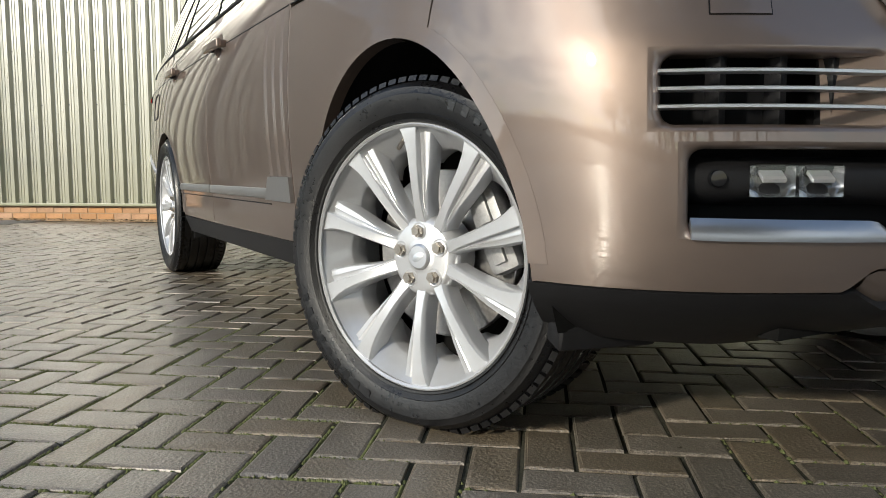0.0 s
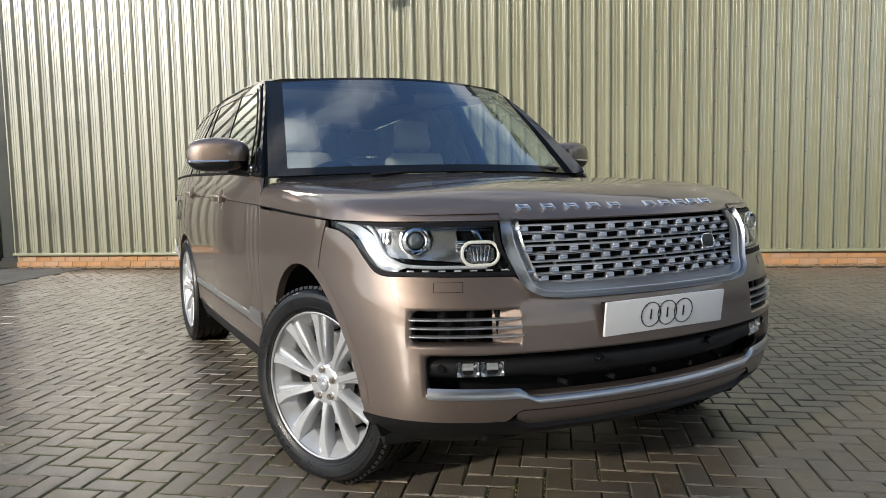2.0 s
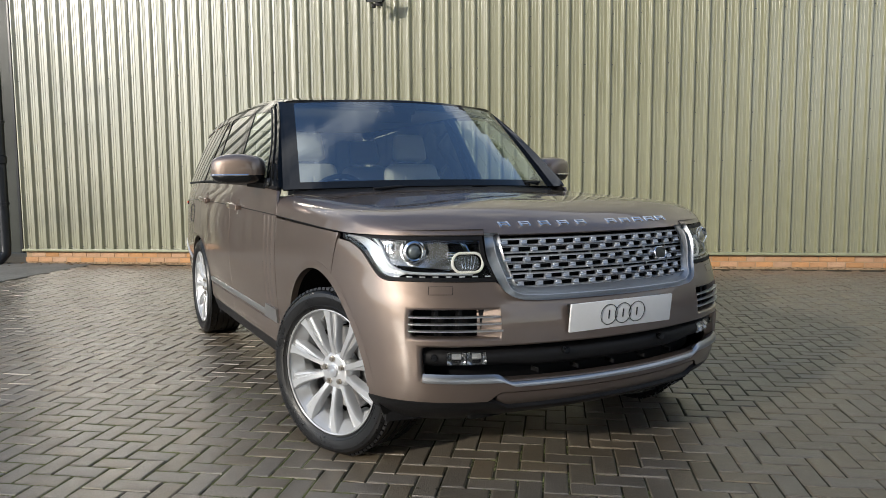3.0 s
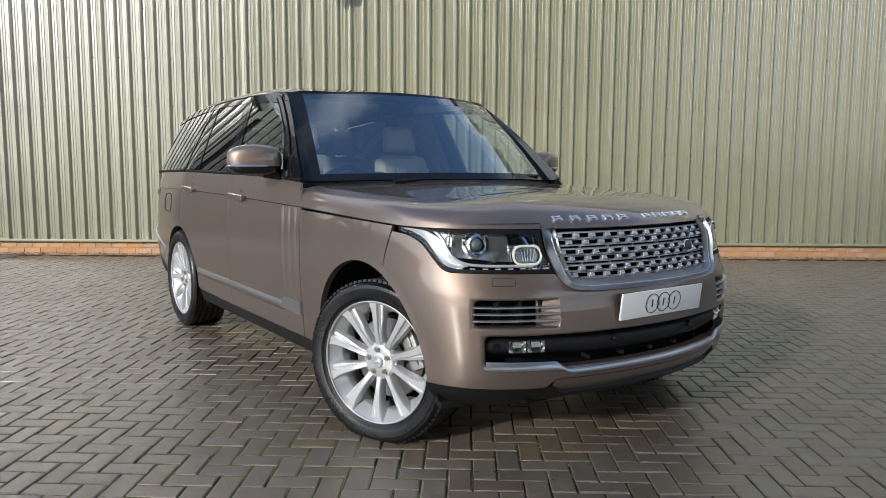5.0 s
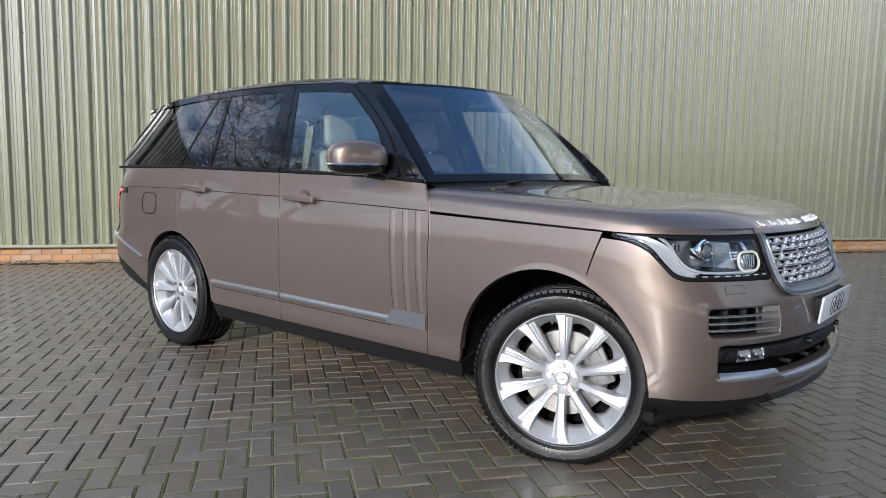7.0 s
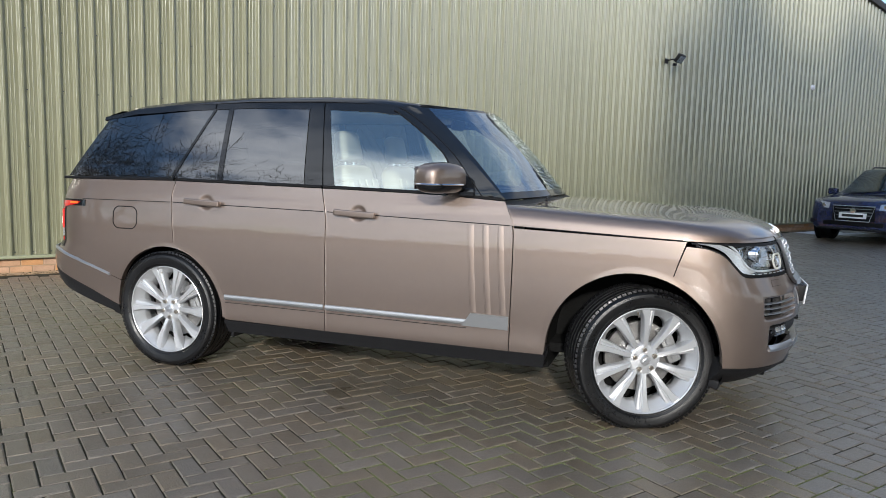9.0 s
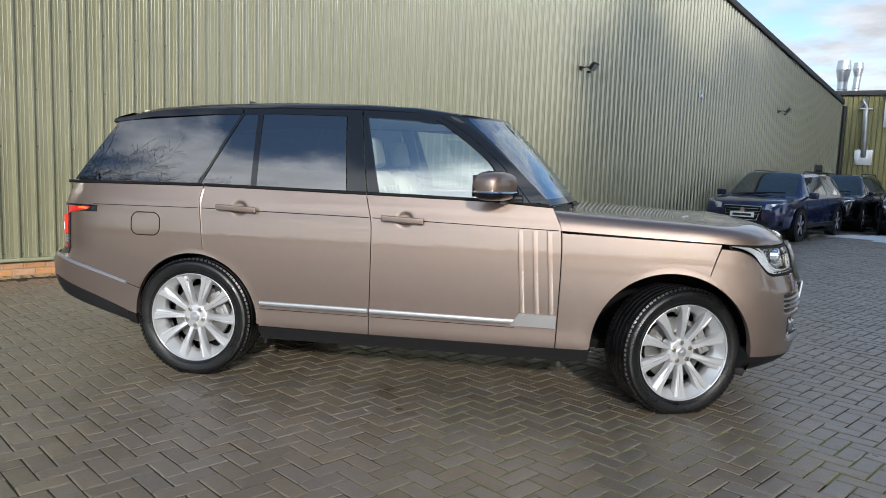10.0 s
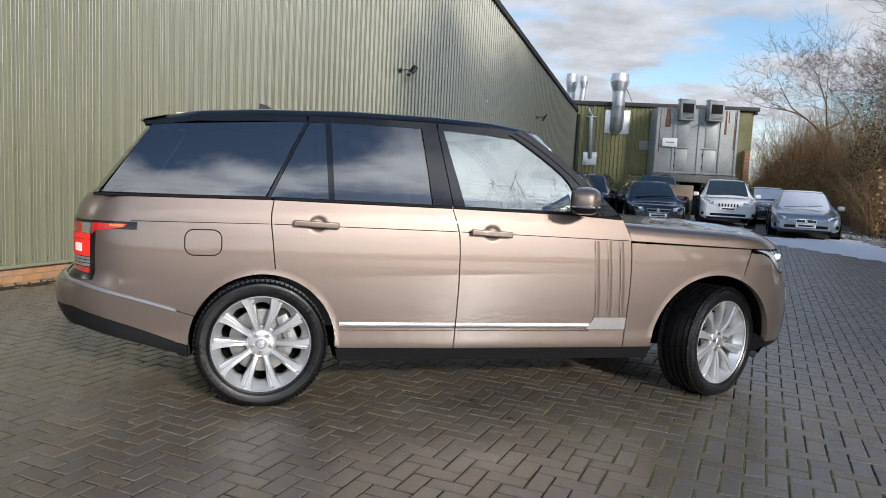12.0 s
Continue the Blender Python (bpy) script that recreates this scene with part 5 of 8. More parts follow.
# ---- headlamps ----
def build_headlamp(s):
    fq = (lambda g: g) if s < 0 else (lambda g: np.stack([2 - g[..., 0], g[..., 1]], -1))
    q_ = lambda q: q if s < 0 else 2 - q
    bottom = np.vstack([smooth([(0.172, 0.962), (0.215, 0.950), (0.262, 0.918), (0.300, 0.862), (0.325, 0.826), (0.352, 0.813)], 24), np.array([(0.45, 0.811), (0.55, 0.809), (0.638, 0.807)])])
    top = np.array([(0.168, 0.981), (0.30, 0.9785), (0.45, 0.976), (0.600, 0.975)])
    left, right = [(0.172, 0.962), (0.168, 0.981)], smooth([(0.638, 0.807), (0.634, 0.850), (0.612, 0.885), (0.604, 0.93), (0.600, 0.975)], 14)
    g = coons(bottom, top, left, right, 48, 14)
    P = on_front(fq(g))
    inw = (P - np.array((-0.4, 0, 0)) * 1.0) * np.array((1, 1, 0))
    inw /= np.linalg.norm(inw, axis=2, keepdims=True)
    box = part("headlamp", skin(P - inw * 0.05, None, -0.046, s > 0), BLACK_GLOSS, CAR, "clear xenon headlamp with dark inner housing", 40)
    part("lamp_cover", skin(P - inw * 0.001, None, 0, s > 0), LENS, box, "clear lamp cover", 0)
    edge = np.zeros((13, 47), bool)
    edge[0] = edge[-1] = edge[:, 0] = edge[:, -1] = True
    part("lamp_seal", skin(P - inw * 0.0005, edge, 0.01, s > 0), SEAL, box, "", 0)
    # silver corner reflector, swept along the outer edge
    c = smooth([(0.185, 0.972), (0.225, 0.962), (0.270, 0.932), (0.308, 0.872), (0.335, 0.836), (0.37, 0.823)], 30)
    c2 = smooth([(0.185, 0.977), (0.255, 0.972), (0.315, 0.935), (0.345, 0.875), (0.375, 0.846), (0.40, 0.836)], 30)
    R = on_front(fq(np.stack([c, c * 0.55 + c2 * 0.45, c2], 0)))
    i2 = (R - np.array((-0.4, 0, 0))) * np.array((1, 1, 0))
    i2 /= np.linalg.norm(i2, axis=2, keepdims=True)
    R -= i2 * np.array((0.012, 0.020, 0.016))[:, None, None]
    part("corner_reflector", skin(R, None, 0.0, s > 0), GUIDE, box, "white corner light guide")
    # daytime light guide: an L that runs under the projector
    lg = smooth([(0.290, 0.972), (0.318, 0.940), (0.348, 0.876), (0.385, 0.846), (0.43, 0.838), (0.50, 0.836), (0.575, 0.835)], 36)
    L = on_front(fq(lg[None]))[0]
    i3 = (L - np.array((-0.4, 0, 0))) * np.array((1, 1, 0))
    i3 /= np.linalg.norm(i3, axis=1, keepdims=True)
    part("light_guide", tube(L - i3 * 0.016, 0.0060, 8), GUIDE, box, "white light guide")
    for q in np.linspace(0.375, 0.615, 8):
        part("led_strip", shifted(block(0.022, 0.0050, 0.006, 0.001), front_m(q_(q), 0.8275, 0.006)), GUIDE, box)
    # silver bowl behind the projector
    gb = coons([(0.345, 0.868), (0.520, 0.850)], [(0.300, 0.968), (0.500, 0.968)], [(0.345, 0.868), (0.300, 0.968)], [(0.520, 0.850), (0.500, 0.968)], 14, 10)
    B = on_front(fq(gb))
    ib = (B - np.array((-0.4, 0, 0))) * np.array((1, 1, 0))
    ib /= np.linalg.norm(ib, axis=2, keepdims=True)
    dish = 0.030 + 0.016 * np.clip(1 - ((gb[..., 0] - 0.415) / 0.10) ** 2 - ((gb[..., 1] - 0.915) / 0.06) ** 2, 0, 1)
    part("lamp_bowl", skin(B - ib * dish[..., None], None, 0.0, s > 0), BOWL, box, "silver lamp bowl")
    # projector
    m = front_m(q_(0.415), 0.926, 0.020)
    m = Matrix.Translation(m.translation) @ Matrix.Rotation(radians(14 * s), 4, 'Z') @ Matrix.Rotation(radians(90), 4, 'Y')
    part("projector_ring", lathe([(0.028, -0.01), (0.030, 0.013), (0.0345, 0.016), (0.040, 0.011), (0.041, 0.004), (0.046, 0.002), (0.047, -0.03)], 36, m), CHROME, box, "chrome projector ring")
    part("projector_lens", lathe([(0.0, 0.024), (0.010, 0.0225), (0.019, 0.018), (0.026, 0.010), (0.028, 0.0)], 32, m), LENS_SOLID, box, "clear projector lens")
    part("projector_bowl", lathe([(0.0, -0.028), (0.02, -0.024), (0.028, -0.008)], 28, m), REFLECTOR, box)
    # small side tubes and the slanting blade above the oval
    part("side_reflector", shifted(joined(*[block(0.012, 0.040, 0.012, 0.003, (-0.016 + 0.014 * k, 0, 0), (0, 0, 0)) for k in range(3)]), front_m(q_(0.335), 0.935, 0.032)), REFLECTOR, box)
    part("blade", shifted(block(0.020, 0.060, 0.010, 0.003, (0, 0, 0), (0, 0, -24 * s)), front_m(q_(0.553), 0.945, 0.022)), REFLECTOR, box)
    part("side_reflector", shifted(joined(*[block(0.034, 0.010, 0.014, 0.003, (0, -0.012 + 0.012 * k, 0)) for k in range(3)]), front_m(q_(0.520), 0.906, 0.026)), REFLECTOR, box)
    # oval main beam with lit surround
    m = front_m(q_(0.562), 0.880, 0.013)
    part("light_ring", ring_tube(0.116, 0.074, 0.034, 40, 0.0052, m), LIT, box, "lit cream light ring")
    out = [(0.024 * math.cos(a) + (0.022 if math.cos(a) > 0 else -0.022), 0.029 * math.sin(a)) for a in np.linspace(0, 2 * math.pi, 33)[:-1]]
    part("main_beam", prism(out, 0.012, m @ Matrix.Translation((0, 0, -0.022)), 0.003), BOWL, box, "grey main beam reflector")
    part("main_beam_rib", shifted(joined(*[block(0.004, 0.05, 0.02, 0.001, (-0.024 + 0.012 * k, 0, -0.006), (0, 0, 12 - 6 * k)) for k in range(5)]), m), CHROME, box)


LENS_SOLID = material("projector_glass", (0.10, 0.12, 0.13), 0.02, 0.0, 1.0, spec=0.8)
for s in (-1, 1):
    build_headlamp(s)


# ---- grille, badges, plate ----
def build_grille():
    q0 = lambda z: np.interp(z, [0.745, 0.765, 0.80, 0.90, 0.975], [0.735, 0.694, 0.676, 0.652, 0.636])
    # dark back of the grille
    zs = np.linspace(0.75, 0.978, 8)
    rows = [np.stack([np.concatenate([np.linspace(q0(z), 1, 16), np.linspace(1, 2 - q0(z), 16)[1:]]), np.full(31, z)], -1) for z in zs]
    P = on_front(np.array(rows))
    P[..., 0] -= 0.055
    back = part("grille", skin(P, None, 0, False), SEAL, CAR, "silver louvred grille in a satin frame", 0)
    # frame: sides and bottom in one satin band
    t = np.linspace(0, 1, 26)
    outer = np.vstack([smooth([(0.604, 0.977), (0.611, 0.90), (0.635, 0.82), (0.654, 0.774), (0.684, 0.750), (0.73, 0.745)], 30), np.stack([np.linspace(0.74, 1, 20), np.full(20, 0.744)], -1)])
    inner = np.vstack([smooth([(0.640, 0.977), (0.648, 0.91), (0.666, 0.84), (0.681, 0.788), (0.703, 0.768), (0.74, 0.762)], 30), np.stack([np.linspace(0.745, 1, 20), np.full(20, 0.760)], -1)])
    mid = outer * 0.4 + inner * 0.6
    G = np.stack([outer, mid, inner], 0)
    full = np.concatenate([G, np.stack([2 - G[..., 0], G[..., 1]], -1)[:, ::-1][:, 1:]], 1)
    P = on_front(full)
    P[0, :, 0] += 0.004
    P[1, :, 0] += 0.013
    P[2, :, 0] -= 0.012
    part("grille_frame", skin(P, None, 0.02, True), STRIP, back, "satin silver grille frame", 50)
    # bright inner lip
    Lp = P[1] + np.array((0.002, 0, 0))
    part("frame_lip", tube(Lp[2:-2], 0.002, 6), SATIN, back)
    # three double louvres with rows of slots
    tooth = block(0.020, 0.026, 0.018, 0.004)
    tm = bpy.data.meshes.new("grille_tooth")
    shifted(tooth, Matrix.Identity(4)).to_mesh(tm)
    tm.materials.append(GRILLE)
    tm.shade_smooth()
    tip = block(0.014, 0.034, 0.008, 0.003, taper=(0.6, 0.8))
    pm = bpy.data.meshes.new("tooth_tip")
    tip.to_mesh(pm)
    pm.materials.append(SATIN)
    pm.shade_smooth()
    for g, zc in enumerate((0.935, 0.870, 0.805)):
        for dz, h in ((0.0250, 0.0080), (0.0, 0.0115), (-0.0250, 0.0080)):
            z = zc + dz
            qs = np.concatenate([np.linspace(q0(z) - 0.012, 1, 20), np.linspace(1, 2.012 - q0(z), 20)[1:]])
            L = on_front(np.stack([qs, np.full_like(qs, z)], -1)[None])[0]
            L[:, 0] -= 0.030
            part("louvre_rail", strip_mesh(L, (1, 0, 0), h, 0.020), GRILLE, back)
            if dz == 0.0:
                part("louvre_line", strip_mesh(L + np.array((0.019, 0, 0)), (1, 0, 0), 0.0022, 0.003), SEAL, back)
        for row, dz in ((0, 0.0132), (1, -0.0132)):
            z = zc + dz
            for k in range(12):
                f = (k + (0.15 if row == 0 else 0.62)) / 11.6
                q = q0(z) + 0.006 + f * (2 - 2 * q0(z) - 0.012)
                # even spacing across the car, not round the corner
                y = -0.455 + 0.91 * f
                p = np.array(on_front(np.stack([np.linspace(0.6, 1.4, 161), np.full(161, z)], -1)[None])[0])
                x = np.interp(y, p[:, 1], p[:, 0])
                for nm, me, dx, dy, dzz in (("grille_tooth", tm, -0.022, 0.0, 0.0), ("tooth_tip", pm, -0.004, -0.014, 0.0)):
                    o = new(nm, me)
                    o.parent = back
                    o.matrix_basis = pose(x + dx, y + dy, z + dzz, 0, 0, 0)
    for g, z in enumerate((0.9025, 0.8375, 0.776)):
        for y in (-0.36, -0.22, -0.08, 0.08, 0.22, 0.36):
            p = np.array(on_front(np.stack([np.linspace(0.6, 1.4, 161), np.full(161, z)], -1)[None])[0])
            x = np.interp(y, p[:, 1], p[:, 0])
            part("louvre_stay", block(0.012, 0.006, 0.014, 0.001, (x - 0.022, y, z)), SATIN, back)
    # oval badge on the grille
    p = front_pt(1.22, 0.877)
    b = lathe([(0, 0.006), (0.024, 0.006), (0.030, 0.003), (0.031, 0)], 28)
    bmesh.ops.scale(b, vec=(1.25, 0.82, 1), verts=b.verts)
    part("oval_badge", shifted(b, front_m(1.22, 0.877, 0.004)), DARK_TRIM, back, "dark green oval badge with silver rim")
    rim_ = ring_tube(0.076, 0.050, 0.0249, 32, 0.003, front_m(1.22, 0.877, 0.0))
    part("badge_rim", rim_, CHROME, back)
    # row of bright letter blocks on the bonnet's nose
    from mathutils.bvhtree import BVHTree
    me = BONNET.data
    tree = BVHTree.FromPolygons([v.co for v in me.vertices], [tuple(p.vertices) for p in me.polygons])
    xs = list(np.linspace(-0.425, -0.085, 5)) + list(np.linspace(0.075, 0.39, 5))
    for y in xs:
        hit, n, _, _ = tree.ray_cast(Vector((1.5, y, 1.015)), Vector((-1, 0, 0)))
        if hit is None:
            continue
        n = n if n.x > 0 else -n
        xx = Vector((0, 1, 0))
        yy = n.cross(xx).normalized()
        m = Matrix((xx, yy, n)).transposed().to_4x4()
        m.translation = hit
        # an open block: two uprights and two bars, so that it reads as lettering without being any
        part("letter_block", shifted(joined(block(0.010, 0.032, 0.008, 0.0015, (-0.020, 0, 0.002)), block(0.010, 0.032, 0.008, 0.0015, (0.020, 0, 0.002)), block(0.044, 0.007, 0.0078, 0.001, (0, 0.010, 0.002)), block(0.044, 0.006, 0.0076, 0.001, (0, -0.003, 0.002))), m), CHROME, BONNET, "bright metal letter block")
    # number plate with a plain three-ring mark
    tilt = Matrix.Translation((0.842, 0, 0.662)) @ Matrix.Rotation(radians(7), 4, 'Y')
    pl = part("number_plate", shifted(block(0.010, 0.522, 0.113, 0.004), tilt), WHITE, CAR, "white show plate with three ringed marks")
    part("plate_plinth", shifted(block(0.05, 0.49, 0.09, 0.006, (-0.028, 0, 0)), tilt), BLACK, pl)
    for y in (-0.072, 0.0, 0.072):
        pts = [(0.0058, y + 0.041 * math.cos(a), 0.041 * math.sin(a)) for a in np.linspace(0, 2 * math.pi, 37)[:-1]]
        part("ring_mark", shifted(tube(pts, 0.0016, 6, closed=True), tilt), INK, pl)
        part("bar_mark", shifted(block(0.002, 0.005, 0.034, 0, (0.0058, y, 0)), tilt), INK, pl)


build_grille()


# ---- wheels ----
def build_wheel(axle, spoke_turn, bolt_turn):
    m = axle @ Matrix.Diagonal((0.968, 0.968, 1, 1))
    barrel = lathe([(0.288, 0.116), (0.2885, 0.122), (0.285, 0.124), (0.280, 0.120), (0.281, 0.112), (0.279, 0.09), (0.270, 0.0), (0.262, -0.06)], 72, m)
    wheel = part("wheel", barrel, ALLOY, CAR, "silver ten-spoke alloy wheel", 30)
    # tyre
    prof = [(0.2868, 0.100), (0.2880, 0.118), (0.2905, 0.1255), (0.294, 0.1265), (0.2955, 0.1240), (0.305, 0.132), (0.3065, 0.1305), (0.322, 0.1365), (0.338, 0.1370), (0.340, 0.1355), (0.350, 0.1320), (0.359, 0.122), (0.3645, 0.108), (0.3665, 0.092),
            (0.3680, 0.072), (0.3600, 0.071), (0.3600, 0.062), (0.3690, 0.061), (0.3695, 0.026), (0.3605, 0.025), (0.3605, 0.016), (0.3697, 0.015), (0.3697, -0.015), (0.3605, -0.016), (0.3605, -0.025), (0.3695, -0.026), (0.3690, -0.061), (0.3600, -0.062), (0.3600, -0.071), (0.3680, -0.072), (0.3645, -0.105), (0.362, -0.122), (0.34, -0.136), (0.30, -0.13), (0.262, -0.10)]
    prof = [(r_ - 0.0092 * min(1.0, max(0.0, (0.352 - r_) / 0.06)), h_) for r_, h_ in prof]
    ty = lathe(prof, 96, axle)
    for v in ty.verts:                      # the tyre stands flat on the ground
        v.co.z = max(v.co.z, 0.0015)
    part("tyre", ty, RUBBER, wheel, "black road tyre", 28)
    # shoulder blocks of the tread
    bm = bmesh.new()
    for k in range(84):
        a = 2 * math.pi * k / 84
        for zz, r0, tw in ((0.101, 0.3622, 24), (-0.098, 0.3628, -20)):
            b = bmesh.ops.create_cube(bm, size=1)["verts"]
            mm = Matrix.Rotation(a, 4, 'Z') @ Matrix.Translation((r0, 0, zz)) @ Matrix.Rotation(radians(tw), 4, 'Y') @ Matrix.Diagonal((0.012, 0.0205, 0.034, 1))
            bmesh.ops.transform(bm, matrix=axle @ mm, verts=b)
    for v in bm.verts:
        v.co.z = max(v.co.z, 0.0015)
    part("tread", bm, RUBBER, wheel)["kind"] = "stuff"
    # raised writing on the sidewall, as bars, and the size marking
    for a0, n, w in ((200, 9, 0.016), (20, 9, 0.016)):
        for k in range(n):
            mk = block(0.020, w, 0.0022, 0)
            part("sidewall_mark", shifted(mk, axle @ Matrix.Rotation(radians(a0 + k * 6.2), 4, 'Z') @ Matrix.Translation((0.327, 0, 0.1366))), RUBBER, wheel, sharp=0)
    # bright bowl between the spokes: its inner edge leaves rounded windows
    ang = np.linspace(0, 2 * math.pi, 361)[:-1]
    half = np.abs(((np.degrees(ang) - 90 - spoke_turn) % 36) - 18) / 18       # 1 in line with a spoke, 0 midway
    r_in = 0.241 - 0.036 * half ** 2.2
    rings = []
    for t, dz in ((0.0, 0.1165), (0.10, 0.1085), (0.30, 0.097), (0.55, 0.082), (0.80, 0.067), (0.93, 0.060), (1.0, 0.054), (1.0, 0.010)):
        r = 0.283 + (r_in - 0.283) * t
        rings.append(np.stack([r * np.cos(ang), r * np.sin(ang), np.full_like(r, dz)], 1))
    vv = np.concatenate(rings)
    ff = [(i * 360 + k, i * 360 + (k + 1) % 360, (i + 1) * 360 + (k + 1) % 360, (i + 1) * 360 + k) for i in range(len(rings) - 1) for k in range(360)]
    part("rim_bowl", ([m @ Vector(v) for v in vv], [f[::-1] for f in ff]), ALLOY, wheel, "", 40)
    # spokes: a flat face with a stepped ledge along one edge
    rs = [0.050, 0.075, 0.100, 0.125, 0.150, 0.175, 0.200, 0.225, 0.250, 0.270, 0.283]
    hs = [0.084, 0.089, 0.096, 0.102, 0.106, 0.109, 0.111, 0.1125, 0.1140, 0.1150, 0.1150]
    wa = [0.018, 0.015, 0.014, 0.0145, 0.0155, 0.017, 0.019, 0.022, 0.028, 0.036, 0.044]
    wb = [0.016, 0.011, 0.008, 0.0065, 0.006, 0.0055, 0.005, 0.005, 0.005, 0.005, 0.005]
    wc = [0.002, 0.003, 0.005, 0.008, 0.012, 0.017, 0.022, 0.025, 0.027, 0.030, 0.034]
    for k in range(10):
        a = radians(90 + spoke_turn + 36 * k)
        bm = bmesh.new()
        rows = []
        for r, h, p, q, c in zip(rs, hs, wa, wb, wc):
            st = min(0.013, 0.0035 + 0.6 * c)
            sec = [(p + 0.004, h - 0.046), (p + 0.002, h - 0.012), (p, h - 0.003), (p - 0.003, h), (0.15 * p, h - 0.0008), (-q, h - 0.0003), (-q - 0.0015, h - 0.0015), (-q - 0.003, h - st),
                   (-q - 0.003 - 0.30 * c, h - st - 0.0005), (-q - 0.003 - 0.45 * c, h - st + 0.0015), (-q - 0.003 - 0.60 * c, h - st - 0.0005), (-q - 0.001 - c, h - st - 0.001), (-q - 0.004 - c, h - st - 0.006), (-q - 0.006 - c, h - 0.048)]
            rows.append([bm.verts.new((r, x, z)) for x, z in sec])
        for r0, r1 in zip(rows, rows[1:]):
            for i in range(len(r0) - 1):
                bm.faces.new((r0[i], r0[i + 1], r1[i + 1], r1[i]))
        bm.faces.new(rows[0])
        bm.faces.new(rows[-1][::-1])
        bmesh.ops.recalc_face_normals(bm, faces=bm.faces)
        bmesh.ops.transform(bm, matrix=m @ Matrix.Rotation(a, 4, 'Z'), verts=bm.verts)
        part("spoke", bm, ALLOY, wheel, "", 40)
    part("hub", lathe([(0, 0.094), (0.030, 0.094), (0.034, 0.092), (0.040, 0.091), (0.070, 0.0905), (0.080, 0.087), (0.088, 0.078), (0.092, 0.060), (0.094, 0.02)], 48, m), ALLOY, wheel)
    part("centre_cap", lathe([(0, 0.1015), (0.024, 0.1005), (0.0285, 0.097), (0.0295, 0.090)], 36, m), SATIN, wheel, "satin centre cap")
    bd = lathe([(0, 0.0005), (0.010, 0.0005), (0.011, 0)], 20)
    bmesh.ops.scale(bd, vec=(1.5, 0.8, 1), verts=bd.verts)
    part("cap_badge", shifted(bd, m @ Matrix.Translation((0, 0, 0.1013)) @ Matrix.Rotation(radians(30), 4, 'Z')), GALV, wheel)
    for k in range(5):
        a = radians(90 + 72 * k + bolt_turn)
        mm = m @ Matrix.Rotation(a, 4, 'Z') @ Matrix.Translation((0.0565, 0, 0.0885))
        part("bolt_well", lathe([(0.0165, -0.006), (0.0168, 0.0025), (0.0185, 0.0032), (0.0205, 0.002), (0.0220, -0.004)], 20, mm), ALLOY, wheel)
        hexo = [(0.0135 * math.cos(radians(60 * i)), 0.0135 * math.sin(radians(60 * i))) for i in range(6)]
        part("wheel_bolt", prism(hexo, 0.022, mm @ Matrix.Translation((0, 0, -0.006)), 0.003), BOLT, wheel, "steel wheel bolt")
    part("valve", tube([m @ Vector((0.262 * math.cos(radians(101)), 0.262 * math.sin(radians(101)), 0.085)), m @ Vector((0.240 * math.cos(radians(102)), 0.240 * math.sin(radians(102)), 0.105))], 0.005, 8), BOLT, wheel)
    part("brake_disc", lathe([(0.07, 0.005), (0.11, 0.006), (0.19, 0.006), (0.192, 0.004), (0.192, -0.018), (0.10, -0.020)], 48, m), DISC, wheel, "steel brake disc")
    cal = joined(block(0.075, 0.20, 0.055, 0.015, (0.165, 0, 0.020)), block(0.03, 0.07, 0.012, 0.004, (0.165, 0.045, 0.050)), block(0.03, 0.07, 0.012, 0.004, (0.165, -0.045, 0.050)))
    part("brake_caliper", shifted(cal, m @ Matrix.Rotation(radians(24), 4, 'Z')), CALIPER, wheel, "grey brake caliper")
    part("wheel_back", lathe([(0, -0.06), (0.20, -0.07), (0.258, -0.09)], 40, m), CHASSIS, wheel)
    return wheel


UPR = Matrix.Rotation(radians(90), 4, 'X')
STEER = 23.5
for s in (-1, 1):
    flip = Matrix.Identity(4) if s < 0 else Matrix.Rotation(radians(180), 4, 'Z')
    build_wheel(Matrix.Translation((-2.938, s * 0.850, 0.366)) @ flip @ UPR, 18, 36)
    build_wheel(Matrix.Translation((-0.010, s * 0.838, 0.357)) @ Matrix.Rotation(radians(STEER), 4, 'Z') @ flip @ UPR, 0, 5)


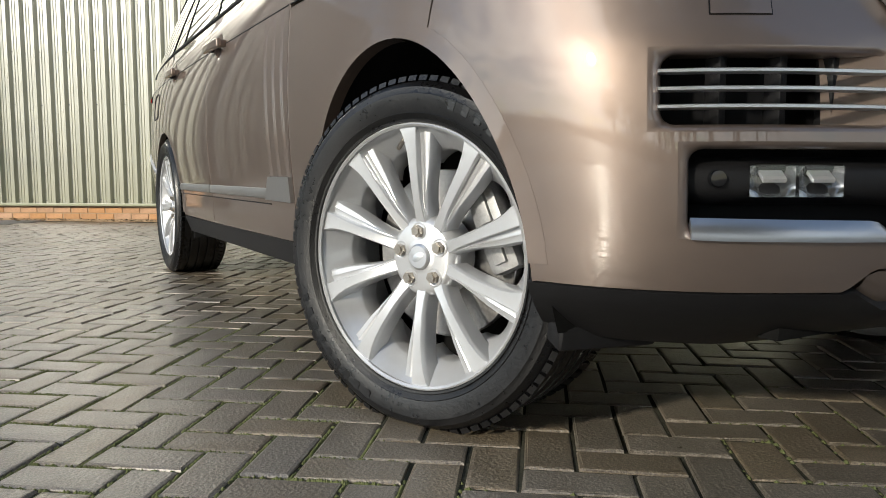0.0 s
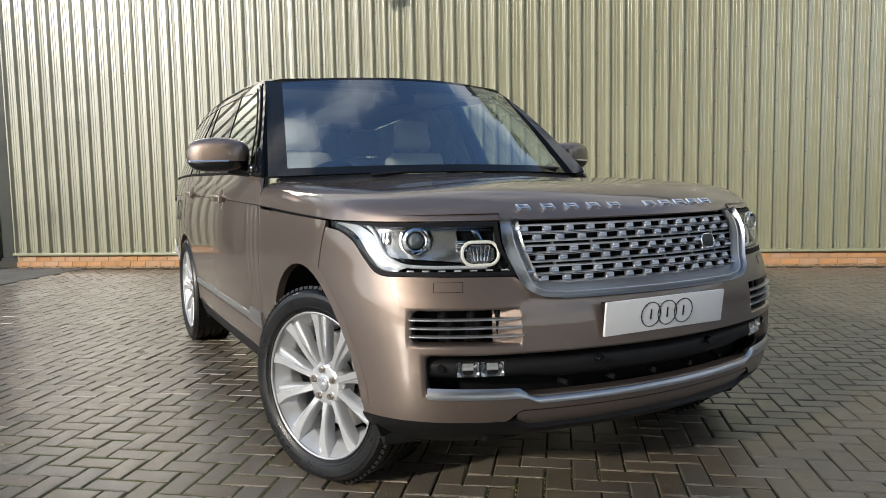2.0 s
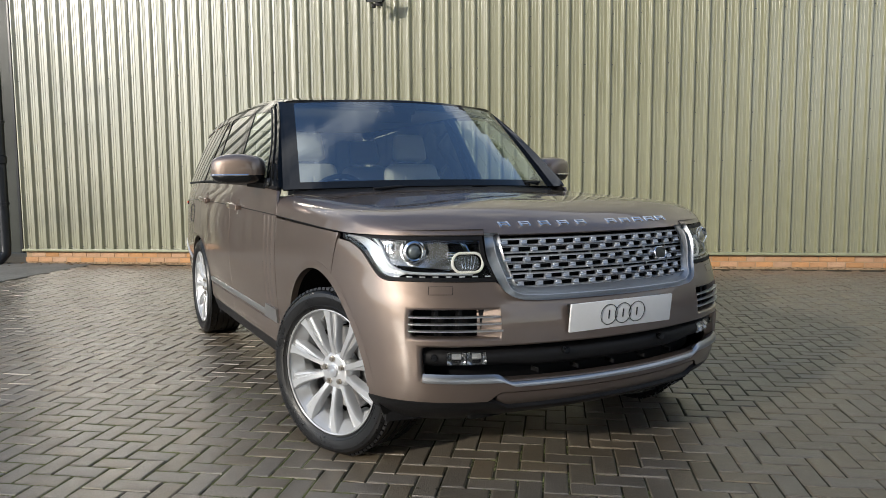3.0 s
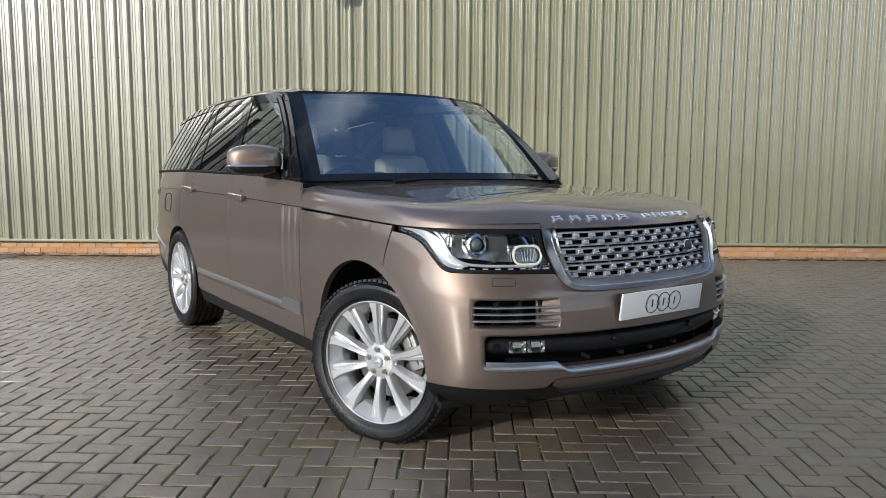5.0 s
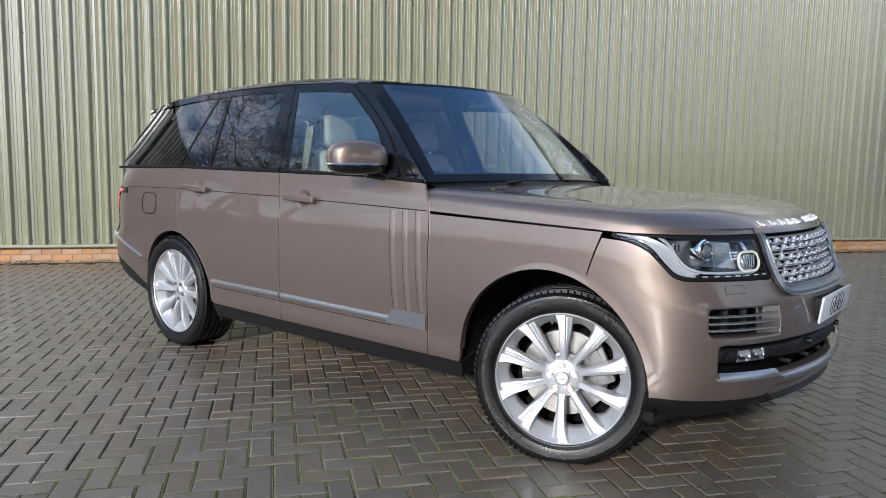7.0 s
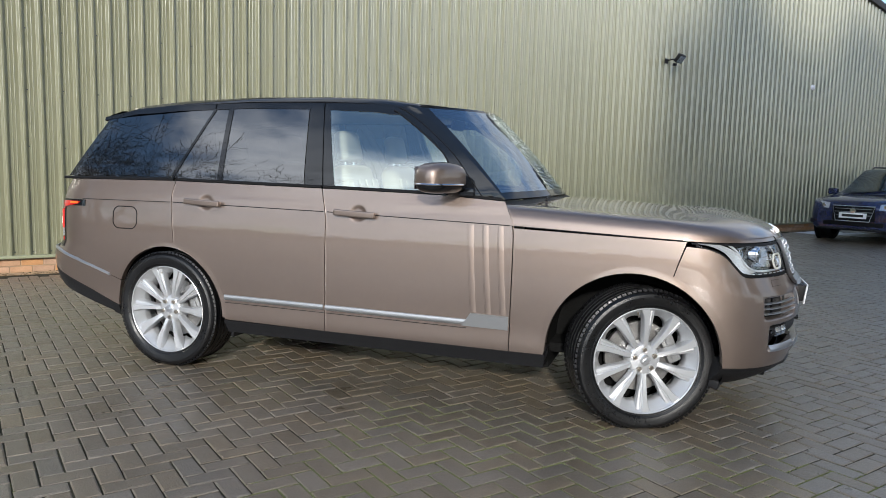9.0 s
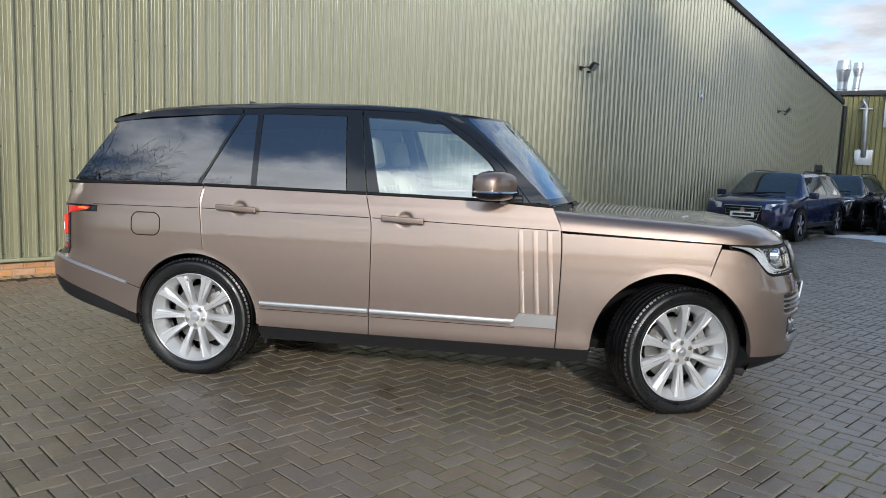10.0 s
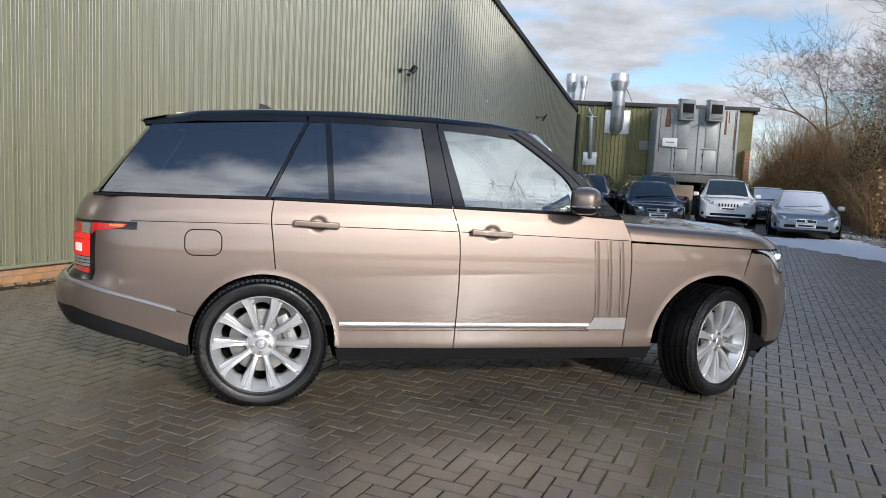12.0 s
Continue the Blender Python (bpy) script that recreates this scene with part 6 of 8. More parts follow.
# ---- mirrors, tail, small outside parts ----
def build_mirror(s):
    c = Vector((-1.075, s * 1.060, 1.258))
    bm = bmesh.new()
    bmesh.ops.create_uvsphere(bm, u_segments=40, v_segments=24, radius=1)
    for v in bm.verts:
        x, y, z = v.co
        e = 0.62
        sg = lambda k: math.copysign(abs(k) ** e, k)
        X, Y, Z = sg(x) * 0.108, sg(y) * 0.146, sg(z) * 0.080
        if X < 0:
            X *= 0.62                       # flat towards the back, where the glass sits
        Z += (0.008 if Z > 0 else 0) * (1 - abs(Y) / 0.146)
        v.co = (X, Y, Z)
    yaw = Matrix.Rotation(radians(26 * s), 4, 'Z')
    shifted(bm, Matrix.Translation(c) @ yaw)
    cap_b, low_b = bm, bm.copy()
    cut = c + Vector((0, 0, -0.030))
    bmesh.ops.bisect_plane(cap_b, geom=cap_b.verts[:] + cap_b.edges[:] + cap_b.faces[:], plane_co=cut, plane_no=(0, 0, 1), clear_inner=True)
    bmesh.ops.bisect_plane(low_b, geom=low_b.verts[:] + low_b.edges[:] + low_b.faces[:], plane_co=cut, plane_no=(0, 0, 1), clear_outer=True)
    head = part("door_mirror", cap_b, PAINT, DOORS[s][0], "bronze door mirror with black base", 50)
    part("mirror_base", low_b, BLACK_GLOSS, head, "", 50)
    # bright indicator strip round the outer side
    pts = []
    for a in np.linspace(-20, 150, 18):
        ca, sa = math.cos(radians(a)), math.sin(radians(a))
        X, Y = math.copysign(abs(ca) ** 0.62, ca) * 0.109 * (0.62 if ca < 0 else 1), math.copysign(abs(sa) ** 0.62, sa) * 0.147
        pts.append(tuple((Matrix.Translation(c) @ yaw @ Vector((X, s * Y, -0.030)))))
    part("indicator_strip", tube(pts, 0.0055, 6), CHROME, head, "bright indicator strip")
    g = block(0.004, 0.235, 0.120, 0.001, (-0.066, 0, 0.002))
    part("mirror_glass", shifted(g, Matrix.Translation(c) @ yaw), CHROME, head, "mirror glass")
    part("mirror_arm", joined(tube([(-0.99, s * 0.885, 1.172), (-1.02, s * 0.94, 1.184), (-1.05, s * 1.02, 1.194)], [0.034, 0.032, 0.030], 12), block(0.15, 0.07, 0.05, 0.018, (-0.985, s * 0.915, 1.186), (0, 0, 0), 3)), BLACK_GLOSS, head, "gloss black mirror arm")


for s in (-1, 1):
    build_mirror(s)


def build_tail():
    # rear bumper: painted band with a bright strip above and black plastic below
    z_hi = lambda q: np.interp(q, [-1, 0, 0.45, 1], [0.53, 0.562, 0.688, 0.70])
    qs = np.concatenate([np.linspace(0, 1, 36), np.linspace(1, 2, 36)[1:]])
    fold = lambda q: np.where(q > 1, 2 - q, q)
    hi = np.interp(fold(qs), [0.0, 0.337, 0.45, 1], [0.556, 0.694, 0.708, 0.712])
    md = np.interp(fold(qs), [0.0, 0.37, 1], [0.377, 0.565, 0.580])
    lo = np.interp(fold(qs), [0.0, 0.37, 1], [0.302, 0.450, 0.462])
    t = np.linspace(0, 1, 8)[:, None]
    P = on_rear(np.stack([np.repeat(qs[None], 8, 0), md + (hi - md) * t], -1))
    rb = part("rear_bumper", skin(P, None, 0.05, True), PAINT, CAR, "", 40)
    # piece that runs forward to the wheel arch
    for s in (-1, 1):
        g = coons(np.array([(-3.403, 0.377), (-3.345, 0.357)]), np.array([(-3.403, 0.555), (-3.300, 0.525)]), [(-3.403, 0.377), (-3.403, 0.555)], arc(RA[0], RA[1], RA[2] + 0.001, 181, 157), 6, 8)
        panel("bumper_end", on_side(g), PAINT, rb, s, rim=0.03)
        g = coons(np.array([(-3.395, 0.300), (-3.340, 0.285)]), np.array([(-3.395, 0.371), (-3.344, 0.353)]), [(-3.395, 0.300), (-3.395, 0.371)], [(-3.340, 0.285), (-3.344, 0.353)], 6, 5)
        panel("bumper_skirt", on_side(g), BLACK, rb, s, rim=0.03)
        part("mud_flap", block(0.02, 0.24, 0.16, 0.004, (-2.47, s * 0.80, 0.30), (0, 8, 0)), BLACK, CAR)
        part("mud_flap", block(0.02, 0.22, 0.10, 0.004, (-3.345, s * 0.78, 0.33), (0, -8, 0)), BLACK, CAR)
    P = on_rear(np.stack([np.repeat(qs[None], 8, 0), lo + (md - 0.004 - lo) * t], -1))
    P[..., 0] += 0.03 * (1 - t) ** 2
    part("bumper_skirt", skin(P, None, 0.10, True), BLACK, rb, "black plastic skirt", 40)
    st = on_rear(np.stack([qs, hi + 0.004], -1)[None])[0]
    nrm = (st - np.array((-3.0, 0, 0))) * np.array((1, 1, 0))
    nrm /= np.linalg.norm(nrm, axis=1, keepdims=True)
    part("bumper_strip", strip_mesh(st - nrm * 0.006, nrm, 0.020, 0.016), SATIN, rb, "satin silver strip")
    # tailgate panel
    qs2 = np.concatenate([np.linspace(0.205, 0.5, 30), np.linspace(0.5, 1, 16)[1:], np.linspace(1, 1.5, 16)[1:], np.linspace(1.5, 1.795, 30)[1:]])
    t = np.linspace(0, 1, 14)[:, None]
    low2 = np.interp(fold(qs2), [0.205, 0.337, 0.45, 1], [0.640, 0.695, 0.700, 0.700])
    P = on_rear(np.stack([np.repeat(qs2[None], 14, 0), low2 + (1.186 - low2) * t], -1))
    P[..., :2] = np.array((-3.0, 0)) + (P[..., :2] - np.array((-3.0, 0))) * 0.9988
    part("tailgate", skin(P, None, 0.02, True), PAINT, CAR, "", 40)
    for s in (-1, 1):
        q_ = lambda q: q if s < 0 else 2 - q
        # tail lamp: upright body on the corner with a leg along the side
        def patch(q0, q1, z0, z1, lift, mat, nm, label="", rim=0.012, own=None, skew=0.0):
            G = np.stack(np.meshgrid(np.linspace(q0, q1, 14), np.linspace(z0, z1, 8)), -1)
            G[..., 1] += skew * (G[..., 0] - q0)
            G[..., 0] = q_(G[..., 0]) if s < 0 else 2 - G[..., 0]
            return part(nm, skin(on_rear(G), None, rim, s < 0, lift), mat, own or lamp, label, 40)
        lamp = None
        lamp = patch(0.300, 0.470, 0.716, 1.042, 0.004, BLACK_GLOSS, "tail_lamp", "red tail lamp in a black housing", own=CAR)
        patch(0.150, 0.305, 1.000, 1.042, 0.0045, BLACK_GLOSS, "lamp_leg", skew=0.0)
        patch(0.318, 0.365, 0.968, 1.026, 0.009, REFLECTOR, "clear_lens", rim=0.006)
        patch(0.368, 0.460, 0.968, 1.026, 0.009, RED, "red_lens")
        patch(0.322, 0.460, 0.936, 0.966, 0.010, TAIL_LIT, "lit_lens", "lit red lens")
        patch(0.322, 0.460, 0.842, 0.933, 0.009, TAIL_LIT, "lit_lens", "lit red lens")
        patch(0.362, 0.412, 0.866, 0.910, 0.012, TAIL_CORE, "lit_core", "white-hot lamp core", rim=0.003)
        for zz in (0.788, 0.806, 0.824):
            patch(0.322, 0.460, zz, zz + 0.013, 0.009, GALV, "clear_lens", rim=0.006)
        patch(0.322, 0.460, 0.738, 0.782, 0.009, RED, "red_lens")
        # tapering red leg
        G = coons([(0.195, 1.012), (0.298, 0.985), (0.312, 0.968)], [(0.182, 1.030), (0.312, 1.029)], [(0.195, 1.012), (0.182, 1.030)], [(0.312, 0.968), (0.312, 1.029)], 16, 6)
        if s > 0:
            G[..., 0] = 2 - G[..., 0]
        part("red_lens", skin(on_rear(G), None, 0.008, s < 0, 0.009), RED, lamp, "", 40)
        patch(0.195, 0.245, 1.014, 1.026, 0.011, AMBER, "amber_lens", rim=0.003)
    # fuel flap on the right rear quarter
    o = []
    for k in range(40):
        a = 2 * math.pi * k / 40
        r = 0.05
        cx, cz = 0.048 * (1 if math.cos(a) > 0 else -1), 0.021 * (1 if math.sin(a) > 0 else -1)
        o.append((-3.26 + cx + r * math.cos(a), 0.942 + cz + r * math.sin(a)))
    o = np.array(o)
    ring = np.stack([o[:, 0], -side_y(o[:, 0], o[:, 1]) - 0.0006, o[:, 1]], 1)
    part("fuel_flap_gap", tube(ring, 0.0032, 6, closed=True), SEAL, CAR)


build_tail()


def wipers():
    for y0, y1, x0, z0 in ((-0.45, 0.20, -0.63, 1.158), (0.20, 0.74, -0.68, 1.160)):
        part("wiper", tube([(x0 + 0.02, y0, z0 - 0.01), (x0 - 0.01, (y0 + y1) / 2, z0 + 0.012), (x0 - 0.09 * abs(y1), y1, z0 + 0.016)], 0.008, 8), BLACK, CAR, "black wiper")


wipers()


# ---- cabin ----
def build_cabin():
    dash = block(0.42, 1.52, 0.20, 0.05, (-1.02, 0, 1.055))
    part("dashboard", dash, TRIM, CAR, "dark dashboard")
    part("instrument_hood", block(0.16, 0.34, 0.07, 0.025, (-1.13, -0.40, 1.165)), TRIM, CAR)
    m = Matrix.Translation((-1.33, -0.40, 1.06)) @ Matrix.Rotation(radians(-62), 4, 'Y')
    pts = [(0.185 * math.cos(a), 0.185 * math.sin(a), 0) for a in np.linspace(0, 2 * math.pi, 33)[:-1]]
    sw = part("steering_wheel", shifted(tube(pts, 0.016, 10, closed=True), m), TRIM, CAR, "dark steering wheel with silver trim")
    part("spokes", shifted(joined(block(0.09, 0.36, 0.025, 0.01), block(0.18, 0.07, 0.02, 0.008, (-0.09, 0, 0))), m), TRIM, sw)
    part("boss_trim", shifted(block(0.05, 0.20, 0.03, 0.01, (0, 0, 0.008)), m), SATIN, sw)
    for y, x in ((-0.40, -1.72), (0.40, -1.72), (-0.40, -2.62), (0.40, -2.62)):
        back = block(0.17, 0.50, 0.66, 0.07, (x - 0.13, y, 0.99), (0, -14, 0), 4, (0.85, 0.82))
        seat = part("seat", back, CREAM, CAR, "cream leather seat")
        part("cushion", block(0.54, 0.52, 0.18, 0.06, (x + 0.14, y, 0.62), (0, -5, 0), 4), CREAM, seat)
        part("headrest", block(0.10, 0.27, 0.20, 0.045, (x - 0.225, y, 1.435), (0, -10, 0), 4, (0.9, 0.85)), CREAM, seat)
        for dy in (-0.06, 0.06):
            part("headrest_post", tube([(x - 0.205, y + dy, 1.27), (x - 0.22, y + dy, 1.38)], 0.007, 8), CHROME, seat)
        for dy in (-0.15, -0.05, 0.05, 0.15):
            part("seat_flute", block(0.03, 0.085, 0.44, 0.012, (x - 0.052, y + dy, 1.01), (0, -14, 0)), CREAM, seat)
    part("centre_console", block(1.1, 0.24, 0.32, 0.04, (-1.55, 0, 0.62)), TRIM, CAR)
    part("rear_view_mirror", block(0.03, 0.24, 0.07, 0.02, (-1.32, 0, 1.60), (0, 12, 0)), TRIM, CAR)
    part("sensor_pod", block(0.10, 0.16, 0.07, 0.02, (-1.20, 0, 1.655), (0, 25, 0)), TRIM, CAR)
    for s in (-1, 1):
        for x0, x1, own in ((-1.80, -0.90, DOORS[s][0]), (-2.85, -1.83, DOORS[s][1])):
            part("door_card", block(x1 - x0, 0.05, 0.66, 0.02, ((x0 + x1) / 2, s * 0.845, 0.78)), CREAM if x0 > -2 else TRIM, own, "cream door card" if x0 > -2 else "")
    part("load_cover", block(1.0, 1.4, 0.03, 0.01, (-3.35, 0, 1.12)), TRIM, CAR)
    part("headlining", block(2.0, 1.30, 0.02, 0.01, (-2.45, 0, 1.655)), CREAM, CAR, "cream headlining")


build_cabin()


# ---- things on and beside the warehouse ----
def floodlight(u, z):
    base = wall_frame(u, -0.036, z)
    th = tagged(empty("floodlight", base), "small black floodlight on a wall bracket", "lamp", "wall floodlights")
    part("bracket", tube([(0, 0.0, 0), (0, -0.16, 0.02), (0, -0.24, -0.02)], 0.012, 8), BLACK, th)
    part("wall_plate", block(0.09, 0.02, 0.09, 0.004, (0, -0.01, 0)), BLACK, th)
    part("lamp_body", block(0.24, 0.07, 0.17, 0.015, (0.02, -0.30, 0.02), (38, 0, 12)), BLACK, th)
    part("lamp_glass", block(0.20, 0.006, 0.13, 0.002, (0.02, -0.331, -0.005), (38, 0, 12)), GALV, th)
    part("sensor", block(0.05, 0.07, 0.05, 0.01, (-0.02, -0.22, -0.09)), BLACK, th)


for u, z in ((-2.0, 3.60), (7.98, 3.46), (18.6, 3.42)):
    floodlight(u, z)

sen = tagged(empty("wall_sensor", wall_frame(13.38, -0.036, 3.41)), "small white round sensor on green cladding", "sensor")
part("sensor_body", lathe([(0, 0.05), (0.045, 0.045), (0.06, 0.02), (0.06, 0)], 20, Matrix.Rotation(radians(90), 4, 'X')), WHITE, sen)

hatch = tagged(empty("wall_vent", wall_frame(22.7, -0.037, 1.62)), "dark square vent opening in the cladding", "vent")
part("vent_frame", block(0.70, 0.05, 0.55, 0.01), DARK_TRIM, hatch)
part("vent_flap", block(0.62, 0.02, 0.47, 0.004, (0, -0.03, 0), (-8, 0, 0)), SEAL, hatch)


def drainpipe(u, top, r=0.075):
    th = tagged(empty("drainpipe", wall_frame(u, -0.10, 0)), "black round drainpipe down the wall corner", "pipe", "drainpipes")
    part("pipe", tube([(0, 0, top), (0, 0, 0.30), (0, -0.01, 0.16), (-0.05, -0.10, 0.05), (-0.08, -0.15, 0.03)], r, 14), PIPE, th)
    for z in (0.9, 2.1, 3.3):
        part("pipe_clip", lathe([(r + 0.004, -0.02), (r + 0.012, -0.018), (r + 0.012, 0.018), (r + 0.004, 0.02)], 16, Matrix.Translation((0, 0, z))), PIPE, th)
    part("pipe_collar", lathe([(r, -0.06), (r + 0.014, -0.05), (r + 0.014, 0.05), (r, 0.06)], 16, Matrix.Translation((0, 0, 1.55))), PIPE, th)


drainpipe(U0 - 0.22, 4.0)
drainpipe(U1 + 0.14, 4.1)

west = tagged(empty("wall_west", wall_frame(U0 - 4.0, 1.6, 0)), "dark ribbed wall set back beside the warehouse", "wall", kind="structure")
part("dark_sheet", block(7.8, 0.15, 5.2, 0.01, (0, 0, 2.6)), DARK_TRIM, west)
for k in range(26):
    part("dark_rib", block(0.05, 0.04, 5.2, 0.005, (-3.8 + 0.3 * k, -0.09, 2.6)), PIPE, west)

# screws of the cladding, in rows
def fasteners():
    rnd = random.Random(2)
    v, f = [], []
    for k in range(int((U1 - U0) / PITCH)):
        for z in (0.262, 1.42, 2.05, 2.7, 3.35, 4.0):
            if z > 0.3 and (k + int(z * 3)) % 2:
                continue
            if z > roof_z(U0 + k * PITCH) - 0.2:
                continue
            u, b = U0 + k * PITCH + 0.075, len(v)
            zz = z + (rnd.uniform(-0.01, 0.01))
            v += [(u + 0.008 * math.cos(a), -0.006, zz + 0.008 * math.sin(a)) for a in np.linspace(0, 2 * math.pi, 7)[:-1]] + [(u, -0.010, zz)]
            f += [(b + i, b + (i + 1) % 6, b + 6) for i in range(6)]
    o = part("fasteners", (v, f), PIPE, WALL)
    o["kind"] = "stuff"


fasteners()


# ---- the building at the end of the yard ----
END_M = Matrix.Translation((9.5, 26.3, 0)) @ Matrix.Rotation(radians(-18), 4, 'Z')


def end_building():
    th = tagged(empty("factory_building", END_M), "low olive clad factory building with a dark flat roof", "building")
    v, f = rib_sheet(0.0, 9.0, lambda u: 4.72, 0.0)
    part("wall", (np.array(v) - np.array((2.0, 0, 0)) * 1.0, f), CLADDING_OLD, th, sharp=20)
    part("core", block(10.6, 9.0, 4.7, 0, (3.35, 4.55, 2.35)), CLADDING_OLD, th, sharp=0)
    part("roof", block(11.0, 9.3, 0.18, 0.02, (3.35, 4.5, 4.82)), ROOF_DARK, th)
    part("verge", block(0.12, 9.2, 0.30, 0.02, (8.72, 4.5, 4.75)), ROOF_DARK, th)
    part("side_panel", block(0.10, 3.0, 2.6, 0.02, (8.70, 2.2, 3.3)), YELLOW, th, "faded yellow side panel")
    pier = part("pier", block(0.22, 0.30, 2.98, 0.01, (8.42, -0.12, 1.49)), CONCRETE, th, "brick corner pier")
    for k in range(39):
        part("brick", block(0.236, 0.32, 0.064, 0.003, (8.42 + 0.004 * (k % 2), -0.14, 0.04 + 0.0755 * k)), BRICK, pier)
    return th


YELLOW = material("faded_yellow_sheet", (0.52, 0.36, 0.10), 0.6, vary=0.15, vscale=2)
end_building()


def chimney(x, y, z0, z1, r, cone, lean=0.0, plate=None, elbow=False):
    th = tagged(empty("flue", END_M @ Matrix.Translation((x, y, 0))), "galvanised steel flue with a conical cowl", "flue", "roof flues")
    zc = z1 - cone
    if elbow:
        part("pipe", tube([(0, 0.30, z0 + 0.12), (0, 0.05, z0 + 0.10), (0, -0.22, z0 + 0.22), (0, -0.33, z0 + 0.50), (0, -0.35, zc)], r, 20), GALV, th)
        off = -0.35
        part("wall_plate", block(1.10, 0.03, 1.05, 0.005, (0.05, -0.05, z0 + 0.42)), GALV, th)
    else:
        part("pipe", tube([(0, 0, z0), (lean, 0, zc)], r, 18), GALV, th)
        off = 0
    part("cowl", lathe([(r, 0), (r * 1.02, 0.03), (r * 1.45, cone * 0.55), (r * 1.45, cone * 0.62), (r * 1.25, cone), (r * 1.15, cone), (r * 1.15, cone * 0.7)], 24, Matrix.Translation((lean, off, zc))), GALV, th)
    for z in (z0 + 0.6, (z0 + zc) / 2 + 0.2):
        part("seam", lathe([(r, -0.015), (r + 0.010, 0), (r, 0.015)], 20, Matrix.Translation((lean * (z - z0) / max(zc - z0, 0.1), off, z))), GALV, th)


chimney(0.62, 1.2, 4.4, 6.25, 0.19, 0.85)
chimney(1.02, 0.5, 4.2, 6.05, 0.13, 0.55, lean=0.10)
chimney(2.62, 0.0, 3.6, 6.12, 0.29, 0.80, elbow=True)
vp = tagged(empty("wall_flue", END_M @ Matrix.Translation((1.55, -0.12, 0))), "thin galvanised pipe down to a wall plate", "flue")
part("pipe", tube([(-0.25, 0.3, 4.25), (-0.1, -0.02, 4.55), (-0.06, -0.04, 4.2), (0.0, -0.04, 2.6), (0.0, 0.08, 2.35)], 0.10, 12), GALV, vp)
part("wall_plate", block(0.62, 0.03, 0.60, 0.005, (0, 0.06, 2.32)), GALV, vp)
part("flange", block(0.45, 0.22, 0.03, 0.005, (-0.05, -0.02, 4.20)), GALV, vp)
wire = tagged(empty("stay_wire", END_M), "thin steel stay wire between roof and flue", "wire")
part("wire", tube([(2.9, -0.3, 5.6), (3.6, 1.5, 4.92)], 0.012, 6), PIPE, wire)


def plant_box():
    """The grey steel plant container raised beside the wall."""
    th = tagged(empty("plant_container", END_M @ Matrix.Translation((5.85, -1.2, 0))), "grey steel plant container with rust streaks on a raised frame", "container")
    part("body", block(3.45, 1.5, 2.85, 0.02, (0, 0.4, 3.18)), CONTAINER, th)
    for x in (-1.66, -0.95, 0.1, 1.0, 1.66):
        part("post", block(0.09, 0.06, 2.80, 0.01, (x, -0.37, 3.18)), CONTAINER, th)
    for x, z, w, h in ((-1.24, 4.18, 0.24, 0.80), (-1.56, 3.6, 0.05, 1.8), (1.18, 4.05, 0.10, 1.0), (1.30, 4.30, 0.05, 0.5), (1.56, 3.7, 0.05, 1.6), (0.30, 4.3, 0.05, 0.4)):
        part("rust_streak", block(w, 0.008, h, 0.003, (x, -0.355, z), (0, 0, 0), 2, (0.6, 1)), RUST, th)
    for x, z, a in ((-0.12, 3.86, 30), (0.02, 3.92, 24), (0.12, 3.98, 34)):
        part("paint_mark", block(0.20, 0.006, 0.05, 0.002, (x, -0.384, z), (0, -a, 0)), MARK_BLUE, th, "faded blue paint mark")
    part("beam", block(3.6, 1.4, 0.30, 0.02, (0.05, 0.35, 1.62)), CONCRETE, th)
    part("lower_rail", block(3.5, 0.10, 0.06, 0.01, (0, -0.40, 1.86)), CONTAINER, th)
    for x in (-0.60, 0.58):
        part("door", block(0.50, 0.03, 0.92, 0.01, (x, -0.372, 2.40)), GALV_DARK, th, "grey access door")
        part("door_track", block(0.72, 0.05, 0.035, 0.005, (x, -0.39, 2.92)), CONTAINER, th)
        for dz in (-0.25, 0.25):
            part("hinge", block(0.03, 0.03, 0.14, 0.004, (x - 0.27, -0.40, 2.40 + dz)), PIPE, th)
        part("upper_hatch", block(0.46, 0.025, 0.95, 0.01, (x + 0.02, -0.37, 3.45)), GALV_DARK, th)
        un = part("extract_unit", block(0.60, 0.62, 0.85, 0.02, (x + 0.05, -0.55, 4.50)), CONTAINER, th, "grey extract fan unit with louvres")
        part("louvre_opening", block(0.46, 0.02, 0.42, 0.005, (x + 0.05, -0.865, 4.55)), SEAL, un)
        for k in range(5):
            part("louvre", block(0.50, 0.05, 0.015, 0.003, (x + 0.05, -0.875, 4.16 + 0.05 * k), (35, 0, 0)), CONTAINER, un)
        part("cap", block(0.66, 0.68, 0.06, 0.01, (x + 0.05, -0.55, 4.95)), SNOW, un)
    for x in (-1.5, -0.5, 0.6, 1.5):
        part("leg", block(0.16, 0.16, 1.47, 0.01, (x, 0.3, 0.735)), CONCRETE, th)
    # black sheet stands in for the shade under the raised container
    part("bay_shade_sheet", block(3.2, 0.1, 1.45, 0, (0, 0.9, 0.73)), SEAL, th, sharp=0)


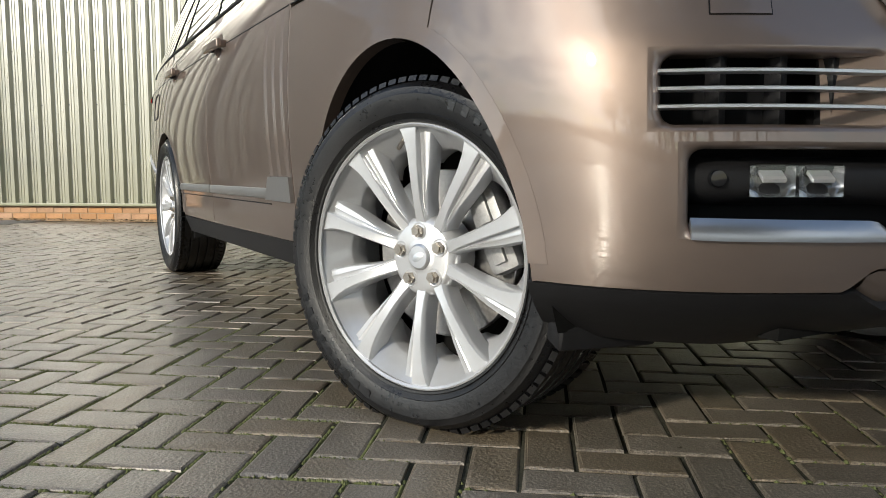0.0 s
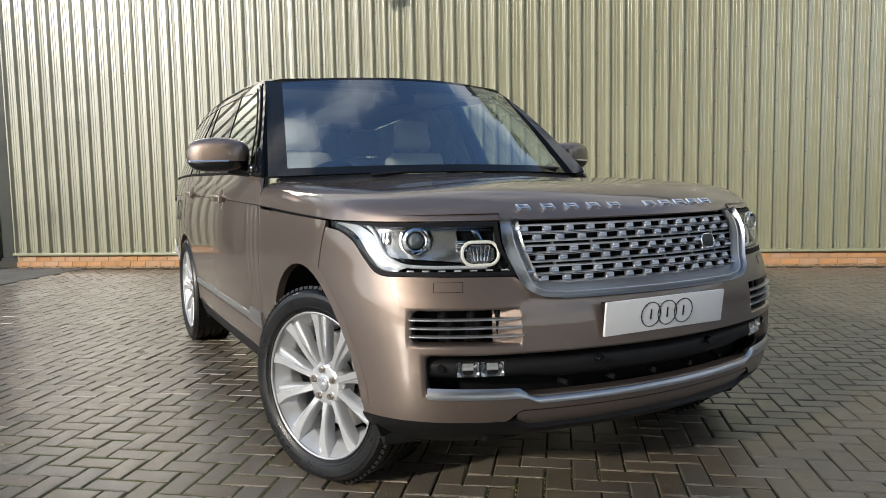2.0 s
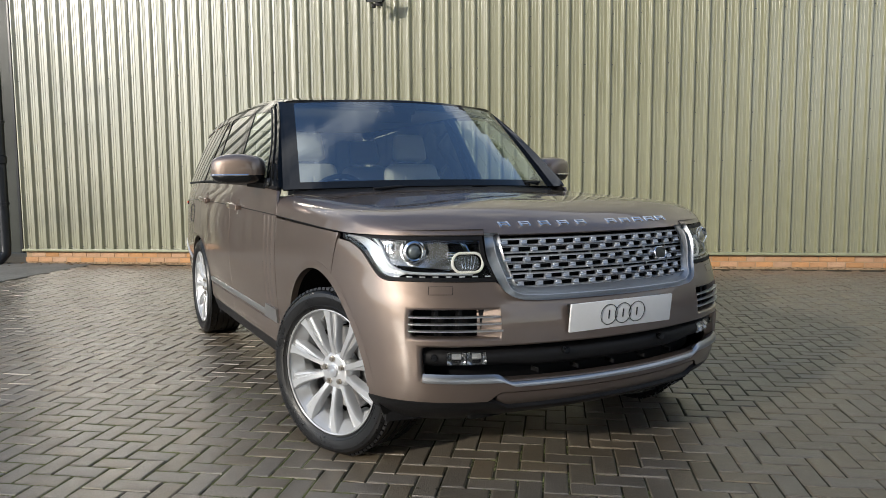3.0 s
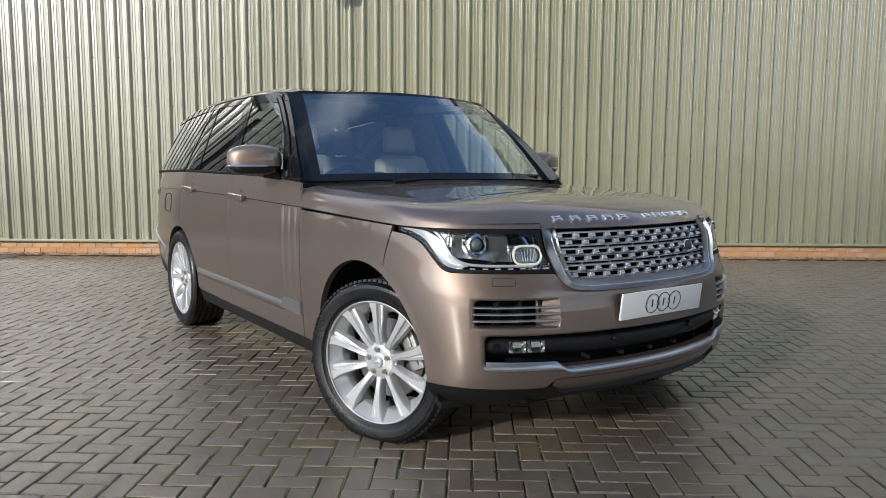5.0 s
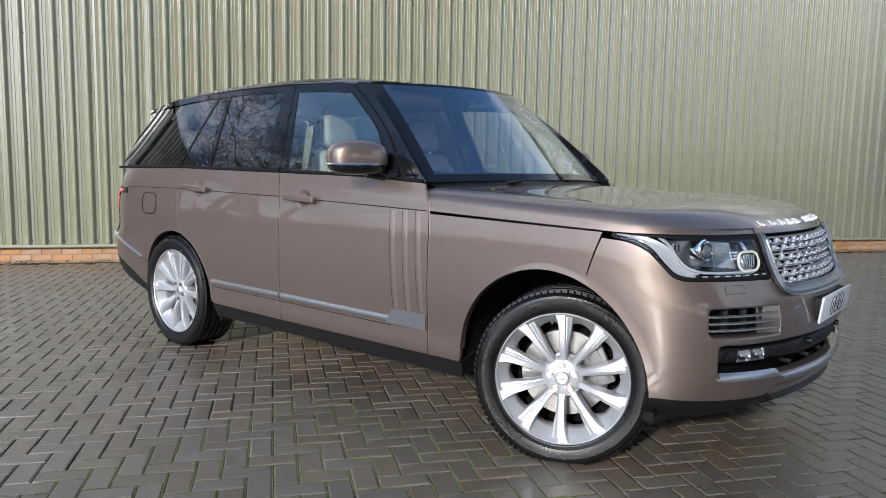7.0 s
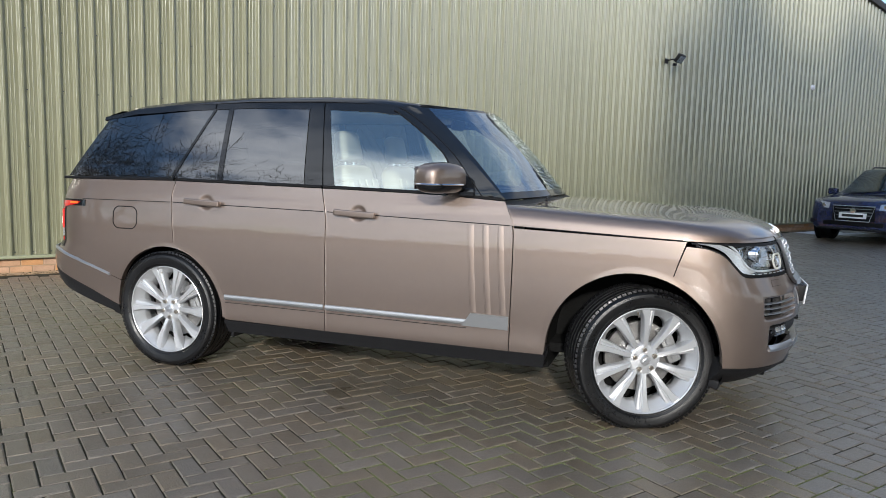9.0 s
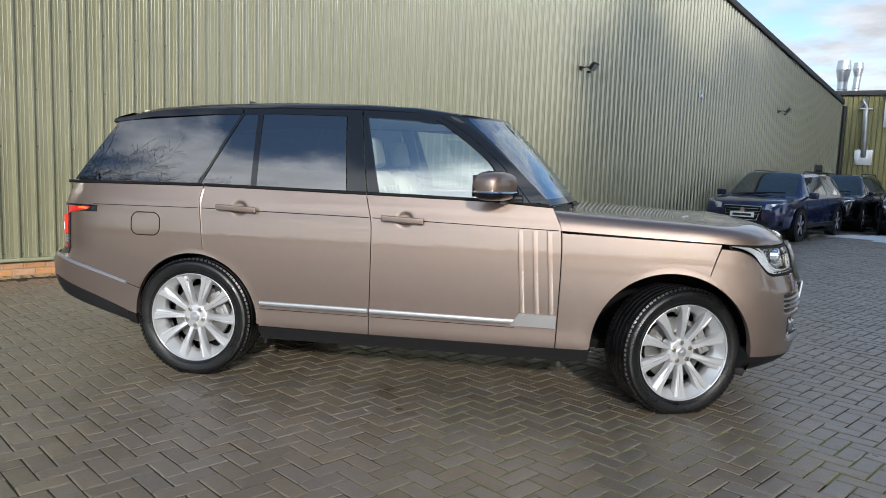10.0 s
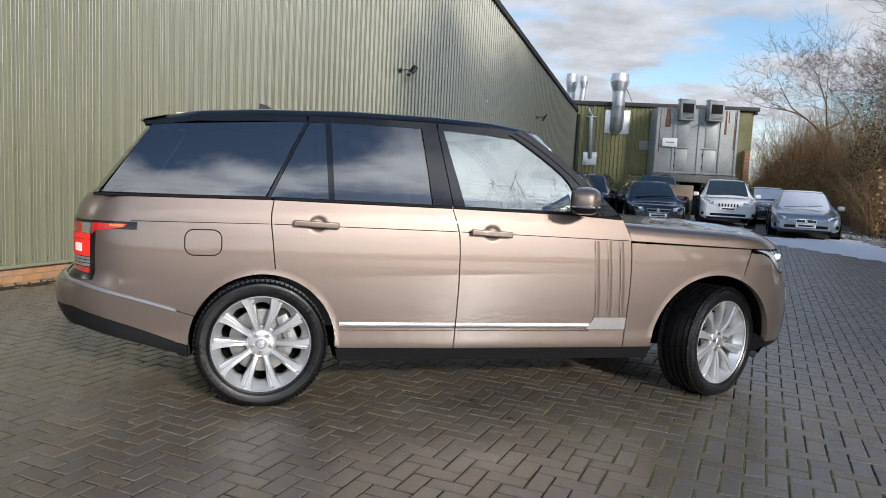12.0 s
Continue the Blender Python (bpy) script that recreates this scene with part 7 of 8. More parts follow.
MARK_BLUE = material("faded_blue_marking", (0.10, 0.22, 0.42), 0.6, vary=0.3, vscale=12)
GALV_DARK = material("dull_galvanised_sheet", (0.29, 0.31, 0.32), 0.5, 0.3, vary=0.15, vscale=3)
plant_box()
sg = tagged(empty("wall_sign", END_M @ Matrix.Translation((4.72, -1.70, 3.13))), "white rectangular sign with a faint line", "sign")
part("board", block(0.62, 0.02, 0.36, 0.005), WHITE, sg)
part("text_bar", block(0.36, 0.005, 0.05, 0, (0, -0.012, 0)), GALV_DARK, sg)
sg = tagged(empty("wall_sign", END_M @ Matrix.Translation((4.05, -0.06, 3.03))), "grey panel sign on the olive cladding", "sign")
part("board", block(0.66, 0.02, 0.42, 0.005), GALV_DARK, sg)
gb = tagged(empty("grey_cabinet", END_M @ Matrix.Translation((3.8, -0.8, 0))), "pale grey steel cabinet with snow on top", "cabinet")
part("body", block(1.05, 0.6, 1.60, 0.03, (0, 0, 0.80)), GALV_DARK, gb)
part("snow_cap", block(1.10, 0.64, 0.05, 0.02, (0, 0, 1.625)), SNOW, gb)
bo = tagged(empty("scrap_board", Matrix.Translation((11.55, 18.9, 0)) @ Matrix.Rotation(radians(-25), 4, 'Z')), "leaning brown timber board", "board")
BOARD = material("weathered_board", (0.30, 0.22, 0.16), 0.85, vary=0.25, vscale=4)
part("board", block(0.9, 0.06, 1.35, 0.01, (0, 0, 0.67), (6, 0, 0)), BOARD, bo)


# ---- parked cars ----
def parked_car(name, label, at, heading, L, W, H, paint, suv=True, snow=False, hood=0.23, rails=False, split=False, kidney=False):
    """A parked car lofted along its length; its nose points along heading (degrees); at is the middle of the front axle."""
    m = Matrix.Translation((at[0], at[1], 0)) @ Matrix.Rotation(radians(heading), 4, 'Z')
    th = tagged(empty(name, m), label, "car", "parked cars")
    R = 0.36 if suv else 0.325
    fo, ro = 0.88, 0.95                       # overhangs
    xf, xr = fo, fo - L
    zb = 0.25 if suv else 0.20
    belt = H * (0.63 if suv else 0.62)
    nose = H * (0.56 if suv else 0.50)
    xs_ws, xs_top = fo - L * hood, fo - L * (hood + (0.165 if suv else 0.19))
    xs_rt, xs_rb = fo - L * (0.90 if suv else 0.74), fo - L * (0.985 if suv else 0.90)
    crest = smooth([(xf, nose - 0.16), (xf - 0.05, nose - 0.05), (xf - 0.22, nose + 0.02), (xf - 0.6, nose + 0.07), (xs_ws + 0.02, belt + 0.005), (xs_ws - 0.16, belt + 0.12), (xs_top + 0.12, H - 0.085), (xs_top - 0.12, H - 0.03), ((xs_top + xs_rt) / 2, H), (xs_rt, H - 0.05), ((xs_rt + xs_rb) / 2, (H + belt) / 2 + 0.02), (xs_rb, belt + 0.02), (xr + 0.06, belt - 0.06), (xr, belt - 0.14)], 160)[::-1]
    top = lambda x: np.interp(x, crest[:, 0], crest[:, 1])
    wide = lambda x: W / 2 * np.interp(x, [xr, xr + 0.03, xr + 0.15, xr + 0.5, xf - 0.8, xf - 0.30, xf - 0.10, xf - 0.03, xf], [0.78, 0.86, 0.95, 0.99, 1.0, 0.97, 0.90, 0.83, 0.74])
    low = lambda x: np.interp(x, [xr, xr + 0.2, xf - 0.2, xf], [zb + 0.14, zb, zb, zb + 0.05])
    flat = lambda x: W / 2 * np.interp(x, [xr, xs_rb, xs_rt, xs_top, xs_ws, xf - 0.3, xf], [0.70, 0.72, 0.63, 0.645, 0.80, 0.80, 0.60])
    side_z = lambda x: np.minimum(belt, top(x) - 0.03)

    def rib(x):
        w, l, t, e, b = wide(x), low(x), top(x), flat(x), side_z(x)
        mid = lambda k: (0.955 * w + (e + 0.02 - 0.955 * w) * k, b + (t - 0.04 - b) * k)
        return [(0.86 * w, l), (0.965 * w, l + 0.06), (w, l + 0.48 * (b - l)), (0.99 * w, l + 0.80 * (b - l)), (0.968 * w, l + 0.95 * (b - l)), (0.955 * w, b), mid(0.33), mid(0.66), (e + 0.02, t - 0.04), (e - 0.03, t - 0.008), (0.5 * e, t + 0.012), (0.0, t + 0.018)]
    xs = np.unique(np.concatenate([np.linspace(xr, xf, 44), [xf - 0.02, xf - 0.05, xf - 0.10, xr + 0.03]]))
    P = np.array([[(x, y, z) for y, z in rib(x)] for x in xs])
    full = np.concatenate([P * np.array((1, -1, 1)), P[:, ::-1][:, 1:]], 1)
    part("body", skin(full, None, 0.0, True), paint, th, "", 40)
    for e, fl in ((0, 0), (-1, 1)):
        ring = full[e]
        part("end_panel", (ring.tolist(), [list(range(len(ring)))[::(-1 if fl else 1)]]), paint, th, sharp=0)
    part("floor", block(L - 0.5, W * 0.80, 0.06, 0.02, ((xf + xr) / 2, 0, zb + 0.05)), CHASSIS, th)

    def over(x0, x1, k, lift, nm, mat, label="", n=14, taper=0.0):
        """A sheet over the top line from x0 to x1, k of the flat width across."""
        X, V = np.meshgrid(np.linspace(x0, x1, n), np.linspace(-1, 1, 13))
        Y = V * k * (flat(X) - taper)
        Z = top(X) + 0.016 - 0.026 * (np.abs(V) * k) ** 3
        return part(nm, skin(np.stack([X, Y, Z], -1), None, 0.01, False, lift), mat, th, label, 60)
    over(xs_top + 0.02, xs_ws - 0.03, 0.95, 0.006, "windscreen", SNOWY_GLASS if snow and not split else CAR_GLASS, "snow-dusted windscreen" if snow and not split else "dark windscreen")
    over(xs_rb + 0.04, xs_rt - 0.05, 0.92, 0.006, "rear_window", CAR_GLASS)
    part("wiper", tube([(xs_ws - 0.01, -0.55, float(top(xs_ws)) + 0.03), (xs_ws - 0.07, 0.0, float(top(xs_ws - 0.07)) + 0.035), (xs_ws - 0.10, 0.50, float(top(xs_ws - 0.10)) + 0.03)], 0.012, 6), BLACK, th)
    if snow:
        over(xs_rt + 0.06, xs_top - 0.10, 0.93, 0.014, "roof_snow", SNOW, "thin snow on the roof")
        over(xs_ws + 0.02, xs_ws + 0.30, 0.86, 0.010, "bonnet_snow", SNOW, "thin snow on the bonnet")
    # shut lines of the bonnet
    for s in (-1, 1):
        gx = np.linspace(xs_ws + 0.02, xf - 0.14, 12)
        part("bonnet_gap", tube([(x, s * float(flat(x)) * 1.01, float(top(x)) - 0.012) for x in gx], 0.006, 5), SEAL, th)
        # side windows between belt and roof rail, with dark frames
        for a0, a1, l0, l1 in ((xs_top - 0.04, (xs_top + xs_rt) / 2 + 0.09, 0.34, 0.0), ((xs_top + xs_rt) / 2 + 0.03, xs_rt + 0.30, 0.0, 0.0), (xs_rt + 0.24, xs_rt - 0.02, 0.0, -0.16)):
            u, v = np.meshgrid(np.linspace(0, 1, 8), np.linspace(0.10, 0.90, 6))
            X = a0 + (a1 - a0) * u + (l0 * (1 - u) + l1 * u) * (1 - v)
            B, T = side_z(X), top(X) - 0.04
            Y = 0.955 * wide(X) + (flat(X) + 0.02 - 0.955 * wide(X)) * v
            G = np.stack([X, s * Y, B + (T - B) * v], -1)
            part("side_window", skin(G, None, 0.004, s < 0, 0.006), CAR_GLASS, th)
        for xd in (xs_ws - 0.22, (xs_ws + xs_rt) / 2 - 0.12, xs_rt + 0.34):
            zs = np.linspace(zb + 0.16, belt - 0.02, 6)
            part("door_gap", tube([(xd, s * (float(wide(xd)) * float(np.interp((z - zb) / (belt - zb), [0, 0.06, 0.48, 0.8, 1.0], [0.86, 0.965, 1.0, 0.99, 0.955])) + 0.001), z) for z in zs], 0.006, 5), SEAL, th)
        for xh in ((xs_ws + xs_rt) / 2 + 0.02, xs_rt + 0.48):
            part("door_handle", block(0.18, 0.025, 0.028, 0.008, (xh, s * (float(wide(xh)) * 0.985 + 0.012), belt - 0.13)), paint, th)
    tw, zr = flat((xs_top + xs_rt) / 2), H - 0.03
    # nose details
    for s in (-1, 1):
        yw = W / 2
        # swept headlamp: a clear patch wrapped round the corner
        u, v = np.meshgrid(np.linspace(0, 1, 10), np.linspace(0, 1, 5))
        yy = yw * (0.50 + 0.40 * u)
        xx = xf + 0.012 - 0.30 * u ** 2.2
        zz = nose - 0.165 + 0.03 * u + (0.115 + 0.02 * u) * v
        xx = xx - 0.05 * v
        lamp = part("headlamp", skin(np.stack([xx, s * yy, zz], -1), None, 0.06, s < 0), CAR_LAMP, th, "clear headlamp", 50)
        for du in (0.28, 0.62):
            part("lamp_bowl", lathe([(0, 0.012), (0.032, 0.010), (0.042, 0.0)], 14, Matrix.Translation((xf + 0.008 - 0.30 * du ** 2.2, s * yw * (0.50 + 0.40 * du), nose - 0.10)) @ Matrix.Rotation(radians(90), 4, 'Y')), CHROME, lamp)
        part("fog_lamp", lathe([(0, 0.02), (0.05, 0.01), (0.06, 0)], 14, Matrix.Translation((xf - 0.02, s * yw * 0.62, zb + 0.20)) @ Matrix.Rotation(radians(90), 4, 'Y')), CAR_LAMP, th)
        part("door_mirror", block(0.12, 0.20, 0.14, 0.04, (xs_ws - 0.30, s * (yw + 0.09), belt + 0.05), (0, 0, 0), 3), paint, th)
        part("mirror_arm", block(0.06, 0.14, 0.04, 0.01, (xs_ws - 0.30, s * (yw - 0.01), belt + 0.01)), BLACK, th)
        part("sill", block(L * 0.5, 0.05, 0.09, 0.02, ((xf + xr) / 2, s * (yw - 0.01), zb + 0.08)), BLACK, th)
        if rails:
            part("roof_rail", tube([(xs_top - 0.20, s * tw * 0.93, float(top(xs_top - 0.2)) - 0.01), (xs_top - 0.36, s * tw * 0.94, zr + 0.055), (xs_rt + 0.3, s * tw * 0.94, zr + 0.055), (xs_rt + 0.1, s * tw * 0.92, float(top(xs_rt + 0.1)) - 0.01)], 0.015, 8), BLACK, th)
        for x in (0.0, -(L - fo - ro)):
            wm = Matrix.Translation((x, s * (yw - 0.11), R)) @ (Matrix.Identity(4) if s < 0 else Matrix.Rotation(radians(180), 4, 'Z')) @ UPR
            arch = lathe([(R + 0.055, 0.10), (R + 0.06, 0.125), (R - 0.02, 0.125), (R - 0.02, 0.10)], 32, wm)
            part("arch_trim", arch, SEAL, th)
            w = part("wheel", lathe([(0.0, 0.10), (R * 0.16, 0.105), (R * 0.2, 0.085), (R * 0.62, 0.07), (R * 0.68, 0.13), (R * 0.70, 0.135)], 24, wm), SEAL, th, "dark alloy wheel")
            part("tyre", lathe([(R * 0.68, 0.13), (R * 0.85, 0.142), (R * 0.96, 0.135), (R, 0.11), (R, -0.11), (R * 0.7, -0.13)], 28, wm), RUBBER, w)
            for k in range(5):
                part("spoke", shifted(block(R * 0.52, 0.055, 0.02, 0.006, (R * 0.38, 0, 0.118)), wm @ Matrix.Rotation(radians(90 + 72 * k), 4, 'Z')), ALLOY, w)
    gw = W * (0.30 if kidney else 0.42)
    gh = (0.13 if split or kidney else 0.30) if suv or kidney else 0.10
    gz = nose - 0.10 - gh / 2
    if split:
        gr = part("grille", block(0.05, gw, gh, 0.03, (xf - 0.005, 0, gz), (0, -6, 0)), paint, th, "seven-slot grille")
        for k in range(7):
            part("grille_slot", block(0.03, 0.060, 0.10, 0.012, (xf + 0.012, (k - 3) * 0.098, gz), (0, -6, 0)), BLACK_GLOSS, gr)
    elif kidney:
        gr = part("grille", block(0.04, gw, gh, 0.03, (xf - 0.012, 0, gz), (0, -10, 0)), paint, th, "twin oval grille")
        for y in (-0.14, 0.14):
            part("grille_surround", block(0.03, 0.25, 0.12, 0.014, (xf + 0.002, y, gz), (0, -10, 0), 3), CHROME, gr)
            part("grille_slot", block(0.03, 0.225, 0.095, 0.012, (xf + 0.008, y, gz), (0, -10, 0)), BLACK_GLOSS, gr)
    else:
        gr = part("grille", block(0.05, gw, gh, 0.04, (xf - 0.002, 0, gz), (0, -6, 0), 3), SEAL, th, "dark grille with bright surround")
        part("grille_surround", tube([(xf + 0.026 - 0.104 * dz, y, gz + dz) for y, dz in ((-gw / 2, gh / 2), (gw / 2, gh / 2), (gw * 0.40, -gh / 2), (-gw * 0.40, -gh / 2))], 0.009, 6, closed=True), GALV, gr)
        for k in range(4 if suv else 2):
            part("grille_bar", block(0.02, gw * 0.88, 0.010, 0.003, (xf + 0.022, 0, gz - gh * 0.32 + gh * 0.64 * k / (3 if suv else 1)), (0, -6, 0)), GALV_DARK, gr)
        part("badge", lathe([(0, 0.01), (0.05, 0.008), (0.055, 0)], 18, Matrix.Translation((xf + 0.028, 0, gz + gh * 0.2)) @ Matrix.Rotation(radians(90), 4, 'Y')), CHROME, gr)
    part("lower_intake", block(0.05, W * 0.62, 0.12, 0.03, (xf - 0.022, 0, zb + 0.15)), SEAL, th)
    for y in (-1, 1):
        part("side_intake", block(0.05, W * 0.13, 0.10, 0.02, (xf - 0.075, y * W * 0.385, zb + 0.17), (0, 0, -18 * y)), SEAL, th)
    part("bumper_lip", block(0.10, W * 0.72, 0.05, 0.02, (xf - 0.04, 0, zb + 0.04)), BLACK, th)
    pl = part("number_plate", block(0.012, 0.52, 0.11, 0.004, (xf + 0.03, 0, nose - 0.29), (0, -4, 0)), WHITE, th, "white number plate")
    part("plate_bar", block(0.004, 0.40, 0.050, 0, (xf + 0.0375, 0, nose - 0.29), (0, -4, 0)), INK, pl)
    for s in (-1, 1):
        part("tail_lamp", block(0.08, 0.20, 0.16, 0.02, (xr + 0.05, s * W * 0.40, belt - 0.16)), RED, th)
    return th


CAR_GLASS = material("car_window_glass", (0.03, 0.045, 0.05), 0.04, 0.0, 1.0, vary=0.1, spec=0.8)
SNOWY_GLASS = material("snowed_windscreen", (0.66, 0.70, 0.78), 0.45, vary=0.12, vscale=3)
CAR_LAMP = material("car_headlamp", (0.55, 0.58, 0.62), 0.12, 0.6, 1.0, vary=0.35, vscale=14)
NAVY = material("dark_navy_paint", (0.014, 0.024, 0.085), 0.22, 0.3, 1.0, vary=0.1)
BLACKPAINT = material("black_car_paint", (0.010, 0.010, 0.013), 0.2, 0.2, 1.0, vary=0.1)
GREYPAINT = material("dark_grey_car_paint", (0.04, 0.042, 0.05), 0.3, 0.5, 1.0, vary=0.1)
WHITEPAINT = material("white_car_paint", (0.78, 0.78, 0.78), 0.25, 0, 1.0, vary=0.03)
SILVERPAINT = material("silver_blue_car_paint", (0.30, 0.33, 0.37), 0.3, 0.6, 1.0, vary=0.05)
parked_car("parked_suv", "dark navy blue large off-road car beside the green wall", (3.75, 12.35), -123, 4.85, 1.90, 1.53, NAVY, rails=True)
parked_car("parked_suv", "black off-road car parked behind the navy one", (6.9, 17.2), -122, 4.70, 1.86, 1.56, BLACKPAINT, rails=True)
parked_car("parked_suv", "dark off-road car far back beside the factory wall", (8.6, 20.3), -112, 4.6, 1.86, 1.50, GREYPAINT)
parked_car("parked_hatchback", "black small hatchback with clear headlamps", (8.45, 15.2), -109, 4.0, 1.74, 1.42, BLACKPAINT, suv=False, hood=0.22)
parked_car("parked_suv", "dark grey off-road car behind the black hatchback", (11.2, 19.6), -106, 4.6, 1.88, 1.66, GREYPAINT, rails=True)
parked_car("parked_suv", "white off-road car with a seven-slot grille", (12.75, 17.75), -121, 4.8, 1.92, 1.60, WHITEPAINT, split=True, snow=True, hood=0.26)
parked_car("parked_coupe", "silver-blue coupe with snow on windscreen and roof", (12.25, 13.20), -126, 4.80, 1.86, 1.33, SILVERPAINT, suv=False, snow=True, hood=0.32, kidney=True)
parked_car("parked_coupe", "snow-covered dark car behind the silver coupe", (16.2, 19.8), -118, 4.6, 1.8, 1.38, GREYPAINT, suv=False, snow=True, hood=0.28)


# ---- snow, bank and bare trees ----
def snow_sheet():
    """Thin snow at the far end of the yard, with a ragged near edge."""
    noise.seed_set(4)
    nx, ny = 70, 90
    us, ds = np.linspace(9.2, 40, nx), np.linspace(-5.2, 6.1, ny)
    v, f, keep = [], [], {}
    for i, u in enumerate(us):
        for j, d in enumerate(ds):
            p = WU * u + WN * d
            edge = 1.6 * noise.noise(Vector((p.x * 0.5, p.y * 0.5, 0))) + 0.5 * noise.noise(Vector((p.x * 2, p.y * 2, 3)))
            h = min(p.y - 13.4 + 0.9 * max(p.x - 5.5, 0), 9) + 0.25 * edge if p.x < 9.0 else min(p.y - 6.2 - 0.0 * p.x, 9) + 0.4 * edge
            bare = noise.noise(Vector((p.x * 0.28, p.y * 0.28, 9)))
            far = max(0.0, min(1.0, (u - 15) / 6))
            keep[(i, j)] = h > 0 and not (bare > 0.30 - 0.35 * far and p.y > 12.0)
            v.append((p.x, p.y, 0.006 + 0.006 * max(0, noise.noise(Vector((p.x * 1.5, p.y * 1.5, 1))))))
    for i in range(nx - 1):
        for j in range(ny - 1):
            if keep[(i, j)] and keep[(i + 1, j)] and keep[(i, j + 1)] and keep[(i + 1, j + 1)]:
                f.append((i * ny + j, (i + 1) * ny + j, (i + 1) * ny + j + 1, i * ny + j + 1))
    ob = part("snow", (v, f), SNOW, None)
    tagged(ob, "thin trodden snow over the far paving", "snow", kind="stuff")


snow_sheet()


def bank_height(u, t):
    """Height of the bank at t metres behind its foot."""
    return 1.9 * (1 - math.exp(-t / 2.2)) * (0.8 + 0.35 * noise.noise(Vector((u * 0.25, t * 0.3, 2)))) + 0.25 * noise.noise(Vector((u * 1.1, t * 1.1, 5)))


FOOT = lambda u: -4.6 + 0.5 * math.sin(u * 0.35) - 4.0 * max(0.0, min(1.0, (11.5 - u) / 4)) + 3.3 * max(0.0, min(1.0, (u - 26.0) / 5))


def bank():
    noise.seed_set(7)
    us, ts = np.linspace(7.5, 46, 70), np.concatenate([np.linspace(0, 4, 14), np.linspace(5, 26, 10)])
    v = []
    for u in us:
        for t in ts:
            p = WU * u + WN * (FOOT(u) - t)
            rise = max(0.0, min(1.0, (u - 17.0) / 5.0))
            v.append((p.x, p.y, max(-0.02, bank_height(u, t) * rise if t > 0 else -0.02)))
    n = len(ts)
    f = [(i * n + j, i * n + j + 1, (i + 1) * n + j + 1, (i + 1) * n + j) for i in range(len(us) - 1) for j in range(n - 1)]
    tagged(part("bank", (v, f), EARTH), "dark earth bank behind the yard", "bank", kind="structure")
    # stems and dead leaves
    rnd = random.Random(11)
    v, f = [], []
    for _ in range(6500):
        u = rnd.uniform(19.5, 44)
        t = abs(rnd.gauss(0.6, 1.6))
        z0 = bank_height(u, t) if t > 0 else 0
        p = WU * u + WN * (FOOT(u) - t) + Vector((0, 0, max(z0, 0)))
        h = rnd.uniform(0.5, 2.1)
        lean = Vector((rnd.gauss(0, 0.35), rnd.gauss(0, 0.35), 1)) * h
        bend = Vector((rnd.gauss(0, 0.3), rnd.gauss(0, 0.3), -0.25 * rnd.random())) * h
        q = [p, p + lean * 0.5, p + lean * 0.9 + bend * 0.5, p + lean * 1.05 + bend]
        r = [0.012, 0.009, 0.006, 0.003]
        b = len(v)
        for k in range(4):
            for a in (0, 2.09, 4.19):
                v.append(tuple(q[k] + Vector((math.cos(a), math.sin(a), 0)) * r[k]))
        for k in range(3):
            for s in range(3):
                f.append((b + 3 * k + s, b + 3 * k + (s + 1) % 3, b + 3 * k + 3 + (s + 1) % 3, b + 3 * k + 3 + s))
    tagged(part("bramble_stems", (v, f), BRAMBLE, None, sharp=0), "tangle of bare brown bramble stems", "shrubs", kind="stuff")
    v, f = [], []
    for _ in range(30000):
        u = rnd.uniform(19.5, 46)
        t = abs(rnd.gauss(0.9, 1.8))
        p = WU * u + WN * (FOOT(u) - t) + Vector((0, 0, max(bank_height(u, t), 0) + abs(rnd.gauss(0, 0.75))))
        s = rnd.uniform(0.03, 0.09)
        a, c = rnd.uniform(0, 6.28), rnd.uniform(-1, 1)
        ex, ey = Vector((math.cos(a), math.sin(a), c * 0.5)) * s, Vector((-math.sin(a) * 0.4, math.cos(a) * 0.4, 1 - 0.5 * abs(c))) * s * 0.7
        b = len(v)
        v += [tuple(p - ex), tuple(p - ey), tuple(p + ex), tuple(p + ey)]
        f.append((b, b + 1, b + 2, b + 3))
    tagged(part("bramble_leaves", (v, f), BRAMBLE, None, sharp=0), "dead brown leaves over the bramble bank", "leaves", kind="stuff")
    # rubble with snow near the foot
    v, f = [], []
    for _ in range(900):
        u = rnd.uniform(14, 30)
        t = rnd.uniform(-1.0, 1.2)
        p = WU * u + WN * (FOOT(u) - t)
        s = rnd.uniform(0.03, 0.12)
        z = max(bank_height(u, t), 0) if t > 0 else 0.0
        b = len(v)
        for k in range(6):
            a = k * 1.047 + rnd.uniform(-0.3, 0.3)
            v.append((p.x + s * math.cos(a), p.y + s * math.sin(a), z))
        for k in range(6):
            a = k * 1.047 + rnd.uniform(-0.3, 0.3)
            v.append((p.x + 0.6 * s * math.cos(a), p.y + 0.6 * s * math.sin(a), z + s * rnd.uniform(0.4, 0.8)))
        for k in range(6):
            f.append((b + k, b + (k + 1) % 6, b + 6 + (k + 1) % 6, b + 6 + k))
        f.append(tuple(b + 6 + k for k in range(6)))
    tagged(part("rubble", (v, f), CONCRETE, None, sharp=0), "broken stones along the foot of the bank", "rubble", kind="stuff")


bank()


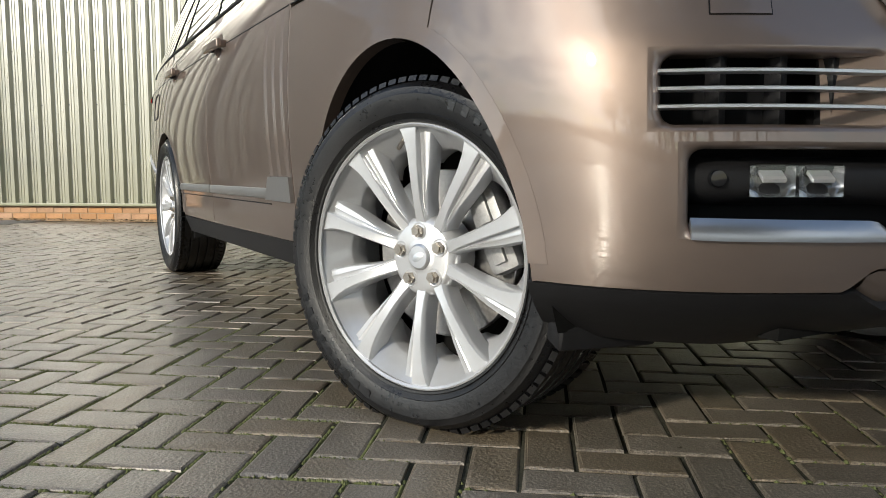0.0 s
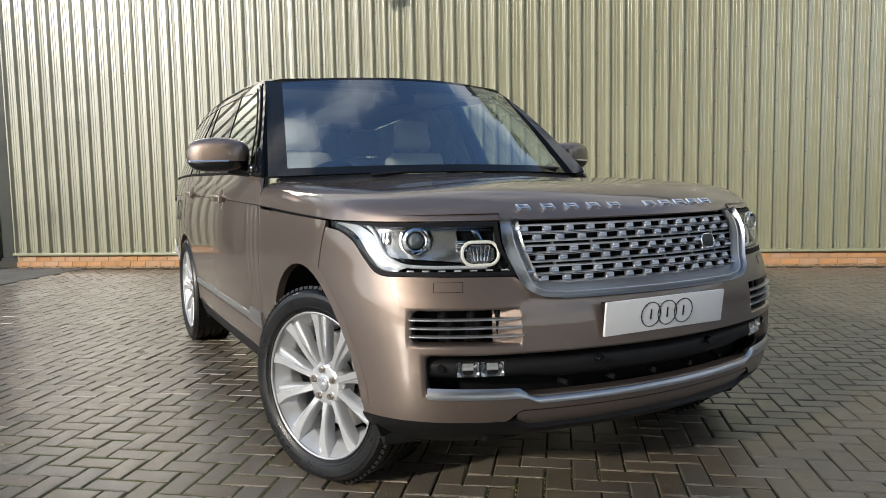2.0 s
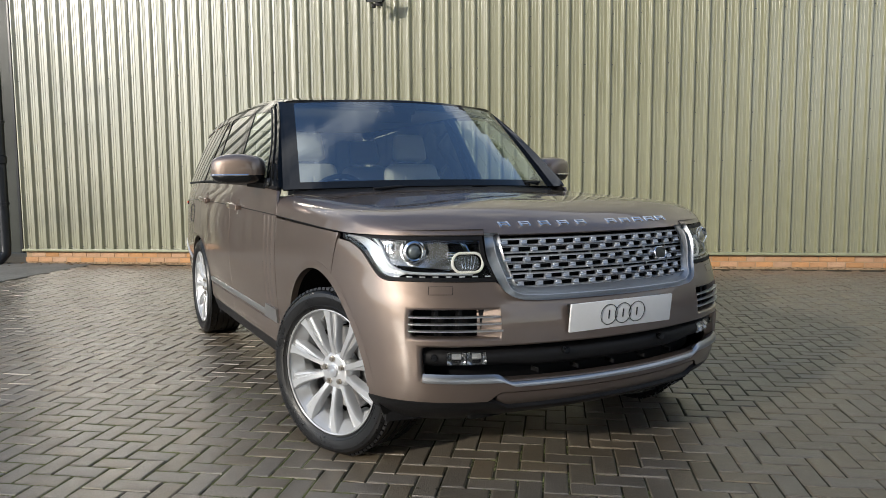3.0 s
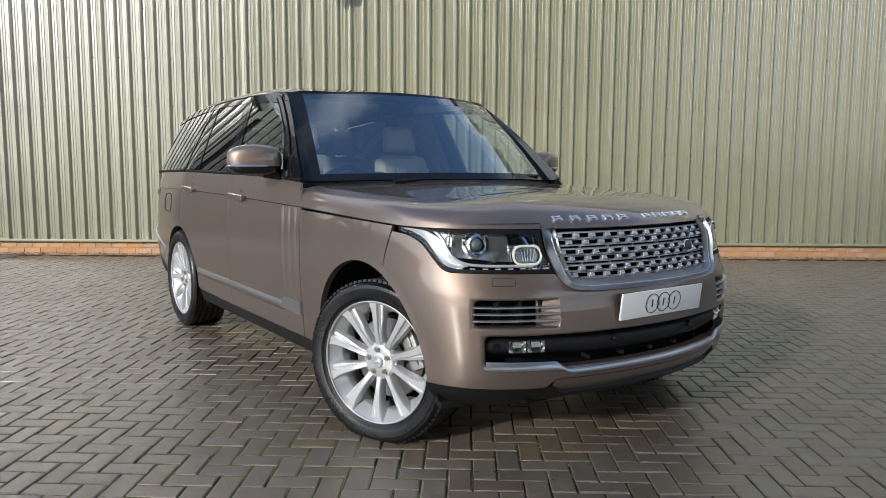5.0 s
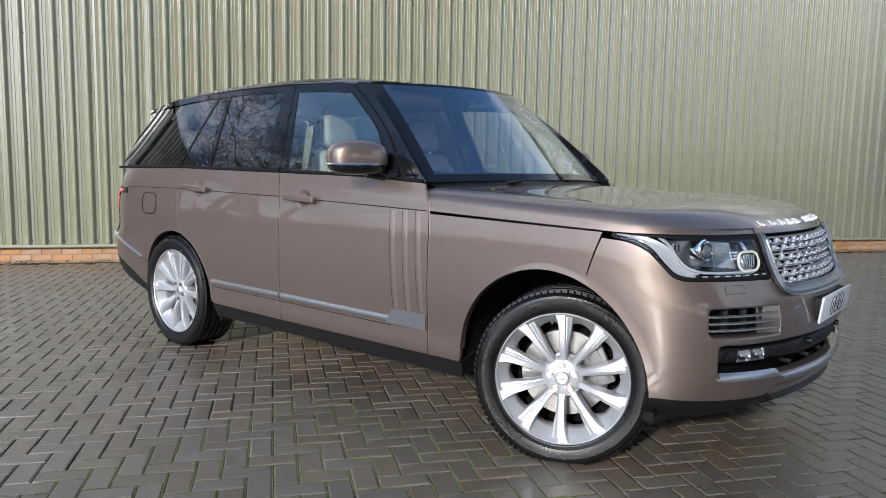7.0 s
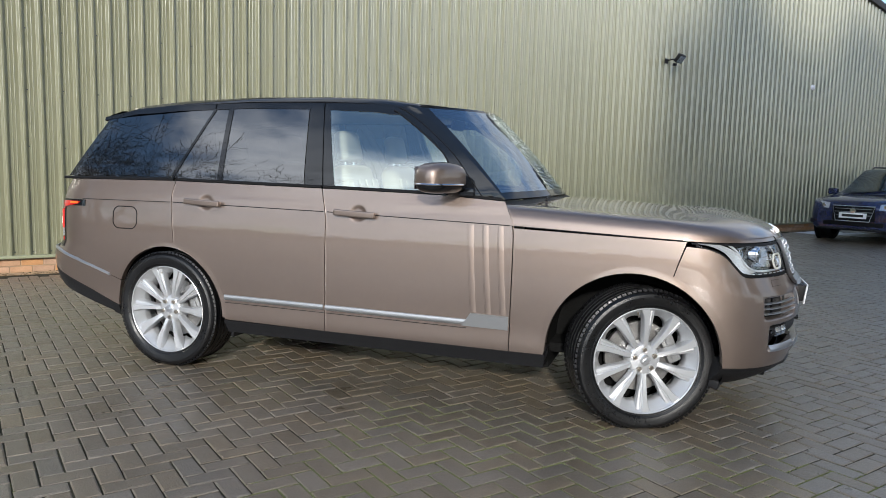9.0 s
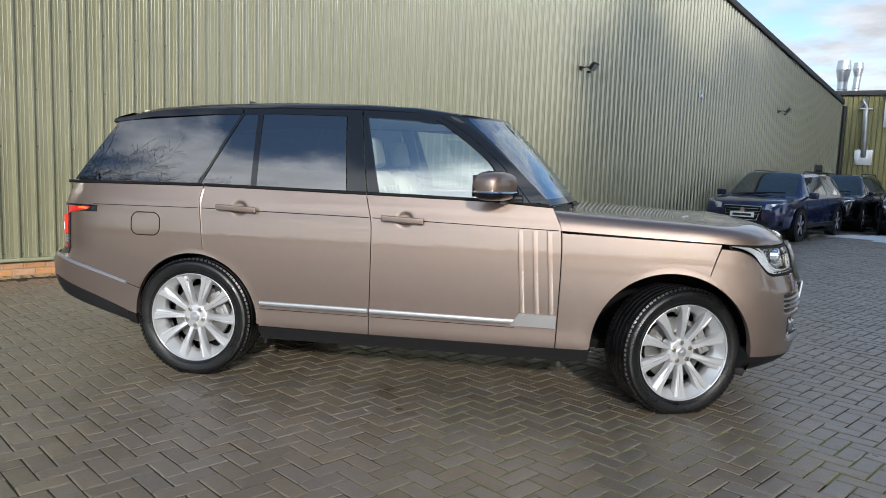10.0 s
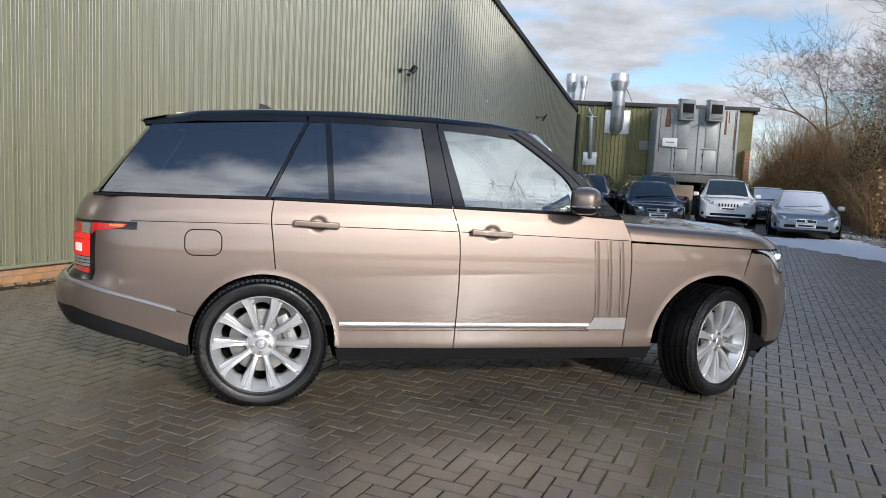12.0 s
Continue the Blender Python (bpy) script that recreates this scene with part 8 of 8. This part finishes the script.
def grow(rnd, height, levels=5):
    """Branches of a bare tree as (points, radii) from a forked skeleton."""
    out = []

    def limb(p, d, length, r, lev):
        n = 5 if lev < 3 else 4
        pts, rad = [p], [r]
        q, dd = p.copy(), d.copy()
        for k in range(n):
            dd = (dd + Vector((rnd.gauss(0, 0.11), rnd.gauss(0, 0.11), rnd.gauss(0.03, 0.07)))).normalized()
            q = q + dd * length / n
            pts.append(q.copy())
            rad.append(r * (1 - 0.55 * (k + 1) / n))
        out.append((pts, rad, lev))
        if lev >= levels:
            return
        kids = 3 if lev < 2 else rnd.choice((3, 4, 4))
        for k in range(kids):
            i = rnd.randint(max(1, n // 3), n) if k else n
            base = pts[i]
            side = Vector((rnd.gauss(0, 1), rnd.gauss(0, 1), rnd.gauss(0.15, 0.5)))
            nd = (dd * (0.75 if k == 0 else 0.45) + side.normalized() * (0.35 if k == 0 else 0.75)).normalized()
            limb(base, nd, length * rnd.uniform(0.58, 0.80), rad[i] * rnd.uniform(0.6, 0.8), lev + 1)
    limb(Vector((0, 0, -0.1)), Vector((rnd.gauss(0, 0.05), rnd.gauss(0, 0.05), 1)).normalized(), height * 0.34, height * 0.016, 0)
    return out


def tree(seed, height):
    rnd = random.Random(seed)
    th = tagged(empty("bare_tree"), "leafless winter tree with fine grey-brown twigs", "tree", "bare trees")
    groups = {"trunk": ([], []), "crown": ([], [])}
    for pts, rad, lev in grow(rnd, height, 6):
        v, f = groups["trunk" if lev < 2 else "crown"]
        sides = 7 if lev < 2 else 4 if lev < 4 else 3
        up = Vector((0.3, 0.2, 0.9)).normalized()
        b0 = len(v)
        for k, (p, r) in enumerate(zip(pts, rad)):
            d = (pts[min(k + 1, len(pts) - 1)] - pts[max(k - 1, 0)]).normalized()
            s = d.cross(up if abs(d.dot(up)) < 0.95 else Vector((1, 0, 0))).normalized()
            u = s.cross(d)
            rr = max(r, 0.0045)
            for a in range(sides):
                t = 2 * math.pi * a / sides
                v.append(tuple(p + (s * math.cos(t) + u * math.sin(t)) * rr))
        for k in range(len(pts) - 1):
            for a in range(sides):
                f.append((b0 + k * sides + a, b0 + k * sides + (a + 1) % sides, b0 + (k + 1) * sides + (a + 1) % sides, b0 + (k + 1) * sides + a))
    part("trunk", groups["trunk"], BARK, th, sharp=0)
    part("crown", groups["crown"], TWIG, th, sharp=0)
    return th


def thicket():
    """Tall scrub of thin forked stems behind the bramble."""
    r = random.Random(31)
    v, f = [], []

    def stem(p, d, h, rad, lev):
        q = [p]
        for k in range(4):
            d = (d + Vector((r.gauss(0, 0.16), r.gauss(0, 0.16), r.gauss(0.02, 0.08)))).normalized()
            q.append(q[-1] + d * h / 4)
        b = len(v)
        for k, c in enumerate(q):
            rr = rad * (1 - 0.2 * k)
            for a in (0, 2.09, 4.19):
                v.append((c.x + rr * math.cos(a), c.y + rr * math.sin(a), c.z))
        for k in range(4):
            for s in range(3):
                f.append((b + 3 * k + s, b + 3 * k + (s + 1) % 3, b + 3 * k + 3 + (s + 1) % 3, b + 3 * k + 3 + s))
        if lev < 2:
            for _ in range(4 if lev == 0 else 3):
                c = q[r.randint(1, 4)]
                stem(c, (d + Vector((r.gauss(0, 0.7), r.gauss(0, 0.7), r.gauss(0.2, 0.3)))).normalized(), h * r.uniform(0.4, 0.65), rad * 0.55, lev + 1)
    for _ in range(1250):
        u, t = r.uniform(20.5, 46), r.uniform(0.6, 7.0)
        p = WU * u + WN * (FOOT(u) - t) + Vector((0, 0, max(bank_height(u, t), 0) - 0.05))
        stem(p, Vector((r.gauss(0, 0.18), r.gauss(0, 0.18), 1)).normalized(), r.uniform(1.6, 3.0 + 0.9 * min(1.0, t / 3)), 0.017, 0)
    for _ in range(380):
        u, t = r.uniform(30.5, 43), r.uniform(0.1, 3.0)
        p = WU * u + WN * (FOOT(u) - t) + Vector((0, 0, max(bank_height(u, t), 0) - 0.05))
        stem(p, Vector((r.gauss(0, 0.15), r.gauss(0, 0.15), 1)).normalized(), r.uniform(1.5, 3.0), 0.02, 0)
    tagged(part("thicket", (v, f), BRAMBLE, None, sharp=0), "tall brown leafless scrub on the bank", "shrubs", kind="stuff")


thicket()
TREES = [tree(3, 9.5), tree(8, 11.0), tree(15, 8.5)]
rnd = random.Random(21)
spots = []
for u in (25, 26, 27, 28, 29, 30, 31, 33, 36, 39, 43):
    dd = rnd.uniform(2.2, 7.0) + (2.5 if u > 27 else 0.0)
    p = WU * u + WN * (FOOT(u) - dd)
    spots.append((p.x, p.y, max(0, bank_height(u, dd))))
# the trees whose shadows fall on the wall, and those mirrored in the flank
spots += [(x, y, 0) for x, y in ((7.0, -15.0), (8.2, -13.4), (9.2, -11.8), (10.0, -10.2), (10.8, -8.6), (11.6, -7.2), (12.4, -5.8), (13.2, -4.2), (10.4, -15.2), (12.2, -12.4), (13.6, -9.6), (15.5, -13.5))]
spots += [(x, y, 0) for x, y in ((-11.6, -7.9), (-13.0, -9.2), (-14.6, -10.2), (-12.4, -7.4), (-15.4, -9.0))]
for k, (x, y, z) in enumerate(spots):
    m = Matrix.Translation((x, y, z - 0.05)) @ Matrix.Rotation(rnd.uniform(0, 6.28), 4, 'Z')
    if k < 3:
        TREES[k].matrix_world = m
    else:
        c = copy_thing(TREES[k % 3], m)
        c.scale = [rnd.uniform(0.85, 1.15) * (1.3 if y < -3 and x > 6 else 1.1 if x < -9 else 1.0)] * 3


def far_hedge():
    """A low dark hedge line far behind the yard, on the side that only shows in reflections."""
    r = random.Random(41)
    v, f = [], []
    for _ in range(14000):
        a = radians(r.uniform(-175, -10))
        d = r.uniform(60, 66)
        h = abs(r.gauss(0, 0.9)) + 0.1
        c = Vector((d * math.cos(a), d * math.sin(a), min(h, 2.6)))
        s = r.uniform(0.25, 0.6)
        ex = Vector((r.gauss(0, 1), r.gauss(0, 1), r.gauss(0, 0.5))).normalized() * s
        ey = Vector((0, 0, 1)) * s * 0.8 + Vector((r.gauss(0, 0.2), r.gauss(0, 0.2), 0))
        b = len(v)
        v += [tuple(c - ex), tuple(c - ey), tuple(c + ex), tuple(c + ey)]
        f.append((b, b + 1, b + 2, b + 3))
    tagged(part("far_hedge", (v, f), BRAMBLE, None, sharp=0), "distant brown hedge beyond the yard", "hedge", kind="stuff")


far_hedge()


def evergreen(p, size, leaf=1.0, slim=1.0, label="dark green evergreen bush on the bank", foot=0.25):
    """A dark ivy-grown bush or tree: many small leaves round a few stems."""
    th = tagged(empty("evergreen_bush", Matrix.Translation(p)), label, "bush", "evergreen bushes")
    r = random.Random(int(abs(p.x) * 10))
    part("stem", tube([(0, 0, -0.1), (0.1, 0.05, size * 0.5), (0.05, -0.1, size)], [0.08, 0.05, 0.02], 8), BARK, th)
    v, f = [], []
    blobs = [(r.gauss(0, size * 0.3 * slim), r.gauss(0, size * 0.3 * slim), size * r.uniform(foot, 1.0), size * r.uniform(0.16, 0.30) * slim) for _ in range(22)]
    for _ in range(int(2300 * size)):
        bx, by, bz, br = r.choice(blobs)
        dv = Vector((r.gauss(0, 1), r.gauss(0, 1), r.gauss(0, 1))).normalized() * br * r.uniform(0.6, 1.1)
        c = Vector((bx, by, bz)) + dv
        s = r.uniform(0.022, 0.05) * leaf
        ex = Vector((r.gauss(0, 1), r.gauss(0, 1), r.gauss(0, 0.6))).normalized() * s
        ey = ex.cross(Vector((r.gauss(0, 1), r.gauss(0, 1), r.gauss(0, 1)))).normalized() * s * 0.6
        b = len(v)
        v += [tuple(c - ex), tuple(c - ey), tuple(c + ex), tuple(c + ey)]
        f.append((b, b + 1, b + 2, b + 3))
    part("foliage", (v, f), IVY, th, sharp=0)


for u, t, size in ((23.5, 2.2, 2.6), (25.8, 3.6, 3.0), (24.8, 2.6, 4.2), (22.6, 2.8, 4.2), (27.5, 4.0, 4.0)):
    q = WU * u + WN * (FOOT(u) - t)
    evergreen(Vector((q.x, q.y, max(bank_height(u, t), 0))), size)
# unseen tall evergreens added among the bare trees to shade the yard's far end
for x, y, size, slim in ((8.3, -13.0, 7.5, 0.60), (8.8, -11.0, 11.0, 0.42), (10.2, -9.6, 12.5, 0.42), (11.2, -7.8, 13.0, 0.42), (12.2, -6.0, 13.0, 0.42), (13.2, -4.2, 12.5, 0.42), (11.6, -11.6, 13.0, 0.42), (9.6, -12.6, 12.0, 0.42)):
    evergreen(Vector((x, y, 0)), size, 2.6, slim, "unseen tall evergreen added to shade the yard's far end")
# unseen too: high crowns added to shade the far wall
for x, y, size in ((14.6, -2.6, 13.5), (16.2, -2.0, 14.0)):
    evergreen(Vector((x, y, 0)), size, 2.8, 0.46, "unseen bare-stemmed evergreen, its high crown added to shade the far wall", 0.64)


# ---- pieces: bricks of the plinth and the nearest paving blocks ----
def lay_bricks():
    me = bpy.data.meshes.new("brick")
    bm = block(0.213, 0.10, 0.066, 0.005, segments=1)
    bm.to_mesh(me)
    bm.free()
    me.materials.append(BRICK)
    for row in range(2):
        u = U0 + 0.11 + (0.11 if row else 0)
        while u < U1 - 0.11:
            ob = new("brick", me)
            ob.parent = WALL
            ob.matrix_basis = pose(u, 0.058, 0.058 + 0.077 * row)
            u += 0.2235
    # dark leaf litter against the plinth
    r = random.Random(9)
    v, f = [], []
    for _ in range(2600):
        uu, dd = r.uniform(U0 - 1, U1), -abs(r.gauss(0, 0.10)) - 0.01
        s = r.uniform(0.008, 0.028)
        a = r.uniform(0, 6.28)
        z = r.uniform(0.004, 0.028)
        b = len(v)
        v += [(uu + s * math.cos(a + k * 1.57) * (1 if k % 2 else 0.6), dd + s * math.sin(a + k * 1.57) * (1 if k % 2 else 0.6), z + r.uniform(-0.004, 0.012)) for k in range(4)]
        f.append((b, b + 1, b + 2, b + 3))
    o = part("leaf_litter", (v, f), LITTER, None, sharp=0)
    o.matrix_world = wall_frame(0)
    tagged(o, "dead leaves and grit along the wall foot", "litter", kind="stuff")


LITTER = material("leaf_litter", (0.13, 0.085, 0.04), 0.9, vary=0.5, vscale=3)
lay_bricks()


def near_pavers():
    r = random.Random(23)
    shapes = []
    for _ in range(8):
        me = bpy.data.meshes.new("paver")
        v, f = paver_shape(PL, PW)
        v = v[:4] + [(x + r.gauss(0, 0.0011), y + r.gauss(0, 0.0011), z + (r.gauss(0, 0.0006) if z == 0 else 0)) for x, y, z in v[4:]]
        me.from_pydata(v, [], f)
        me.materials.append(PAVER)
        shapes.append(me)
    for cx, cy, along, z, tx, ty in NEAR_PAVERS:
        ob = new("paver", r.choice(shapes))
        ob.parent = PAVE
        ob.matrix_basis = Matrix.Translation((cx, cy, z)) @ Matrix.Rotation(0 if along else radians(90), 4, 'Z') @ Matrix.Rotation(ty, 4, 'X') @ Matrix.Rotation(-tx, 4, 'Y')


near_pavers()


def joint_moss():
    """Tufts of moss in the joints close to the path."""
    r = random.Random(17)
    v, f = [], []
    inv = PAVE.matrix_world.inverted()
    for c in range(46000):
        p = Vector((r.uniform(-6, 3.5), r.uniform(-5.0, 0.0), 0)) if c % 3 else Vector((r.uniform(-1.4, 1.2), r.uniform(-2.5, -0.9), 0))
        if noise.noise(p * 0.8) < (-0.05 if c % 3 == 0 else 0.14):
            continue
        q = inv @ p
        i, j = math.floor(q.x / 0.1), math.floor(q.y / 0.1)
        k = (i - j) % 4
        # put the tuft on an edge of the block that covers this cell
        if k in (0, 1):
            q.y = (j if r.random() < 0.5 else j + 1) * 0.1
        else:
            q.x = (i if r.random() < 0.5 else i + 1) * 0.1
        s = r.uniform(0.003, 0.0075)
        b = len(v)
        for a in range(5):
            v.append((q.x + s * math.cos(a * 1.257) * r.uniform(0.7, 1.3), q.y + s * math.sin(a * 1.257) * r.uniform(0.7, 1.3), -0.0046))
        v.append((q.x, q.y, r.uniform(-0.003, 0.002)))
        f += [(b + a, b + (a + 1) % 5, b + 5) for a in range(5)]
    o = part("joint_moss", (v, f), MOSS, None, sharp=0)
    o.matrix_world = PAVE.matrix_world
    tagged(o, "small green moss tufts in the paving joints", "moss", kind="stuff")


joint_moss()
